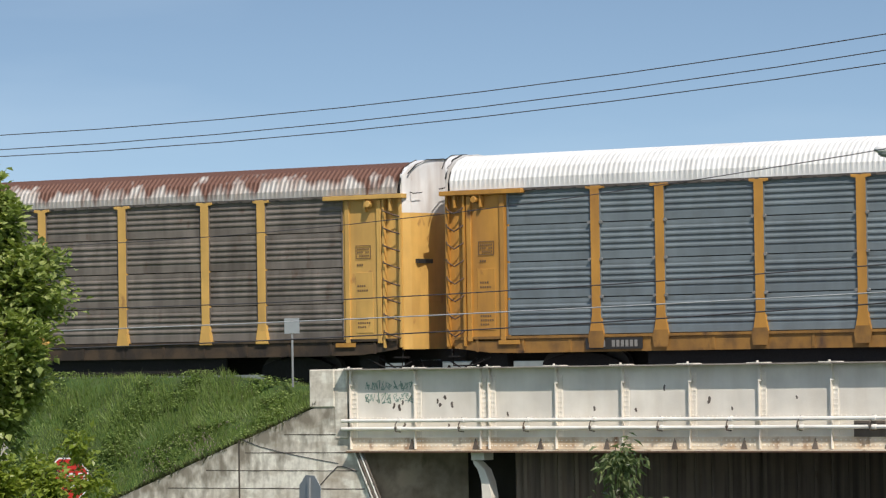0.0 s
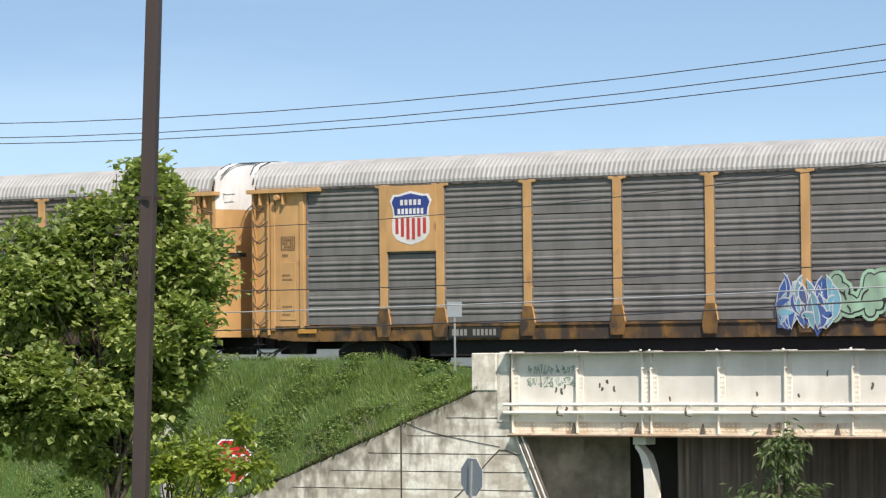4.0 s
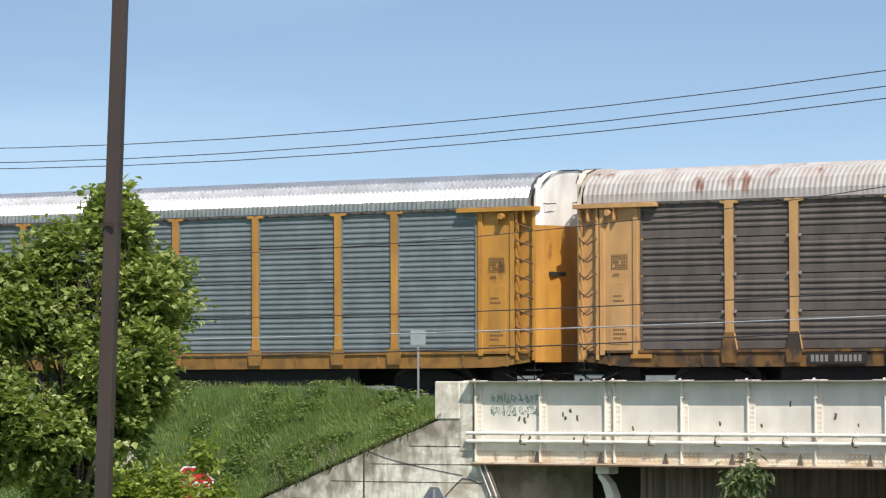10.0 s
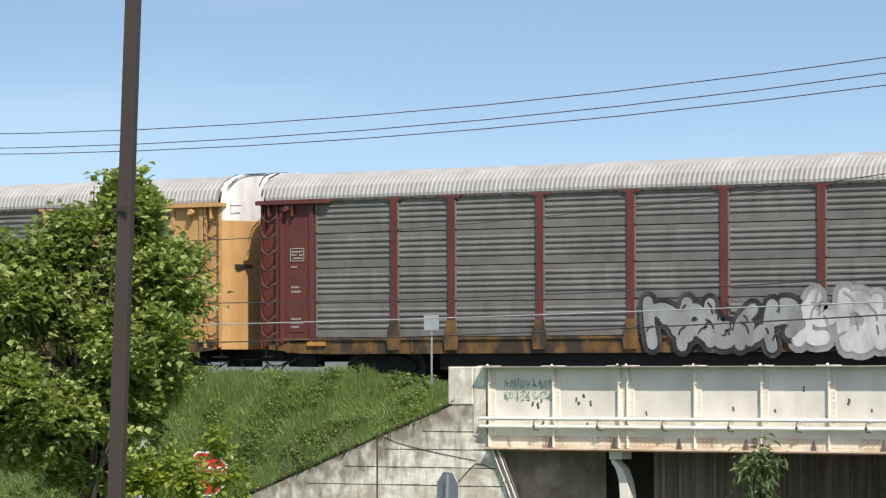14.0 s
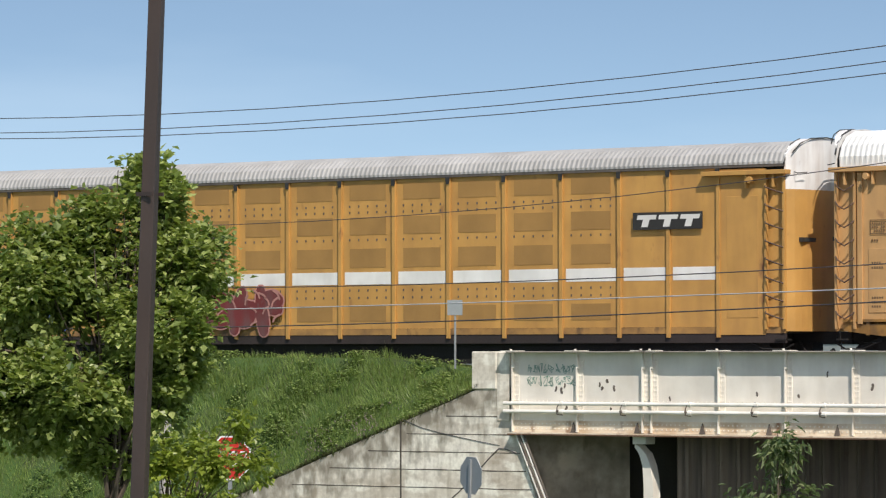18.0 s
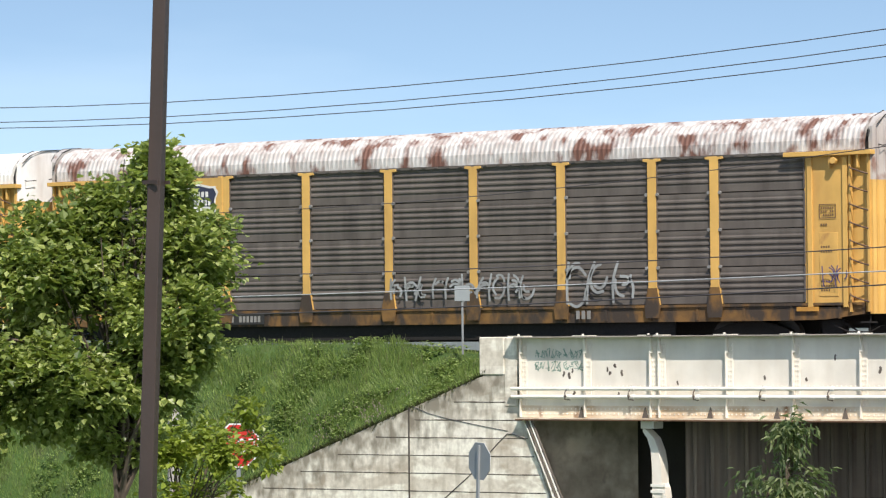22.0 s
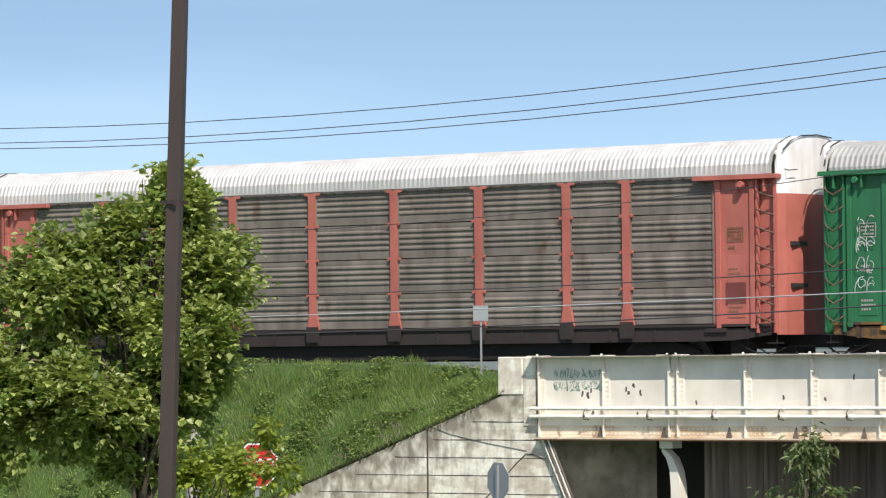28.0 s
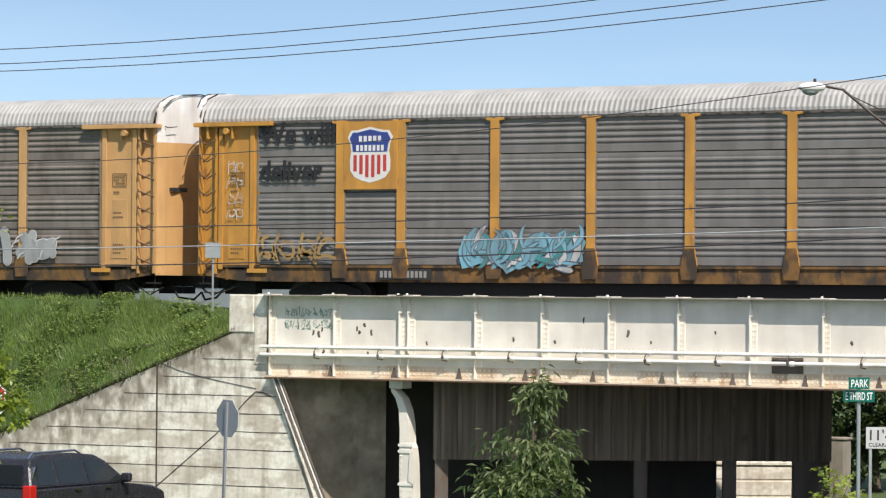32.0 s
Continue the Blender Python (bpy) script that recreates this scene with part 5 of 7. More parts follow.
# ---- the cars, from the head of the train backwards ----
Y, B, G = "paint_yellow", "side_blue", "side_grey"
SPECS = [
    (-42.00, dict(side="side_steel", post=Y, roof="roof_white", top=6.03, sill="sill_blue", label="blue-grey enclosed auto rack with yellow posts and white roof", dark_corner=False)),
    (-70.42, dict(side="side_brown", post="paint_cream", roof="roof_rust", top=5.95, sill="sill_dirty", clips=False, clean_foot=True, label="brown-grey auto rack with yellow posts and a rusted roof", roof_label="rust-streaked ribbed roof")),
    (-98.97, dict(side="side_brown", post="paint_cream", roof="roof_patch", top=5.93, sill="sill_dirty", label="brown-grey auto rack with yellow posts and graffiti along its sill")),
    (-127.42, dict(side="side_dark", post="paint_maroon", roof="roof_patch", sill="sill_yellow", clip_mat="ink_dim", label="dark grey auto rack with maroon posts and flaking white roof")),
    (-155.74, dict(side=G, post="paint_tan", roof="roof_light", sill="sill_yellow", clips=False, label="grey auto rack with tan posts and red graffiti")),
    (-184.12, dict(side="side_brown", post="paint_tan", roof="roof_light", sill="sill_yellow", clips=False, label="brown-grey auto rack with tan posts and a striped shield")),
    (-212.63, dict(side="side_steel", post=Y, roof="roof_silver", sill="sill_blue", dense=True, clips=False, flare=False, label="blue-grey auto rack with orange posts, a shield and large silver graffiti")),
    (-240.97, dict(side="side_brown", post=Y, roof="roof_light", sill="sill_yellow", clips=False, label="brown-grey auto rack with orange posts and white graffiti")),
    (-269.52, dict(side=B, post="paint_tan", roof="roof_silver", sill="sill_blue", dense=True, clips=False, label="blue-grey auto rack with orange posts and bubble-letter graffiti")),
    (-297.91, dict(side="side_dark", post="paint_tan", roof="roof_patch", top=6.0, sill="sill_yellow", ribbed_end=True, end="paint_cream", cap="cap_bare", label="dark brown auto rack with tan posts and a round white emblem")),
    (-326.32, dict(side="side_steel", post=Y, roof="roof_silver", sill="sill_blue", dense=True, clips=False, flare=False, label="blue-grey auto rack with orange posts and bright ribbed roof")),
    (-354.74, dict(side=G, post="paint_tan", roof="roof_light", sill="sill_yellow", clips=False, clean_foot=True, label="grey auto rack with tan posts and pale bubble graffiti")),
    (-383.24, dict(side="side_grey", post="paint_black", roof="roof_light", sill="sill_dirty", flare=False, dark_corner=False, placard_mat="ink_white", label="grey auto rack with black posts, black end doors and teal graffiti")),
    (-411.63, dict(side=G, post="paint_red", roof="roof_light", sill="sill_yellow", flare=False, clips=False, placard_mat="ink_white", label="grey auto rack with oxide-red posts and silver graffiti")),
    (-440.08, dict(side=G, post="paint_tan", roof="roof_light", sill="sill_yellow", clips=False, label="grey auto rack with tan posts and a striped shield")),
    (-468.53, dict(side="side_brown", low_side="side_silver", post="paint_cream", odd_posts="paint_bright", roof="roof_light", sill="sill_yellow", end="paint_bright", label="brown-grey auto rack with patched yellow posts and bright yellow end door")),
    (-496.98, dict(side="side_steel", post="paint_tan", roof="roof_white", top=6.03, sill="sill_blue", label="blue-grey auto rack with yellow posts and clean white roof")),
    None,
    (-569.03, dict(side=G, post="paint_tan", roof="roof_light", sill="sill_yellow", clips=False, label="grey auto rack with tan posts and a red-striped shield")),
    (-597.51, dict(side=G, post="paint_cream", roof="roof_light", sill="sill_yellow", label="grey auto rack with yellow posts and a yellow name panel")),
    (-625.99, dict(side="side_dark", post="paint_cream", roof="roof_worn", top=6.05, sill="sill_yellow", ribbed_end=True, end="paint_cream", cap="roof_patch", label="dark weathered auto rack with yellow posts and rusty roof")),
    (-654.45, dict(side="side_brown", post="paint_cream", roof="roof_white", top=6.03, sill="sill_yellow", clips=False, clean_foot=True, label="brown-grey auto rack with yellow posts and plain white roof")),
    (-682.93, dict(side="side_silver", low_side="side_rusty", post="paint_maroon", roof="roof_light", sill="sill_yellow", clip_mat="paint_maroon", placard_mat="ink_white", label="silver-grey auto rack with maroon posts and worn emblems")),
    None,
    (-755.01, dict(side=G, post="paint_green", roof="roof_light", sill="sill_yellow", clips=False, flare=False, placard_mat="ink_white", label="grey auto rack with green posts and green end doors")),
    (-783.45, dict(side="side_brown", post="paint_salmon", roof="roof_chalk", top=6.03, sill="sill_dark", patch="sill_dark", clip_mat="paint_salmon", label="dark grey auto rack with faded red posts and white roof")),
    (-811.93, dict(side="side_steel", post=Y, roof="roof_silver", sill="sill_blue", dense=True, clips=False, flare=False, label="blue-grey auto rack with orange posts and a row of graffiti")),
    (-840.45, dict(side="side_silver", post=Y, roof="roof_silver", sill="sill_blue", dense=True, clips=False, label="silver-grey auto rack with orange posts and a shield")),
    (-868.93, dict(side=G, post=Y, roof="roof_light", sill="sill_yellow", clips=False, label="brown-grey auto rack with tan posts, a shield and turquoise graffiti")),
    (-897.40, dict(side="side_brown", post="paint_tan", roof="roof_light", sill="sill_yellow", clips=False, label="brown-grey auto rack with tan posts and pale graffiti")),
]


def carrier(centre, length, label):
    """Two tan units with windowed panels, joined by a dark bellows."""
    ob = thing("articulated_car_carrier", (centre, TRACK, RAIL), label, "railway car", "cars of the train")
    car = dict(ob=ob, post=m("paint_tan"), x0=centre)
    CARS.append(car)
    half = length / 2 - 0.75
    tan = m("paint_ttx")
    inner = 0.47
    unit = half - inner
    mid = (half + inner) / 2
    xs = [inner + 0.05] + [1.5 + 1.82 * k for k in range(9)] + [17.57, 19.08]
    bays = list(zip(xs, xs[1:]))
    rm = roof_mesh(unit / 2, depth=0.012)
    # flatter roof on taller sides
    rm.transform(Matrix.Translation((0, 0, 1.152)) @ Matrix.Diagonal((1, 1, 0.8, 1)))
    # The same added dark filler for each unit.
    core = bmesh.new()
    box(core, -unit / 2, unit / 2, -1.38, 1.45, 0.9, 5.2)
    core = mesh_of("rack_core", core)
    bm = bmesh.new()
    box(bm, -0.05, 0.05, -1.575, -1.47, 0.80, 5.12)
    pm = mesh_of("post", bm)
    bm = bmesh.new()
    prism(bm, [(-0.05, 4.95), (0.05, 4.95), (0.07, 5.13), (-0.07, 5.13)], -1.6, -1.576)
    hood = mesh_of("post_hood", bm)
    def sheet(w):
        b = bmesh.new()
        box(b, -w / 2, w / 2, -1.5, -1.462, 1.07, 5.13)
        return mesh_of("side_sheet", b)

    def recess(w, z0, z1):
        b = bmesh.new()
        box(b, -w / 2, w / 2, -1.508, -1.5005, z0, z1)
        return mesh_of("window_screen", b)

    def dots(w):
        b = bmesh.new()
        for z in (1.92, 2.12, 3.5, 4.25, 4.42):
            for k in range(5):
                x = -w * 0.36 + w * 0.18 * k
                box(b, x - 0.02, x + 0.02, -1.511, -1.5005, z - 0.03, z + 0.03)
        return mesh_of("vent_hole", b)

    sheets, stripes = {}, {}
    for p, q in bays:
        w = round(q - p - 0.11, 2)
        sheets[w] = sheet(w)
        bm = bmesh.new()
        box(bm, -w * 0.46, w * 0.46, -1.506, -1.5005, 2.28, 2.62)
        stripes[w] = mesh_of("white_stripe", bm)
    w = 1.71
    screens = [recess(w * 0.72, a, b) for a, b in ((1.27, 1.7), (2.74, 3.26), (3.64, 4.12), (4.58, 5.0))]
    holes = dots(w)
    for s in (-1, 1):
        c = s * mid
        put("roof", rm, m("roof_ttx"), ob, (c, 0, 0))
        put("rack_core", core, m("inner"), ob, (c, 0, 0))
        bm = bmesh.new()
        a0, a1 = c - unit / 2, c + unit / 2
        box(bm, a0, a1, -1.53, -1.45, 0.90, 1.066)
        part("side_sill", bm, m("sill_ttx"), ob, "dusty tan side sill")
        bm = bmesh.new()
        box(bm, a0, a1, -1.515, -1.45, 0.66, 0.898)
        part("lower_sill", bm, m("sill_dark"), ob)
        bm = bmesh.new()
        box(bm, a0 + 0.6, a1 - 0.6, -1.3, 1.4, 0.12, 0.9)
        part("underframe", bm, m("under"), ob)
        bm = bmesh.new()
        box(bm, a0, a1, 1.46, 1.52, 0.9, 5.06)
        part("far_side", bm, tan, ob)
        bm = bmesh.new()
        box(bm, a0, a1, -1.57, -1.47, 5.132, 5.2)
        part("top_rail", bm, m("side_dark"), ob)
        for x in xs:
            p = put("post", pm, tan, ob, (s * x, 0, 0))
            put("post_hood", hood, m("plate_black"), p)
        for k, (p, q) in enumerate(bays):
            w = round(q - p - 0.11, 2)
            sh = put("side_sheet", sheets[w], tan, ob, (s * (p + q) / 2, 0, 0))
            if 0 < k < 9:
                for sc in screens:
                    put("window_screen", sc, m("screen_ttx"), sh)
                put("vent_hole", holes, m("bridge_dark"), sh)
            if s > 0 or k not in (7, 8):
                put("white_stripe", stripes[w], m("white"), sh)
        # end of the unit: plate, ladder, door
        e = s * half
        x0, x1 = sorted((s * 19.13, s * (half - 0.6)))
        bm = bmesh.new()
        box(bm, x0, x1, -1.536, -1.44, 0.86, 5.1)
        part("door_plate", bm, tan, ob, bevel=0.006)
        bm = bmesh.new()
        box(bm, x0 + 0.2, x1 - 0.2, -1.545, -1.531, 1.3, 4.4)
        part("inset_plate", bm, tan, ob, bevel=0.004)
        rungs_on(put("ladder", shared(("ladder", s), lambda: ladder_mesh(s)), tan, ob, (e - s * END, 0, 0)), s)
        put("corner_plate", shared(("corner", s), lambda: mesh_of("corner_plate", _corner(s))), tan, ob, (e - s * END, 0, 0))
        put("door_header", shared(("header", s), lambda: mesh_of("door_header", _header(s), 0.008)), tan, ob, (e - s * END, 0, 0))
        put("end_door", shared(("end", s, False), lambda: end_mesh(s, 0.95, 4.549, False)), tan, ob, (e - s * END, 0, 0))
        put("end_cap", shared(("cap", s, False), lambda: end_mesh(s, 4.55, 5.9, False)), m("cap_white"), ob, (e - s * END, 0, 0), "white-painted top of the end door")
        put("end_latch", shared(("latch", s), lambda: mesh_of("end_latch", _latch(s))), m("plate_black"), ob, (e - s * END, 0, 0))
        put("roof_hoop", shared(("hoop", s), lambda: hoop_mesh(s)), m("plate_black"), ob, (e - s * END, 0, 0))
        put("coupler", shared(("gear", s), lambda: gear_mesh(s)), m("under"), ob, (e - s * END, 0, 0))
        tr = put("truck", shared("truck", frame_mesh), m("under"), ob, (s * (half - 3.3), 0, 0))
        for dx in (-0.89, 0.89):
            for turn in (0, 180):
                wh = put("wheel", shared("wheel", wheel_mesh), m("steel"), tr, (dx, 0, 0))
                wh.rotation_euler = (0, 0, radians(turn))
        # name panel of plain shapes
        emblem(car, s * 17.57, 3.82)
    tr = put("truck", shared("truck", frame_mesh), m("under"), ob, (0, 0, 0))
    for dx in (-0.89, 0.89):
        for turn in (0, 180):
            wh = put("wheel", shared("wheel", wheel_mesh), m("steel"), tr, (dx, 0, 0))
            wh.rotation_euler = (0, 0, radians(turn))
    # bellows: folded dark sheets following the roof
    verts, faces, npf = [], [], len(ROOF_PROFILE) + 2
    prof = [(-1.56, 0.7)] + [(y * 0.99, z) for y, z in ROOF_PROFILE] + [(1.56, 0.7)]
    count = 16
    for i in range(count + 1):
        x = -inner + 2 * inner * i / count
        k = 0.05 * (i % 2)
        verts += [(x, y * (1 - k / 1.6), z - k) for y, z in prof]
    for i in range(count):
        for j in range(npf - 1):
            a = i * npf + j
            faces.append((a, a + npf, a + npf + 1, a + 1))
    me = bpy.data.meshes.new("bellows")
    me.from_pydata(verts, [], faces)
    put("bellows", me, m("bellows"), ob, label="dark grey folded bellows")
    return car


def emblem(car, x, z):
    """A black plate with three slanting white letter-like shapes, unlettered."""
    bm = bmesh.new()
    box(bm, x - 1.06, x + 1.06, -1.592, -1.5765, z - 0.225, z + 0.225)
    plate = part("name_plate", bm, m("plate_black"), car["ob"], "black name plate with white block shapes")
    for k in range(3):
        c = x - 0.66 + 0.66 * k
        bm = bmesh.new()
        prism(bm, [(c - 0.14, z - 0.155), (c + 0.06, z - 0.155), (c + 0.12, z + 0.04), (c + 0.3, z + 0.04), (c + 0.34, z + 0.155), (c - 0.24, z + 0.155), (c - 0.28, z + 0.04), (c - 0.08, z + 0.04)], -1.598, -1.5925)
        part("block_shape", bm, m("ink_white"), plate)


MAT["paint_ttx"] = surface("tan_yellow_sheet_paint", (0.54, 0.295, 0.08), (0.34, 0.175, 0.06), 0.5, (0.27, 0.125, 0.05), 0.66, 0.6)
MAT["screen_ttx"] = surface("perforated_tan_screen", (0.36, 0.20, 0.06), (0.27, 0.15, 0.05), 0.3, rough=0.7)
MAT["roof_ttx"] = surface("roof_chalky_grey", (0.37, 0.365, 0.355), (0.27, 0.26, 0.245), 0.4, rough=0.6)
MAT["sill_ttx"] = surface("dusty_tan_sill", (0.42, 0.23, 0.07), (0.12, 0.07, 0.04), 0.85, (0.1, 0.06, 0.035), 0.58, 0.7, tall=1.4)
MAT["bellows"] = surface("bellows_grey_rubber", (0.06, 0.052, 0.048), (0.1, 0.09, 0.08), 0.3, rough=0.8)

TRAIN = {}
for i, row in enumerate(SPECS):
    if row:
        TRAIN[i] = autorack(row[0] - 14.23, row[1])
TRAIN[17] = carrier(-533.0, 43.6, "two-unit tan car carrier with windowed panels and white stripe")
TRAIN[23] = carrier(-718.97, 43.6, "two-unit tan car carrier with black graffiti letters")

T25 = TRAIN[25]["ob"]
# shields, emblems and slogans
for i, faded in ((1, 1), (4, 0), (5, 0), (6, 0), (7, 0), (14, 0), (15, 2), (18, 0), (20, 1), (27, 0), (28, 0)):
    shield(TRAIN[i], -8.02, 4.12, faded)


def plate_on(i, x0, x1, z0, z1, mat, y=-1.575, label="painted emblem panel"):
    bm = bmesh.new()
    box(bm, x0, x1, y, y + 0.03, z0, z1)
    return part("emblem_panel", bm, m(mat), TRAIN[i]["ob"], label)


def slab(parent, outline, mat, y=-1.582, name="emblem_shape"):
    bm = bmesh.new()
    prism(bm, outline, y, y + 0.005)
    return part(name, bm, m(mat), parent)


def ring_slab(parent, x, z, r0, r1, mat, y=-1.582, a0=0.0, a1=math.tau):
    bm = bmesh.new()
    n = 28
    for k in range(n):
        a, b = a0 + (a1 - a0) * k / n, a0 + (a1 - a0) * (k + 1) / n
        v = [bm.verts.new((x + r * math.cos(t), y, z + r * math.sin(t))) for r, t in ((r0, a), (r1, a), (r1, b), (r0, b))]
        bm.faces.new(v)
    return part("emblem_ring", bm, m(mat), parent)


for i in (6, 27):
    words(TRAIN[i]["ob"], "BUILDING", -6.86 + 0.3, 4.42, 0.42, "black", -1.58, stretch=0.98, fat=0.006)
    words(TRAIN[i]["ob"], "AMERICA", -4.02, 4.42, 0.42, "black", -1.58, stretch=1.0, fat=0.006)
words(TRAIN[28]["ob"], "We will", -11.52, 4.46, 0.76, "black", -1.59, stretch=1.0, fat=0.022)
words(TRAIN[28]["ob"], "deliver", -11.52, 3.5, 0.72, "black", -1.59, stretch=1.0, fat=0.022)
# round emblem: rings and a cross
p = plate_on(9, 7.2, 8.84, 3.28, 5.0, "side_dark")
ring_slab(p, 8.02, 4.14, 0.68, 0.76, "ink_white")
ring_slab(p, 8.02, 4.14, 0.40, 0.48, "ink_white")
slab(p, [(7.94, 3.72), (8.10, 3.72), (8.08, 4.56), (7.96, 4.56)], "ink_white")
slab(p, [(7.5, 4.05), (8.54, 4.05), (8.54, 4.23), (7.5, 4.23)], "ink_white", -1.584)
for k in range(26):
    a = k * math.tau / 26
    bm = bmesh.new()
    cx, cz = 8.02 + 0.58 * math.cos(a), 4.14 + 0.58 * math.sin(a)
    box(bm, cx - 0.03, cx + 0.03, -1.583, -1.578, cz - 0.045, cz + 0.045)
    part("emblem_mark", bm, m("ink_white"), p)
# white rounded shapes on a dark panel
p = plate_on(12, -8.85, -7.2, 3.35, 4.35, "paint_black")
bm = bmesh.new()
ribbon(bm, [(x, -1.582, z) for x, z in ((-8.1, 4.13), (-8.48, 4.13), (-8.62, 4.02), (-8.64, 3.72), (-8.5, 3.6), (-8.04, 3.6), (-7.96, 3.72), (-7.88, 4.06), (-7.8, 4.12), (-7.72, 4.0), (-7.58, 3.68), (-7.5, 3.6), (-7.43, 3.7), (-7.42, 4.15))], 0.065)
part("emblem_shape", bm, m("ink_white"), p)
# striped name panels
for i in (19, 21):
    p = plate_on(i, -6.9, -4.42, 3.42, 4.36, "paint_cream")
    for k, x in enumerate((-6.25, -5.66, -5.07)):
        ring_slab(p, x, 3.92, 0.15, 0.27, "bridge_dark", -1.582, 0.6 + k, 5.4 + k)
    slab(p, [(-6.4, 3.48), (-4.9, 3.48), (-4.9, 3.54), (-6.4, 3.54)], "bridge_dark")
# slanted stripes and block shapes
for i, x in ((10, -6.4), (26, -6.7), (2, -6.6)):
    mat = "black" if i != 2 else "side_dark"
    p = slab(TRAIN[i]["ob"], [(x, 3.55), (x + 1.75, 3.55), (x + 1.77, 3.62), (x + 0.02, 3.62)], mat, -1.58, "emblem_panel")
    for k in range(4):
        z = 3.72 + 0.07 * k
        slab(p, [(x + 0.05 * k, z), (x + 0.75 + 0.05 * k, z), (x + 0.77 + 0.05 * k, z + 0.035), (x + 0.02 + 0.05 * k, z + 0.035)], mat, -1.585)
    for k in range(2):
        c = x + 1.0 + 0.42 * k
        slab(p, [(c, 3.7), (c + 0.1, 3.7), (c + 0.16, 3.98), (c + 0.28, 3.7), (c + 0.38, 3.7), (c + 0.46, 4.04), (c + 0.36, 4.04), (c + 0.32, 3.86), (c + 0.22, 4.04), (c + 0.08, 4.04)], mat, -1.585)
stencil_bars(TRAIN[8]["ob"], -6.9, 3.62, (8,), 0.3, "black", -1.57, slot="faded_name")
# orange slanted emblem, worn red panels, white shape on green
p = plate_on(16, 4.6, 6.8, 3.72, 4.12, "side_steel", label="name panel with an orange streak")
slab(p, [(4.55, 3.85), (6.6, 3.92), (6.85, 4.1), (4.7, 4.08)], "logo_orange")
slab(p, [(4.52, 3.74), (6.3, 3.74), (6.5, 3.82), (4.52, 3.8)], "black", -1.584)
for i, x0, x1 in ((22, -4.05, -1.6), (22, 9.1, 11.6), (3, -4.05, -1.6)):
    p = plate_on(i, x0, x1, 3.35, 4.3, "paint_maroon")
    c = x1 - 0.7
    ink = "ink_dim" if i == 22 else "ink_peach"
    ring_slab(p, c, 3.86, 0.22, 0.31, ink, -1.582, 0.2, 4.4)
    ring_slab(p, c, 3.86, 0.08, 0.16, ink, -1.582, 0.2, 4.4)
    for z in (3.52, 3.66):
        slab(p, [(x0 + 0.2, z), (c - 0.15, z), (c - 0.1, z + 0.05), (x0 + 0.2, z + 0.05)], ink)
    for k in range(7):
        slab(p, [(x0 + 0.22 + 0.17 * k, 3.84), (x0 + 0.34 + 0.17 * k, 3.84), (x0 + 0.36 + 0.17 * k, 4.0), (x0 + 0.24 + 0.17 * k, 4.0)], ink)
slab(TRAIN[3]["ob"], [(8.6, 3.62), (9.9, 3.62), (9.9, 3.74), (8.6, 3.74)], "ink_white", -1.58, "emblem_shape")
ring_slab(TRAIN[3]["ob"], 10.1, 3.72, 0.12, 0.3, "ink_white", -1.58)
p = plate_on(24, -6.9, -4.4, 3.35, 4.3, "paint_green")
slab(p, [(-6.85, 3.5), (-6.0, 3.5), (-5.75, 3.7), (-5.8, 3.9), (-5.7, 4.05), (-5.85, 4.22), (-6.6, 4.22), (-6.35, 3.9)], "ink_white")
stencil_bars(p, -5.5, 3.9, (10,), 0.12, "ink_white", -1.575)
stencil_bars(p, -5.5, 3.66, (8,), 0.12, "ink_white", -1.575)
# a rusted hatch in the salmon car's door plates and second bars on its end doors
for sgn in (-1, 1):
    bm = bmesh.new()
    box(bm, sgn * 12.28 - 0.3, sgn * 12.28 + 0.3, -1.55, -1.5461, 1.75, 2.3)
    part("door_hatch", bm, m("paint_maroon"), T25, "dark red hatch in the door plate")
    bm = bmesh.new()
    x0, x1 = sorted((sgn * (END + 0.14), sgn * (END + 0.30)))
    box(bm, x0, x1, -1.18, -0.5, 2.15, 2.26)
    part("end_latch", bm, m("plate_black"), T25)
# car marks on the sills
for i, x in ((0, -9.2), (1, -7.2), (2, -7.3), (3, -6.8), (5, -5.9), (6, -7.1), (8, -7.4), (11, -8.0), (12, 5.2), (14, -5.6), (15, -5.6), (16, -8.2), (18, -7.1), (19, -7.8), (20, -7.3), (21, -4.9), (22, -8.3), (26, -6.9), (27, -6.6), (28, -7.7), (7, -6.5), (9, -6.6), (4, -6.7), (10, -6.6), (24, -6.4)):
    stencil_bars(TRAIN[i]["ob"], x, 0.92, (4, 6), 0.17, "ink_mark", -1.585, "plate_black")
for i, x in ((9, 4.7), (20, 4.7), (27, 4.2), (18, 9.2)):
    stencil_bars(TRAIN[i]["ob"], x, 0.9, (3,), 0.22, "ink_mark", -1.585, "plate_black" if i != 20 else None, "block_marks")
for i in (17, 23):
    stencil_bars(TRAIN[i]["ob"], -15.5, 2.37, (4,), 0.2, "ink_white", -1.52, "screen_ttx")
    stencil_bars(TRAIN[i]["ob"], -13.95, 2.37, (6,), 0.2, "ink_white", -1.52, "screen_ttx")

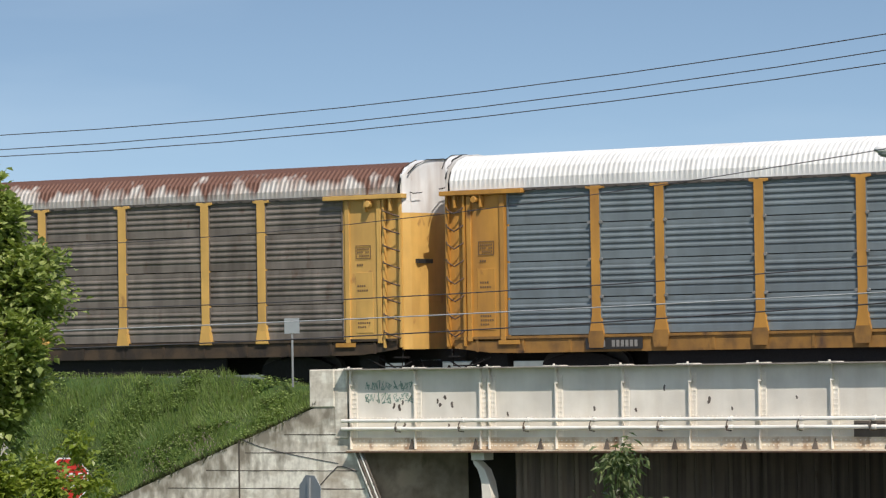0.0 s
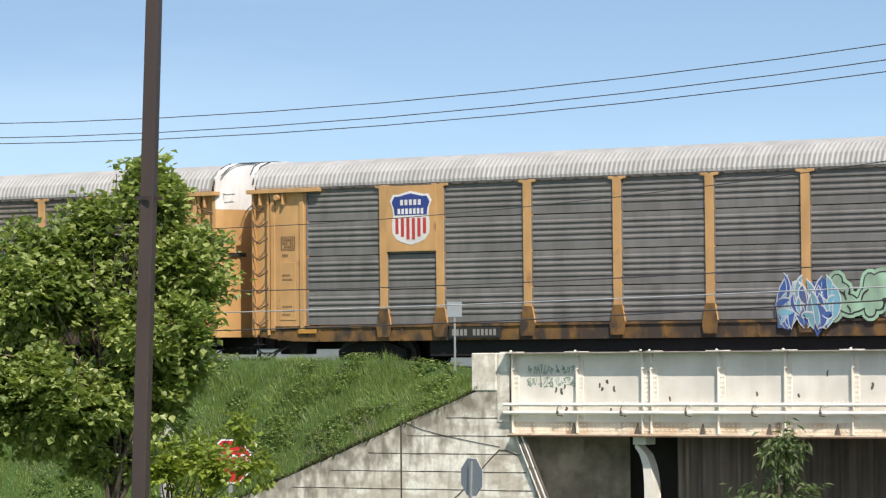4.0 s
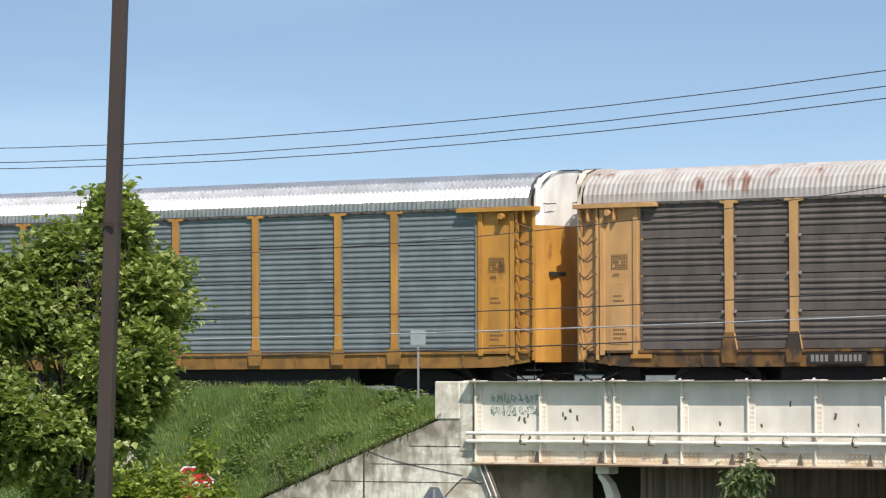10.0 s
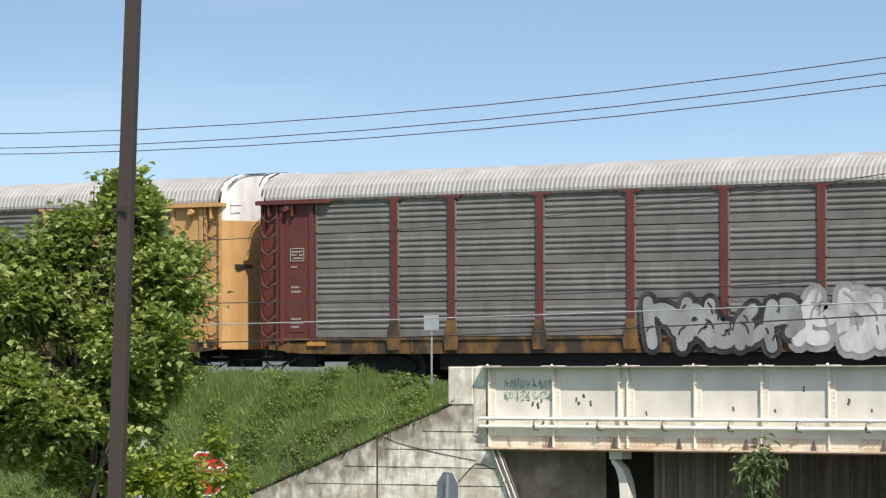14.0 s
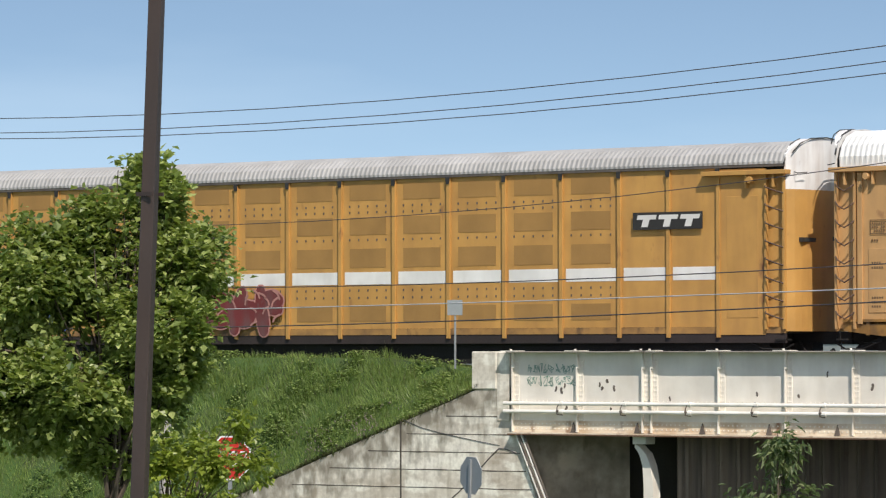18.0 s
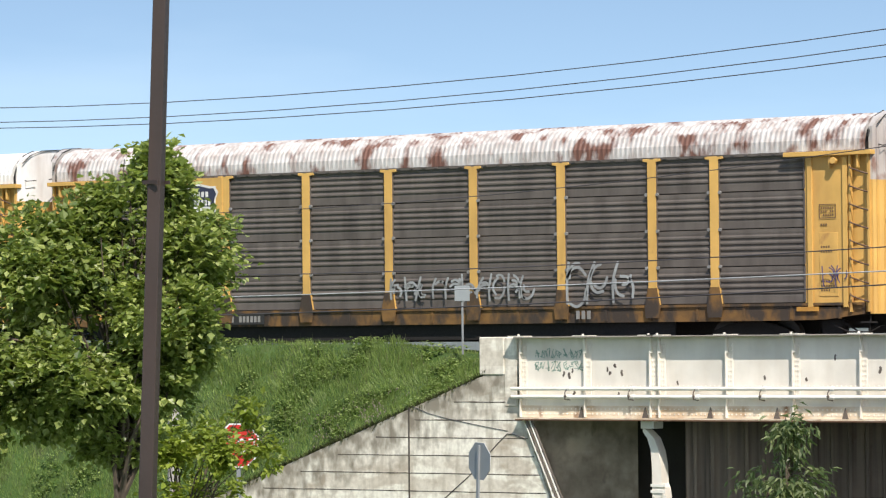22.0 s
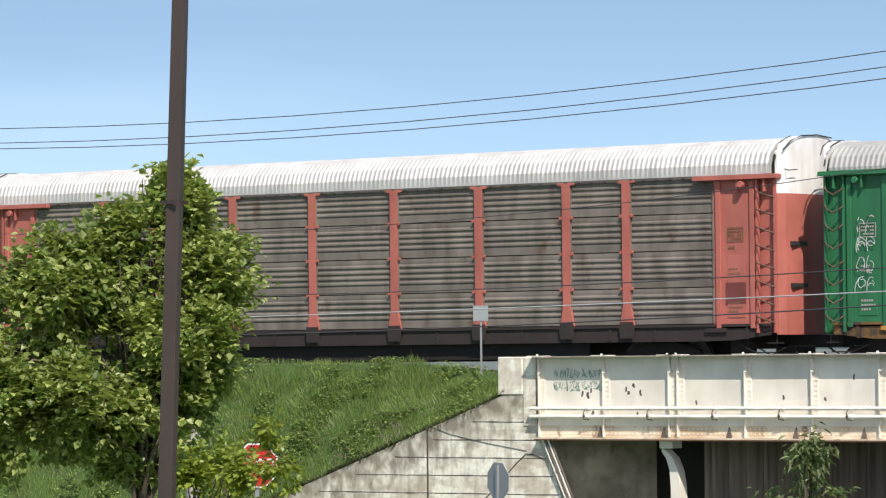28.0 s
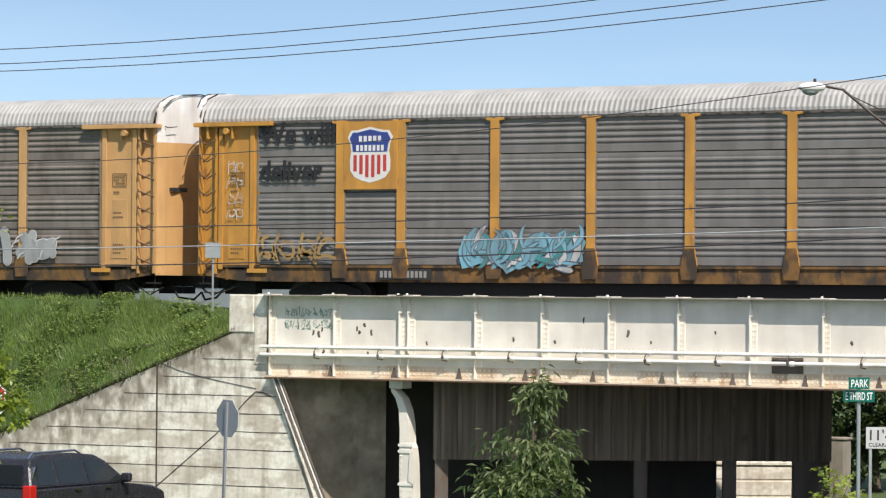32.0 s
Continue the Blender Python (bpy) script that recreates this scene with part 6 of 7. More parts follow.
# graffiti
T = TRAIN
graffiti(T[2], 0.6, 3.6, 0.9, 2.3, ("g_slate", "g_black", "g_grey"), "g_white", "g_black", seed=2, wild=True)
graffiti(T[2], 3.7, 12.8, 0.9, 2.4, ("g_black", "g_blue", "g_slate", "g_black", "g_grey", "g_navy", "g_black"), "g_white", "g_black", seed=3, wild=True, label="large blue and white wild-style graffiti")
graffiti(T[2], -11.9, -7.2, 0.9, 2.4, ("g_grey", "g_black", "g_pale", "g_black", "g_slate", "g_black"), "g_white", "g_black", seed=4, wild=True)
graffiti(T[2], -7.0, 0.4, 0.92, 2.5, ("g_pale", "g_black", "g_moss", "g_black", "g_dull", "g_black"), "g_white", "g_black", seed=5, wild=True)
tag(T[2], 11.85, 1.5, 1.0, 1.1, "g_black", 103, 0.05)
tag(T[3], -6.8, 0.95, 2.3, 1.0, "g_grey", 6, 0.05)
graffiti(T[4], 6.9, 11.5, 1.1, 2.35, "g_red", "g_wine", "g_red", seed=7, label="red graffiti with rounded letters")
graffiti(T[4], 5.1, 6.9, 1.3, 2.35, "g_mint", "g_black", "g_mint", seed=8)
graffiti(T[4], 3.4, 5.1, 0.95, 2.4, ("g_blue", "g_sky"), "g_white", "g_blue", seed=9, wild=True)
graffiti(T[6], -4.0, -0.6, 0.95, 2.15, "g_brownish", "g_white", None, "GASP", 10, label="silver-outlined block letters")
graffiti(T[6], 0.1, 5.0, 0.9, 2.2, ("g_grey", "g_slate", "g_grey"), "g_black", "g_slate", seed=11, label="large silver block-letter graffiti")
graffiti(T[6], 5.2, 10.2, 0.8, 1.95, "g_grey", "g_black", None, "LUTH", 12, label="silver block letters")
graffiti(T[7], -1.7, 6.7, 1.0, 1.95, ("g_white", "g_grey", "g_white"), "g_black", "g_grey", seed=13, wild=True, label="white wild-style graffiti with black outlines")
graffiti(T[7], -6.2, -3.5, 1.1, 1.9, ("g_white", "g_grey"), "g_slate", None, seed=14)
graffiti(T[8], -3.3, 0.3, 0.8, 2.2, "g_dull", "g_mint", None, seed=15, label="mint bubble-letter graffiti")
graffiti(T[8], 3.1, 6.5, 0.85, 2.0, "g_lilac", "g_black", None, seed=16, label="lilac bubble-letter graffiti")
graffiti(T[11], -4.6, -0.1, 0.8, 2.15, ("g_pink", "g_grey", "g_sky"), "g_white", None, seed=17)
tag(T[11], 2.6, 0.85, 4.0, 1.15, "g_grey", 18, 0.035)
tag(T[11], -11.3, 0.85, 3.6, 1.2, "g_white", 19, 0.026)
tag(T[11], -7.6, 1.3, 0.9, 0.5, "g_white", 119, 0.05)
graffiti(T[12], -1.5, 6.0, 1.1, 2.25, ("g_teal", "g_sky", "g_teal", "g_blue"), "g_black", "g_brownish", seed=20, wild=True, label="teal and blue wild-style graffiti")
graffiti(T[12], 6.4, 11.2, 0.95, 2.05, ("g_navy", "g_black", "g_navy"), "g_white", "g_navy", seed=21, wild=True, label="navy graffiti with thin white outlines")
graffiti(T[12], -8.9, -2.4, 1.0, 2.0, ("g_brownish", "g_wine", "g_brownish", "g_dull", "g_purple"), "g_brownish", "g_brownish", seed=22, wild=True, label="washed-out dark graffiti")
tag(T[12], -8.4, 1.75, 4.6, 0.42, "g_purple", 122, 0.07)
graffiti(T[13], -0.9, 3.6, 0.9, 2.1, "g_grey", "g_black", "g_black", seed=23, label="silver graffiti with black outlines")
graffiti(T[13], 3.7, 7.8, 0.9, 2.3, "g_white", "g_grey", "g_grey", seed=24)
tag(T[14], -11.1, 1.4, 2.3, 0.5, "g_grey", 25)
tag(T[13], 12.0, 2.3, 0.5, 0.5, "g_white", 26)
tag(T[12], -12.6, 2.1, 0.7, 0.4, "g_white", 27)
tag(T[20], -1.4, 1.4, 4.8, 0.75, "g_grey", 28, 0.045)
tag(T[20], 4.3, 1.2, 2.2, 1.3, "g_grey", 29, 0.03)
graffiti(T[21], 5.1, 8.1, 0.9, 2.05, ("g_dred", "g_red"), "g_oxide", "g_dred", seed=31, wild=True, label="washed-out solid red graffiti")
tag(T[22], -4.7, 1.2, 5.2, 1.2, "g_slate", 31, 0.035)
for k in range(4):
    tag(T[24], -12.6, 1.95 + 0.5 * k, 0.55, 0.46, "g_white", 131 + k, 0.035)
tag(T[24], -0.8, 1.6, 1.6, 0.5, "g_grey", 32)
graffiti(T[26], -11.8, -7.2, 0.6, 2.0, ("g_red", "g_dred", "g_black"), "g_white", None, seed=33, label="red bubble-letter graffiti with white outline")
graffiti(T[26], -6.7, -4.3, 1.05, 2.1, "g_slate", "g_white", None, seed=34)
graffiti(T[26], -3.6, 0.5, 0.65, 1.85, ("g_wine", "g_wine", "g_green"), "g_white", "g_black", seed=35, label="maroon and green graffiti outlined in white")
graffiti(T[26], 1.7, 5.2, 1.12, 2.02, "g_white", "g_red", "g_red", "SKIP", 36, label="white block letters with a red rim")
graffiti(T[26], 5.7, 9.0, 0.8, 2.1, "g_orange", "g_white", "g_orange", seed=37, label="orange graffiti")
graffiti(T[26], 9.15, 11.5, 0.65, 2.15, "g_grey", "g_black", "g_black", seed=38)
tag(T[27], 8.9, 1.3, 2.3, 0.45, "g_black", 39)
tag(T[27], 12.0, 1.8, 0.6, 0.6, "g_black", 40)
graffiti(T[28], -5.2, -1.7, 1.12, 2.25, ("g_sky", "g_teal", "g_sky", "g_white"), "g_slate", "g_sky", seed=41, wild=True, label="turquoise wild-style graffiti")
tag(T[28], -11.6, 1.25, 2.5, 0.9, "g_ochre", 42, 0.05)
for k in range(4):
    tag(T[28], -12.55, 2.4 + 0.42 * k, 0.5, 0.36, "g_white", 43 + 20 * k)
graffiti(T[29], 8.4, 10.1, 1.3, 2.2, "g_grey", "g_white", None, seed=44)
graffiti(T[17], 2.3, 5.0, 0.95, 2.25, "g_wine", "g_pink", None, seed=45, label="dark red graffiti with white outline")
graffiti(T[17], -4.9, -2.65, 1.0, 2.55, "g_navy", "g_blue", None, seed=46, wild=True, label="blue scribbled graffiti")
tag(T[17], -10.3, 1.6, 1.4, 0.33, "g_black", 71)
tag(T[17], -8.5, 1.65, 1.2, 0.33, "g_black", 72)
tag(T[17], -18.3, 1.5, 1.2, 0.4, "g_lilac", 73)
for k, (letter, x) in enumerate((("G", -14.05), ("U", -12.2), ("S", -10.4))):
    graffiti(T[23], x, x + 1.4, 0.88, 2.2, "g_black", "g_grey", None, letter, 47 + k, label="large black letter with grey outline")
tag(T[23], -15.9, 1.5, 1.5, 0.4, "g_dred", 74)
tag(T[20], 12.1, 1.6, 0.8, 0.6, "g_purple", 48)
tag(T[21], 11.95, 1.35, 1.0, 0.55, "g_black", 49, 0.045)
tag(T[21], 12.0, 1.85, 0.9, 0.5, "g_black", 149, 0.045)
tag(T[22], -12.5, 2.9, 0.45, 0.36, "g_white", 75)
tag(T[22], -12.45, 3.3, 0.4, 0.36, "g_white", 76)
for k in range(3):
    tag(T[2], -12.55, 2.3 + 0.42 * k, 0.5, 0.36, "g_black", 50 + 20 * k)
ring = plate_on(11, -12.55, -12.05, 3.95, 4.5, "paint_tan", -1.56, "small round blue emblem on the end plate")
ring_slab(ring, -12.3, 4.22, 0.0, 0.25, "shield_blue", -1.566)
ring_slab(ring, -12.3, 4.22, 0.14, 0.18, "ink_white", -1.57)
tag(T[11], -12.6, 2.5, 0.6, 0.4, "g_black", 61)
tag(T[11], -12.55, 2.95, 0.5, 0.4, "g_black", 65)
tag(T[13], 12.0, 1.5, 0.6, 0.35, "g_white", 62)
tag(T[13], 12.05, 3.0, 0.45, 0.3, "g_white", 63)
tag(T[12], -12.5, 2.3, 0.5, 0.55, "g_mint", 64)
# ---- street furniture, trees and distance ----
def light_pole():
    pole = thing("light_pole", (-25.95, 30.75, 1.3), "leaning dark brown square steel light pole", "light pole")
    bm = bmesh.new()
    lean, w = 0.045, 0.1
    rings = []
    for z in (0.0, 12.0):
        r = w * (1.12 if z == 0 else 0.92)
        rings.append([bm.verts.new((lean * z + r * math.cos(a), r * math.sin(a), z)) for a in [math.pi / 4 + 0.35 + k * math.pi / 2 for k in range(4)]])
    for k in range(4):
        j = (k + 1) % 4
        bm.faces.new((rings[0][k], rings[0][j], rings[1][j], rings[1][k]))
    bm.faces.new(rings[1])
    part("shaft", bm, m("bronze"), pole, bevel=0.008)
    bm = bmesh.new()
    box(bm, -0.2, 0.2, -0.2, 0.2, 0.0, 0.06)
    part("base_plate", bm, m("bronze"), pole)
    x = lean * 6.1
    for d in (-1, 1):
        bm = bmesh.new()
        box(bm, x - 0.1, x + 0.1, d * 0.098 - 0.01, d * 0.098 + 0.01, 6.07, 6.11)
        part("band", bm, m("bronze"), pole)


light_pole()


def leaves(rng, lobes, count, size, narrow, droop, gap):
    """Folded leaves scattered through lobes, in sprays, denser at the skin; lobes: centre, radii, share."""
    verts, faces = [], []
    share = sum(l[2] for l in lobes)
    spray = 9
    for centre, radii, part_of in lobes:
        for _ in range(int(count * part_of / share / spray)):
            d = Vector((rng.gauss(0, 1), rng.gauss(0, 1), rng.gauss(0, 1))).normalized()
            bumpy = 0.84 + 0.30 * noise.noise(Vector((d.x * 2.2, d.y * 2.2, d.z * 2.2)) + Vector(centre))
            heart = Vector(centre) + Vector((d.x * radii[0], d.y * radii[1], d.z * radii[2])) * (rng.random() ** 0.4) * bumpy
            if noise.noise(heart * gap) < 0.02 and rng.random() < 0.88:
                continue
            lead = (d + Vector((rng.uniform(-0.7, 0.7), rng.uniform(-0.7, 0.7), rng.uniform(-0.2, 0.7) - droop))).normalized()
            for k in range(spray):
                p = heart + lead * size * rng.uniform(-1.2, 0.8) + Vector((rng.gauss(0, 1), rng.gauss(0, 1), rng.gauss(0, 0.7))) * size * 0.5
                s = size * rng.uniform(0.6, 1.3)
                way = (lead * 0.7 + Vector((rng.uniform(-1, 1), rng.uniform(-1, 1), rng.uniform(-0.7, 0.5) - droop))).normalized()
                side = way.cross(Vector((rng.uniform(-0.6, 0.6), rng.uniform(-0.6, 0.6), 1))).normalized() * s * narrow
                up = side.cross(way).normalized() * s * 0.14
                b = len(verts)
                verts += [p, p + way * s * 0.42 + side + up, p + way * s, p + way * s * 0.42 - side + up, p + way * s * 0.45]
                faces += [(b, b + 4, b + 1), (b + 1, b + 4, b + 2), (b, b + 3, b + 4), (b + 3, b + 2, b + 4)]
    me = bpy.data.meshes.new("crown")
    me.from_pydata([tuple(v) for v in verts], [], faces)
    return me


def tree(name, base, lobes, count, size, narrow, droop, leaf, label, seed, trunk=0.09, fork=1.3, category="tree"):
    rng = random.Random(seed)
    ob = thing(name, base, label, category)
    bm = bmesh.new()
    b = Vector(base)
    lobes = [(tuple(Vector(c) - b), r, s) for c, r, s in lobes]
    top = max(l[0][2] + l[1][2] * 0.6 for l in lobes)
    main = Vector(lobes[0][0])
    pts = [Vector((0, 0, -0.2)), Vector((main.x * 0.1, main.y * 0.1, fork)), Vector((main.x * 0.6, main.y * 0.6, main.z * 0.7)), Vector((main.x, main.y, top))]
    tube(bm, pts, [trunk * 1.25, trunk, trunk * 0.6, trunk * 0.15], 8)
    part("trunk", bm, m("bark"), ob)
    for c, r, _ in lobes:
        for k in range(5):
            bm = bmesh.new()
            start = pts[1].lerp(pts[2], rng.uniform(0.3, 1.0))
            end = Vector(c) + Vector((rng.uniform(-0.6, 0.6) * r[0], rng.uniform(-0.6, 0.6) * r[1], rng.uniform(-0.3, 0.7) * r[2]))
            midp = start.lerp(end, 0.5) + Vector((rng.uniform(-0.15, 0.15), rng.uniform(-0.15, 0.15), 0.12))
            tube(bm, [start, midp, end], [trunk * 0.4, trunk * 0.25, trunk * 0.06], 5)
            part("limb", bm, m("bark"), ob)
    me = leaves(rng, lobes, count, size, narrow, droop, 1.5 if count > 20000 or size > 0.12 else 2.6)
    put("crown", me, m(leaf), ob)
    return ob


def lobe(bearing, far, z, rx, rz, share):
    """A clump of the crown at a bearing to the left of the tracks' normal and a distance."""
    a = radians(bearing)
    return (-far * math.sin(a), far * math.cos(a), z), (rx, rx, rz), share


tree("tree", (-32.6, 37.9, 1.05), [lobe(39.85, 50.2, 7.6, 0.58, 0.9, 0.5), lobe(40.4, 50.1, 7.35, 0.62, 0.7, 0.42), lobe(39.35, 50.3, 6.85, 0.84, 0.72, 0.8), lobe(40.7, 50.0, 6.9, 0.85, 0.85, 0.75), lobe(41.6, 49.7, 6.6, 0.95, 0.98, 0.85), lobe(39.85, 49.7, 6.05, 0.92, 0.66, 0.7),
                                  lobe(41.2, 49.3, 5.2, 1.1, 0.85, 0.85), lobe(40.15, 49.8, 5.25, 0.85, 0.6, 0.5), lobe(39.65, 50.0, 5.6, 0.68, 0.5, 0.4), lobe(39.95, 50.1, 4.95, 0.65, 0.45, 0.3), lobe(42.8, 49.3, 5.3, 1.2, 1.2, 0.95), lobe(40.5, 50.2, 4.45, 0.65, 0.4, 0.22)], 100000, 0.108, 0.42, 0.15, "leaf", "broad-leaved street tree in full green leaf", 5)
tree("shrub", (-34.9, 42.6, 1.0), [lobe(39.7, 55.0, 4.2, 0.5, 0.5, 0.8), lobe(39.05, 55.2, 4.35, 0.42, 0.5, 0.5), lobe(38.35, 55.4, 4.2, 0.4, 0.45, 0.55), lobe(39.3, 55.0, 3.5, 0.75, 0.5, 0.9), lobe(38.5, 55.3, 4.75, 0.22, 0.3, 0.14), lobe(38.95, 54.0, 4.2, 0.24, 0.36, 0.4)], 6000, 0.115, 0.36, 0.1, "leaf_yellow", "young yellow-green tree in front of the wall", 6, 0.04, 1.2)
tree("sapling", (-34.55, 58.6, 0.9), [((-34.55, 58.6, 3.05), (0.85, 0.85, 0.6), 1.0), ((-34.75, 58.45, 2.3), (0.95, 0.95, 0.6), 0.9), ((-34.3, 58.7, 2.2), (0.8, 0.8, 0.7), 0.7), ((-34.52, 58.6, 3.95), (0.32, 0.32, 0.6), 0.3)], 4600, 0.19, 0.17, 0.55, "leaf_cool", "small street tree with drooping narrow leaves", 7, 0.05, 0.8)
tree("tree", (-49.0, 103.0, 0.3), [((-49.8, 102.5, 2.2), (2.4, 1.6, 2.2), 1.0), ((-48.0, 103.5, 3.4), (2.6, 1.8, 2.6), 1.0), ((-45.5, 104.5, 2.0), (2.6, 1.8, 2.4), 1.0)], 11000, 0.26, 0.4, 0.2, "leaf_shaded", "leafy tree growing beyond the underpass", 8, 0.16, 1.0)
tree("shrub", (-35.35, 72.3, 0.05), [((-35.35, 72.3, 1.6), (0.7, 0.7, 0.85), 1.0), ((-34.9, 72.5, 1.0), (0.7, 0.7, 0.7), 0.8)], 1700, 0.12, 0.4, 0.2, "leaf_yellow", "yellow-green shrub beside the underpass", 9, 0.03, 0.5)
bm = bmesh.new()
box(bm, -0.6, 0.6, -0.25, 0.25, 0, 1.78)
box(bm, -0.64, 0.64, -0.28, 0.28, 1.782, 1.86)
tagged(put("gate_pillar", mesh_of("gate_pillar", bm, 0.02), m("concrete_cap"), None, (-48.1, 98.0, 0.0)), "weathered tan masonry pillar beyond the underpass", "pillar")


def octagon(r):
    return [(r * math.cos(math.pi / 8 + k * math.pi / 4), r * math.sin(math.pi / 8 + k * math.pi / 4)) for k in range(8)]


def stop_sign(x, y, z, base, turn, front):
    s = thing("stop_sign", (x, y, base), "red octagonal stop sign on a steel post among leaves" if front else "grey back of an octagonal sign on a leaning steel post", "road sign", turn=turn)
    r = 0.375
    bm = bmesh.new()
    prism(bm, [(a, b + z - base) for a, b in octagon(r)], -0.004, 0.0)
    part("sign_face", bm, m("sign_white"), s)
    bm = bmesh.new()
    prism(bm, [(a, b + z - base) for a, b in octagon(r * 0.93)], -0.007, -0.0045)
    part("sign_field", bm, m("sign_red"), s)
    bm = bmesh.new()
    prism(bm, [(a, b + z - base) for a, b in octagon(r)], 0.0005, 0.008)
    part("sign_back", bm, m("sign_back"), s)
    me = text_mesh("STOP", 0.36, 0.004)
    low, high = min(v.co.x for v in me.vertices), max(v.co.x for v in me.vertices)
    me.transform(Matrix.Diagonal((0.58 / (high - low), 1, 0.92, 1)))
    put("letters", me, m("sign_white"), s, (-0.29 - low * 0.58 / (high - low), -0.011, z - base - 0.12))
    bm = bmesh.new()
    box(bm, -0.03, 0.03, 0.009, 0.05, 0.0, z - base + 0.3)
    part("post", bm, m("grey_metal"), s)
    return s


stop_sign(-37.59, 46.96, 4.09, 1.0, 20, True)
rear = stop_sign(-41.48, 58.96, 3.43, 1.0, 160, False)
rear.rotation_euler = (0, radians(-2.5), radians(160))


def street_sign():
    s = thing("street_sign", (-28.78, 59.81, 0.95), "green street name blades on a steel post", "street sign", turn=31)
    bm = bmesh.new()
    rod(bm, (0, 0, 0), (0.0, 0, 3.34), 0.035, 8)
    part("post", bm, m("sign_back"), s)
    for z, w, txt, yaw in ((3.36, 0.21, "PARK", 30), (3.14, 0.27, "E THIRD ST", -14)):
        bm = bmesh.new()
        box(bm, -w, w, -0.012, 0.012, -0.1, 0.1)
        b = part("blade", bm, m("sign_green"), s)
        b.location, b.rotation_euler = (0, -0.05, z), (0, 0, radians(yaw))
        me = text_mesh(txt, 0.19, 0.002)
        wide = max(v.co.x for v in me.vertices)
        me.transform(Matrix.Diagonal((w * 1.75 / wide, 1, 1, 1)))
        wide = w * 1.75
        o = put("letters", me, m("sign_white"), b, (-wide * 0.5, -0.0155, -0.065))
    c = thing("clearance_sign", (-28.36, 60.01, 0.95), "white bridge clearance sign reading eleven feet nine", "road sign", turn=31)
    bm = bmesh.new()
    box(bm, -0.34, 0.28, -0.012, 0.0, 2.24, 2.61)
    plate = part("sign_face", bm, m("sign_dull"), c, bevel=0.004)
    me = text_mesh("11'-9\"", 0.25, 0.003)
    wide = max(v.co.x for v in me.vertices)
    put("letters", me, m("black"), plate, (-wide / 2 - 0.03, -0.016, 2.39))
    me = text_mesh("CLEARANCE", 0.095, 0.001)
    wide = max(v.co.x for v in me.vertices)
    put("letters", me, m("black"), plate, (-wide / 2 - 0.03, -0.016, 2.275))
    for x in (-0.26, 0.2):
        bm = bmesh.new()
        box(bm, x - 0.025, x + 0.025, 0.001, 0.05, 0.0, 2.5)
        part("post", bm, m("grey_metal" if x < 0 else "bronze"), c)


street_sign()


def street_lamp():
    s = thing("street_lamp", (-29.85, 66.1, 0.9), "pale street lamp on a long arm from a grey pole", "street lamp")
    bm = bmesh.new()
    tube(bm, [(0, 0, -0.5), (0, 0, 7.4), (-0.02, 0, 7.5)], [0.13, 0.1, 0.09], 10)
    part("pole", bm, m("grey_metal"), s)
    bm = bmesh.new()
    tube(bm, [(0.0, 0, 7.3), (-0.7, -0.42, 7.75), (-1.35, -0.85, 8.35), (-1.8, -1.1, 8.78), (-2.1, -1.28, 8.84)], 0.03, 6)
    part("arm", bm, m("bronze"), s)
    bm = bmesh.new()
    tube(bm, [(0.0, 0, 7.9), (-0.9, -0.55, 8.25), (-1.7, -1.05, 8.68)], 0.012, 5)
    part("stay", bm, m("bronze"), s)
    bm = bmesh.new()
    bmesh.ops.create_uvsphere(bm, u_segments=14, v_segments=8, radius=1)
    bmesh.ops.scale(bm, vec=(0.27, 0.15, 0.10), verts=bm.verts[:])
    head = part("lamp_head", bm, m("sign_white"), s)
    head.location, head.rotation_euler = (-2.3, -1.38, 8.82), (0, 0, radians(31))
    bm = bmesh.new()
    bmesh.ops.create_uvsphere(bm, u_segments=12, v_segments=6, radius=1)
    bmesh.ops.scale(bm, vec=(0.17, 0.12, 0.11), verts=bm.verts[:])
    part("lens", bm, m("sign_back"), head).location = (-0.03, 0, -0.05)
    bm = bmesh.new()
    rod(bm, (0.05, 0, 0.09), (0.05, 0, 0.16), 0.03, 8)
    part("photocell", bm, m("bronze"), head)


street_lamp()
post = thing("wooden_post", (-40.95, 49.43, 1.0), "weathered grey utility post behind the tree", "post")
bm = bmesh.new()
rod(bm, (0, 0, 0), (0.02, 0, 5.6), 0.10, 10)
part("shaft", bm, m("post_wood"), post)
sgn = thing("track_sign", (-58.27, 82.25, 5.3), "small grey square sign on a thin post beside the track", "sign", turn=28)
bm = bmesh.new()
rod(bm, (0, 0, 0), (0, 0, 1.75), 0.03, 6)
part("post", bm, m("grey_metal"), sgn)
bm = bmesh.new()
box(bm, -0.2, 0.2, -0.045, -0.031, 1.4, 1.8)
part("plate", bm, m("sign_back"), sgn, bevel=0.004)


def wire(name, ends, sag, r, mat, label, n=24):
    """A hanging wire between two far poles."""
    a, b = Vector(ends[0]), Vector(ends[1])
    bm = bmesh.new()
    tube(bm, [a.lerp(b, i / n) - Vector((0, 0, 4 * sag * (i / n) * (1 - i / n))) for i in range(n + 1)], r, 5)
    ob = put(name, mesh_of(name, bm), m(mat))
    tagged(ob, label, "cable", "overhead wires")
    return ob


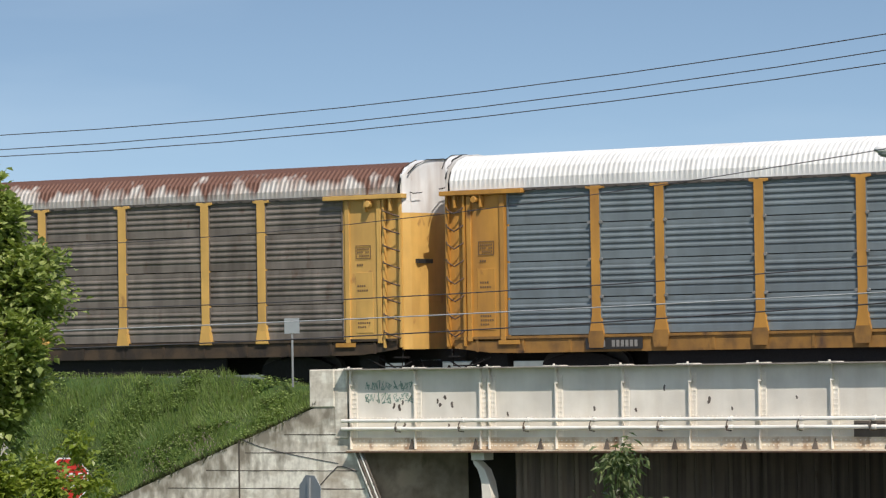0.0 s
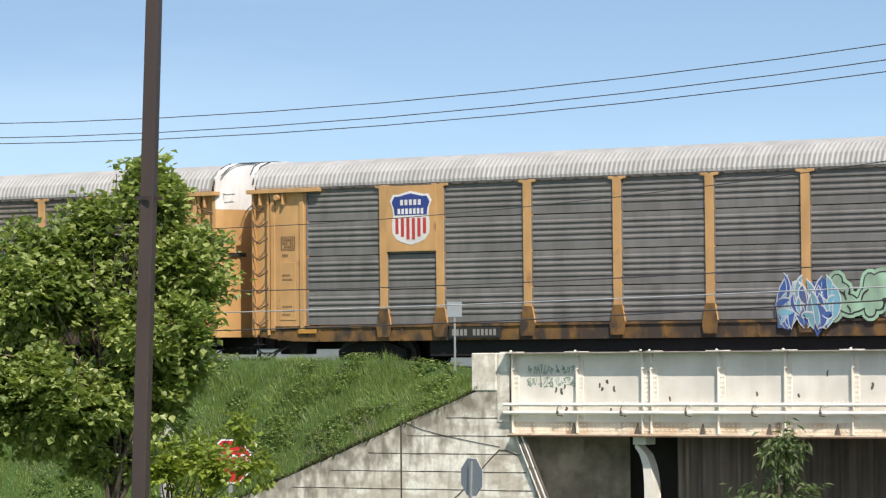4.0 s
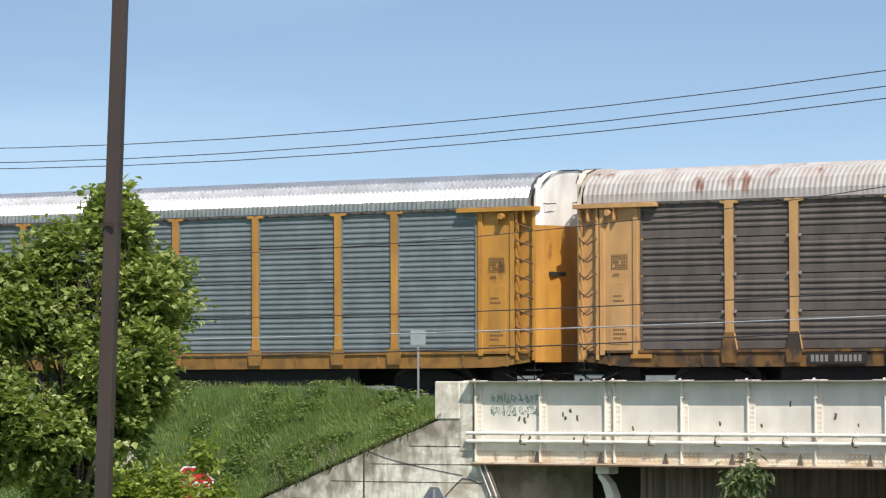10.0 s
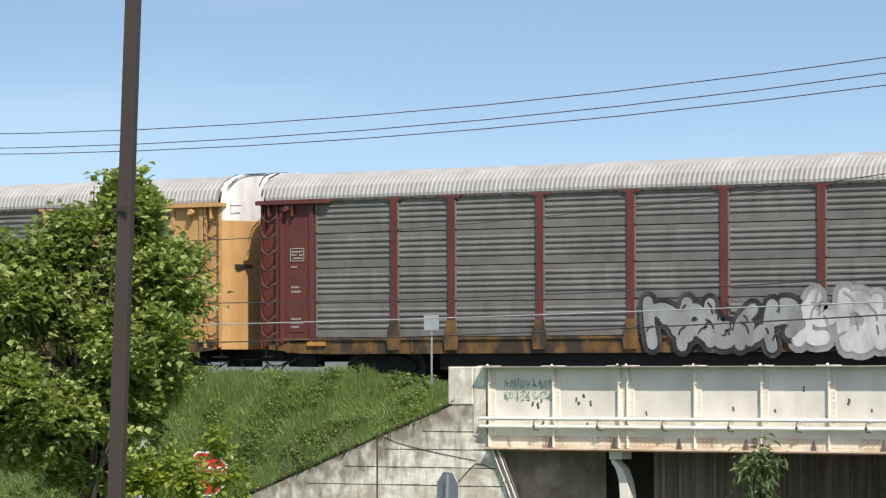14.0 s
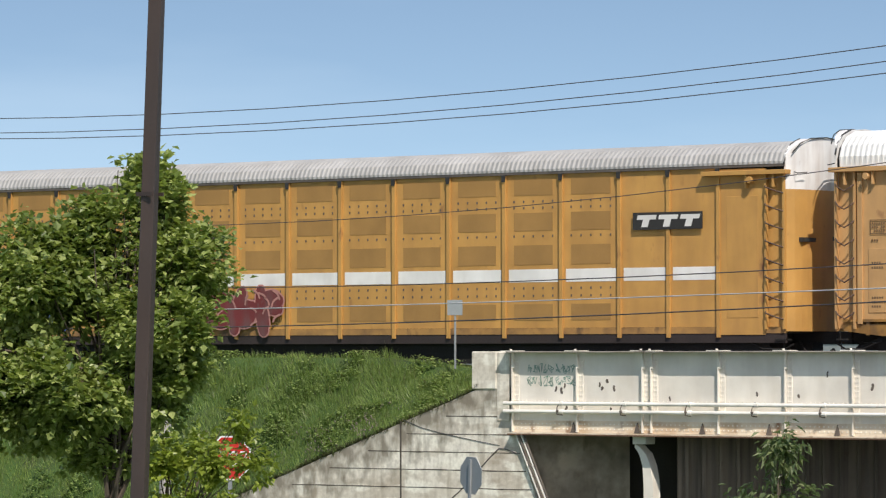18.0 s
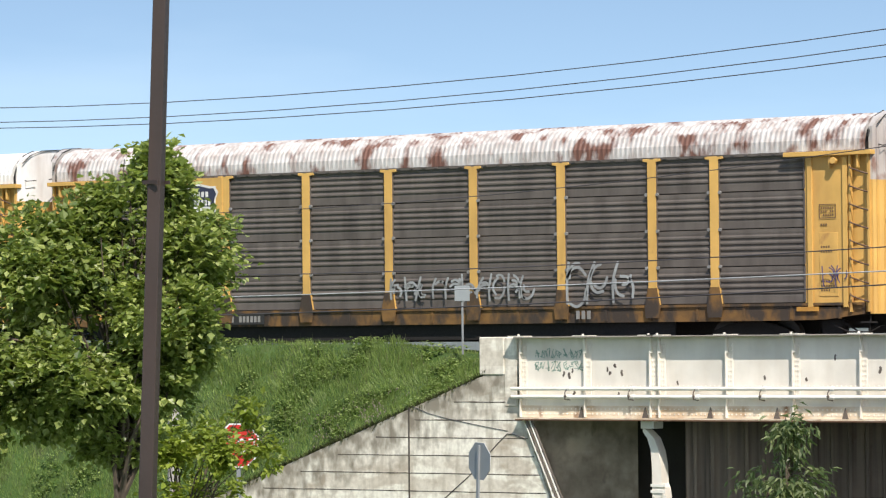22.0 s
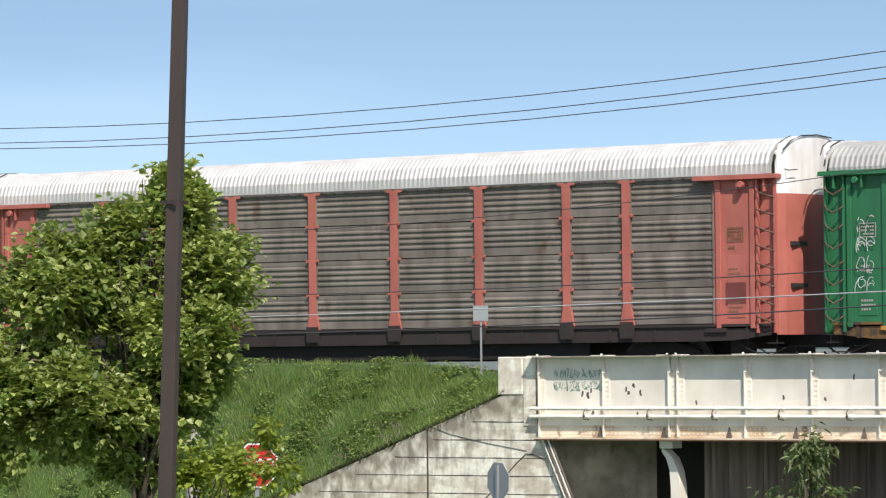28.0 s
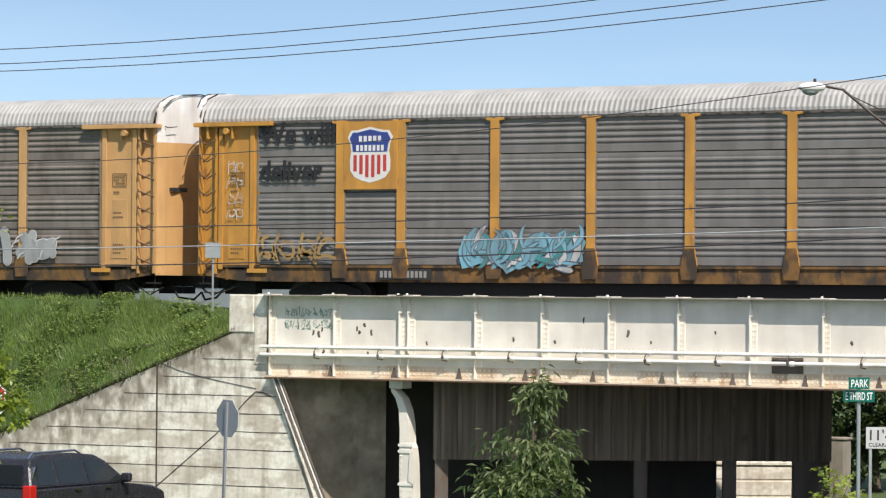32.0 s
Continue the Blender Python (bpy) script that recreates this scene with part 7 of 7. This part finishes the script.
wire("overhead_wire", ((-135.0, 78.0, 26.11), (-8.0, 46.0, 11.87)), 7.058, 0.0085, "wire", "thin dark overhead power wire", 40)
wire("overhead_wire", ((-135.0, 78.0, 25.20), (-8.0, 46.0, 11.63)), 6.855, 0.0085, "wire", "thin dark overhead power wire", 40)
wire("overhead_wire", ((-135.0, 78.0, 25.02), (-8.0, 46.0, 11.37)), 6.726, 0.0085, "wire", "thin dark overhead power wire", 40)
wire("service_wire", ((-90.0, 80.0, 11.32), (-8.0, 48.0, 11.108)), 2.728, 0.0085, "wire", "thin service wire hanging across the street")
wire("service_wire", ((-90.0, 80.0, 7.01), (-8.0, 48.0, 7.24)), 0.442, 0.012, "wire_light", "thin service wire hanging across the street")
wire("service_wire", ((-90.0, 80.0, 6.904), (-8.0, 48.0, 7.465)), 0.879, 0.013, "wire", "thin service wire hanging across the street")
wire("service_wire", ((-90.0, 80.0, 8.65), (-8.0, 48.0, 8.097)), 1.262, 0.011, "wire", "thin service wire hanging across the street")


def far_building(x, y, w, d, h, mat, name="warehouse"):
    ob = thing(name, (x, y, 1.0), "low pale grey warehouse in the distance beyond the tracks", "building")
    bm = bmesh.new()
    box(bm, -w / 2, w / 2, -d / 2, d / 2, 0, h)
    part("wall", bm, m(mat), ob)
    bm = bmesh.new()
    box(bm, -w / 2 - 0.3, w / 2 + 0.3, -d / 2 - 0.3, d / 2 + 0.3, h, h + 0.25)
    part("roof", bm, m("roof_white"), ob)
    for k in range(int(w / 14)):
        bm = bmesh.new()
        cx = -w / 2 + 7 + 14 * k
        box(bm, cx - 1.6, cx + 1.6, -d / 2 - 0.05, -d / 2 - 0.001, 0.3, 3.2)
        part("loading_door", bm, m("grey_metal"), ob)


far_building(-150, 190, 170, 30, 5.6, "sign_back")

# grass on the bank: tufts that lean together, weeds, and a fringe that hangs over the wall
rng = np.random.default_rng(11)


def tuft_field(name, count, mat, label, category, tall, wide, fringe=False):
    verts = np.zeros((count * 3, 3))
    xs, ts = rng.uniform(-84, -55.25, count), rng.random(count)
    rnd = rng.random((count, 4))
    lean = rng.normal(0, 0.25, (count, 2))
    for i in range(count):
        x = xs[i]
        y = YG + (0.02 + 0.4 * ts[i] if fringe else 0.1 + ts[i] * (82.85 - YG - 0.1))
        up = 0.0 if fringe else ts[i]
        clump = noise.noise((x * 1.7, y * 1.7, 3.0)) + 0.6 * noise.noise((x * 0.5, y * 0.8, 8.0))
        h = tall * (0.45 + 0.55 * rnd[i, 0]) * max(0.5, 0.85 + 0.55 * clump) * (0.75 + 0.5 * up)
        if not fringe and x > -59.5 and up > 0.75:
            h *= 0.6
        z = (bank_height(x, y) if y > YG + 0.42 else wall_top(x)) - 0.03
        a, w = rnd[i, 1] * math.tau, wide * (0.5 + rnd[i, 2])
        dx, dy = math.cos(a) * w, math.sin(a) * w
        sway = 0.75 * noise.noise((x * 1.1, y * 1.1, 21.0))
        lx, ly = (lean[i, 0] + sway) * h, (lean[i, 1] - 0.2) * h
        if fringe:
            y, z = YG + 0.005 + 0.12 * ts[i], wall_top(x) + 0.005
            hang = rnd[i, 3] ** 1.5 * max(0.1, 0.75 + 1.1 * clump)
            lx, ly, h = lx, -0.03 - 0.09 * rnd[i, 0], 0.14 - 0.3 * hang
        verts[3 * i:3 * i + 3] = (x - dx, y - dy, z), (x + dx, y + dy, z), (x + lx, y + ly, z + h)
    me = bpy.data.meshes.new(name)
    me.from_pydata(verts.tolist(), [], [(3 * i, 3 * i + 1, 3 * i + 2) for i in range(count)])
    tagged(put(name, me, m(mat)), label, category, kind="stuff")


tuft_field("grass", 92000, "blade", "long green grass on the embankment slope", "grass", 0.24, 0.013)
tuft_field("grass", 9000, "blade_edge", "matted grass and roots hanging over the wall's edge", "grass", 0.24, 0.016, True)
tuft_field("dry_stalks", 3500, "blade_dry", "pale dry stalks among the grass", "grass", 0.36, 0.007)


def weeds(count):
    """Broad-leaved weeds in patches."""
    verts, faces = [], []
    while count:
        x, t = rng.uniform(-80, -55.6), rng.random()
        y = YG + 0.45 + t * 3.7
        if noise.noise((x * 0.8, y * 0.9, 40.0)) < 0.12:
            count -= 1 if rng.random() < 0.2 else 0
            continue
        count -= 1
        z0 = bank_height(x, y)
        for k in range(7):
            a, s = rng.random() * math.tau, 0.05 + 0.06 * rng.random()
            p = Vector((x + 0.08 * math.cos(a), y + 0.08 * math.sin(a), z0 + 0.05 + 0.15 * rng.random()))
            way = Vector((math.cos(a), math.sin(a), 0.5 - rng.random())) * s
            side = way.cross(Vector((0, 0, 1))).normalized() * s * 0.4
            b = len(verts)
            verts += [p, p + way * 0.5 + side, p + way, p + way * 0.5 - side]
            faces += [(b, b + 1, b + 2, b + 3)]
    me = bpy.data.meshes.new("weeds")
    me.from_pydata([tuple(v) for v in verts], [], faces)
    tagged(put("weeds", me, m("weed")), "broad-leaved green weeds among the grass", "weeds", kind="stuff")


weeds(3600)
count = 260
verts, faces = [], []
for i in range(count):
    x, t = -58.5 - abs(rng.normal(0, 3.4)), min(0.9, abs(rng.normal(0.12, 0.14)))
    y = YG + 0.5 + t * 3.2
    if noise.noise((x * 1.3, y * 1.3, 60.0)) < -0.05:
        continue
    z = bank_height(x, y) + 0.12 + 0.14 * rng.random()
    b = len(verts)
    r = 0.012 + 0.016 * rng.random()
    verts += [(x - r, y, z), (x + r, y, z), (x, y - r, z + 0.05), (x, y + r, z + 0.04)]
    faces += [(b, b + 1, b + 2), (b, b + 3, b + 1), (b, b + 2, b + 3), (b + 1, b + 3, b + 2)]
me = bpy.data.meshes.new("seed_heads")
me.from_pydata(verts, [], faces)
tagged(put("wildflowers", me, m("flower")), "pale seed heads and flowers in the grass", "flowers", kind="stuff")


def suv():
    s = thing("suv", (-44, 57, 1.03), "dark grey sport utility vehicle with tinted windows and roof rails", "car")
    # nose towards +x

    def flank(z):
        return 0.93 if z < 1.12 else 0.92 - 0.2 * (z - 1.12) / 0.6

    def shell(outline, mat, name, bevel):
        bm = bmesh.new()
        a = [bm.verts.new((x, -flank(z), z)) for x, z in outline]
        b = [bm.verts.new((x, flank(z), z)) for x, z in outline]
        bm.faces.new(a)
        bm.faces.new(b[::-1])
        for i in range(len(a)):
            j = (i + 1) % len(a)
            bm.faces.new((a[j], a[i], b[i], b[j]))
        return part(name, bm, m(mat), s, bevel=bevel)

    shell([(-2.32, 0.45), (-2.36, 0.8), (-2.3, 1.12), (1.0, 1.12), (1.9, 1.04), (2.3, 0.92), (2.38, 0.55), (2.2, 0.36), (-2.2, 0.36)], "car_paint", "body", 0.04)
    shell([(-2.29, 1.125), (-2.16, 1.5), (-2.06, 1.66), (-1.7, 1.72), (-0.6, 1.735), (0.12, 1.68), (0.4, 1.55), (1.1, 1.125)], "car_paint", "cabin", 0.03)
    for sgn in (-1, 1):
        for pts in ([(-2.02, 1.18), (-1.43, 1.18), (-1.43, 1.6), (-1.9, 1.6)], [(-1.31, 1.18), (-0.42, 1.18), (-0.42, 1.62), (-1.31, 1.62)], [(-0.32, 1.18), (0.86, 1.18), (0.25, 1.55), (0.05, 1.61), (-0.32, 1.62)]):
            bm = bmesh.new()
            a = [bm.verts.new((x, sgn * (flank(z) + 0.008), z)) for x, z in pts]
            b = [bm.verts.new((x, sgn * (flank(z) - 0.01), z)) for x, z in pts]
            bm.faces.new(a if sgn < 0 else a[::-1])
            for i in range(len(a)):
                j = (i + 1) % len(a)
                bm.faces.new((a[j], a[i], b[i], b[j]))
            part("side_window", bm, m("glass"), s)
        bm = bmesh.new()
        tube(bm, [(-1.95, sgn * 0.62, 1.66), (-1.8, sgn * 0.62, 1.765), (-0.4, sgn * 0.62, 1.775), (-0.15, sgn * 0.62, 1.68)], 0.022, 6)
        part("roof_rail", bm, m("chrome"), s)
        bm = bmesh.new()
        box(bm, -2.345, -2.12, sgn * 0.85 - 0.09, sgn * 0.85 + 0.09, 0.85, 1.19)
        part("tail_lamp", bm, m("tail_red"), s, bevel=0.02)
        bm = bmesh.new()
        prism(bm, [(-2.2, 1.24), (-2.1, 1.24), (-1.97, 1.52), (-2.05, 1.52)], sgn * 0.83 - 0.03, sgn * 0.83 + 0.03)
        part("rear_pillar_trim", bm, m("chrome"), s)
        bm = bmesh.new()
        box(bm, 0.72, 0.86, sgn * 1.02 - 0.10, sgn * 1.02 + 0.10, 1.16, 1.32)
        part("mirror", bm, m("car_paint"), s, bevel=0.03)
        for x in (-0.75, 0.3):
            bm = bmesh.new()
            box(bm, x - 0.1, x + 0.1, sgn * 0.945 - 0.012, sgn * 0.945 + 0.012, 1.05, 1.08)
            part("door_handle", bm, m("chrome"), s)
        bm = bmesh.new()
        box(bm, 2.12, 2.34, sgn * 0.7 - 0.18, sgn * 0.7 + 0.18, 0.72, 0.92)
        part("headlight", bm, m("chrome"), s, bevel=0.02)
        for x in (-1.45, 1.45):
            bm = bmesh.new()
            rod(bm, (x, sgn * 0.70, 0.36), (x, sgn * 0.95, 0.36), 0.36, 18)
            w = part("wheel", bm, m("rubber"), s, bevel=0.02)
            bm = bmesh.new()
            rod(bm, (x, sgn * 0.951, 0.36), (x, sgn * 0.965, 0.36), 0.22, 12)
            part("rim", bm, m("chrome"), w)
    for name, pts in (("rear_window", ((-2.275, -0.72, 1.2), (-2.275, 0.72, 1.2), (-2.15, 0.66, 1.55), (-2.15, -0.66, 1.55))), ("windscreen", ((1.02, 0.78, 1.18), (1.02, -0.78, 1.18), (0.42, -0.68, 1.54), (0.42, 0.68, 1.54)))):
        bm = bmesh.new()
        bm.faces.new([bm.verts.new((x + (0.02 if x > 0 else -0.02), y, z)) for x, y, z in pts])
        bmesh.ops.solidify(bm, geom=bm.faces[:], thickness=0.01)
        part(name, bm, m("glass"), s)
    return s


SUV = suv()


# ---- what moves ----
# the cars run a little ahead of an even pace in the first two seconds
AHEAD = [(0.0, 0.9), (0.5, 0.9), (1.0, 0.8), (1.2, 0.42), (1.4, 0.3), (1.7, 0.12)] + [(float(k), 0.0) for k in range(2, 33)]


def motions():
    for car in CARS:
        walk(car["ob"], [(t, pose(car["x0"] + SPEED * t + more, TRACK, RAIL)) for t, more in AHEAD])
    walk(SUV, [(t, pose(-44.55, 57.9 - 7.5 * (32.0 - t), ground_height(-44.55, 57.9 - 7.5 * (32.0 - t)) + 0.03, 0, 0, 94)) for t in (0.0, 8.0, 16.0, 24.0, 28.0, 30.0, 31.0, 32.0)])


motions()
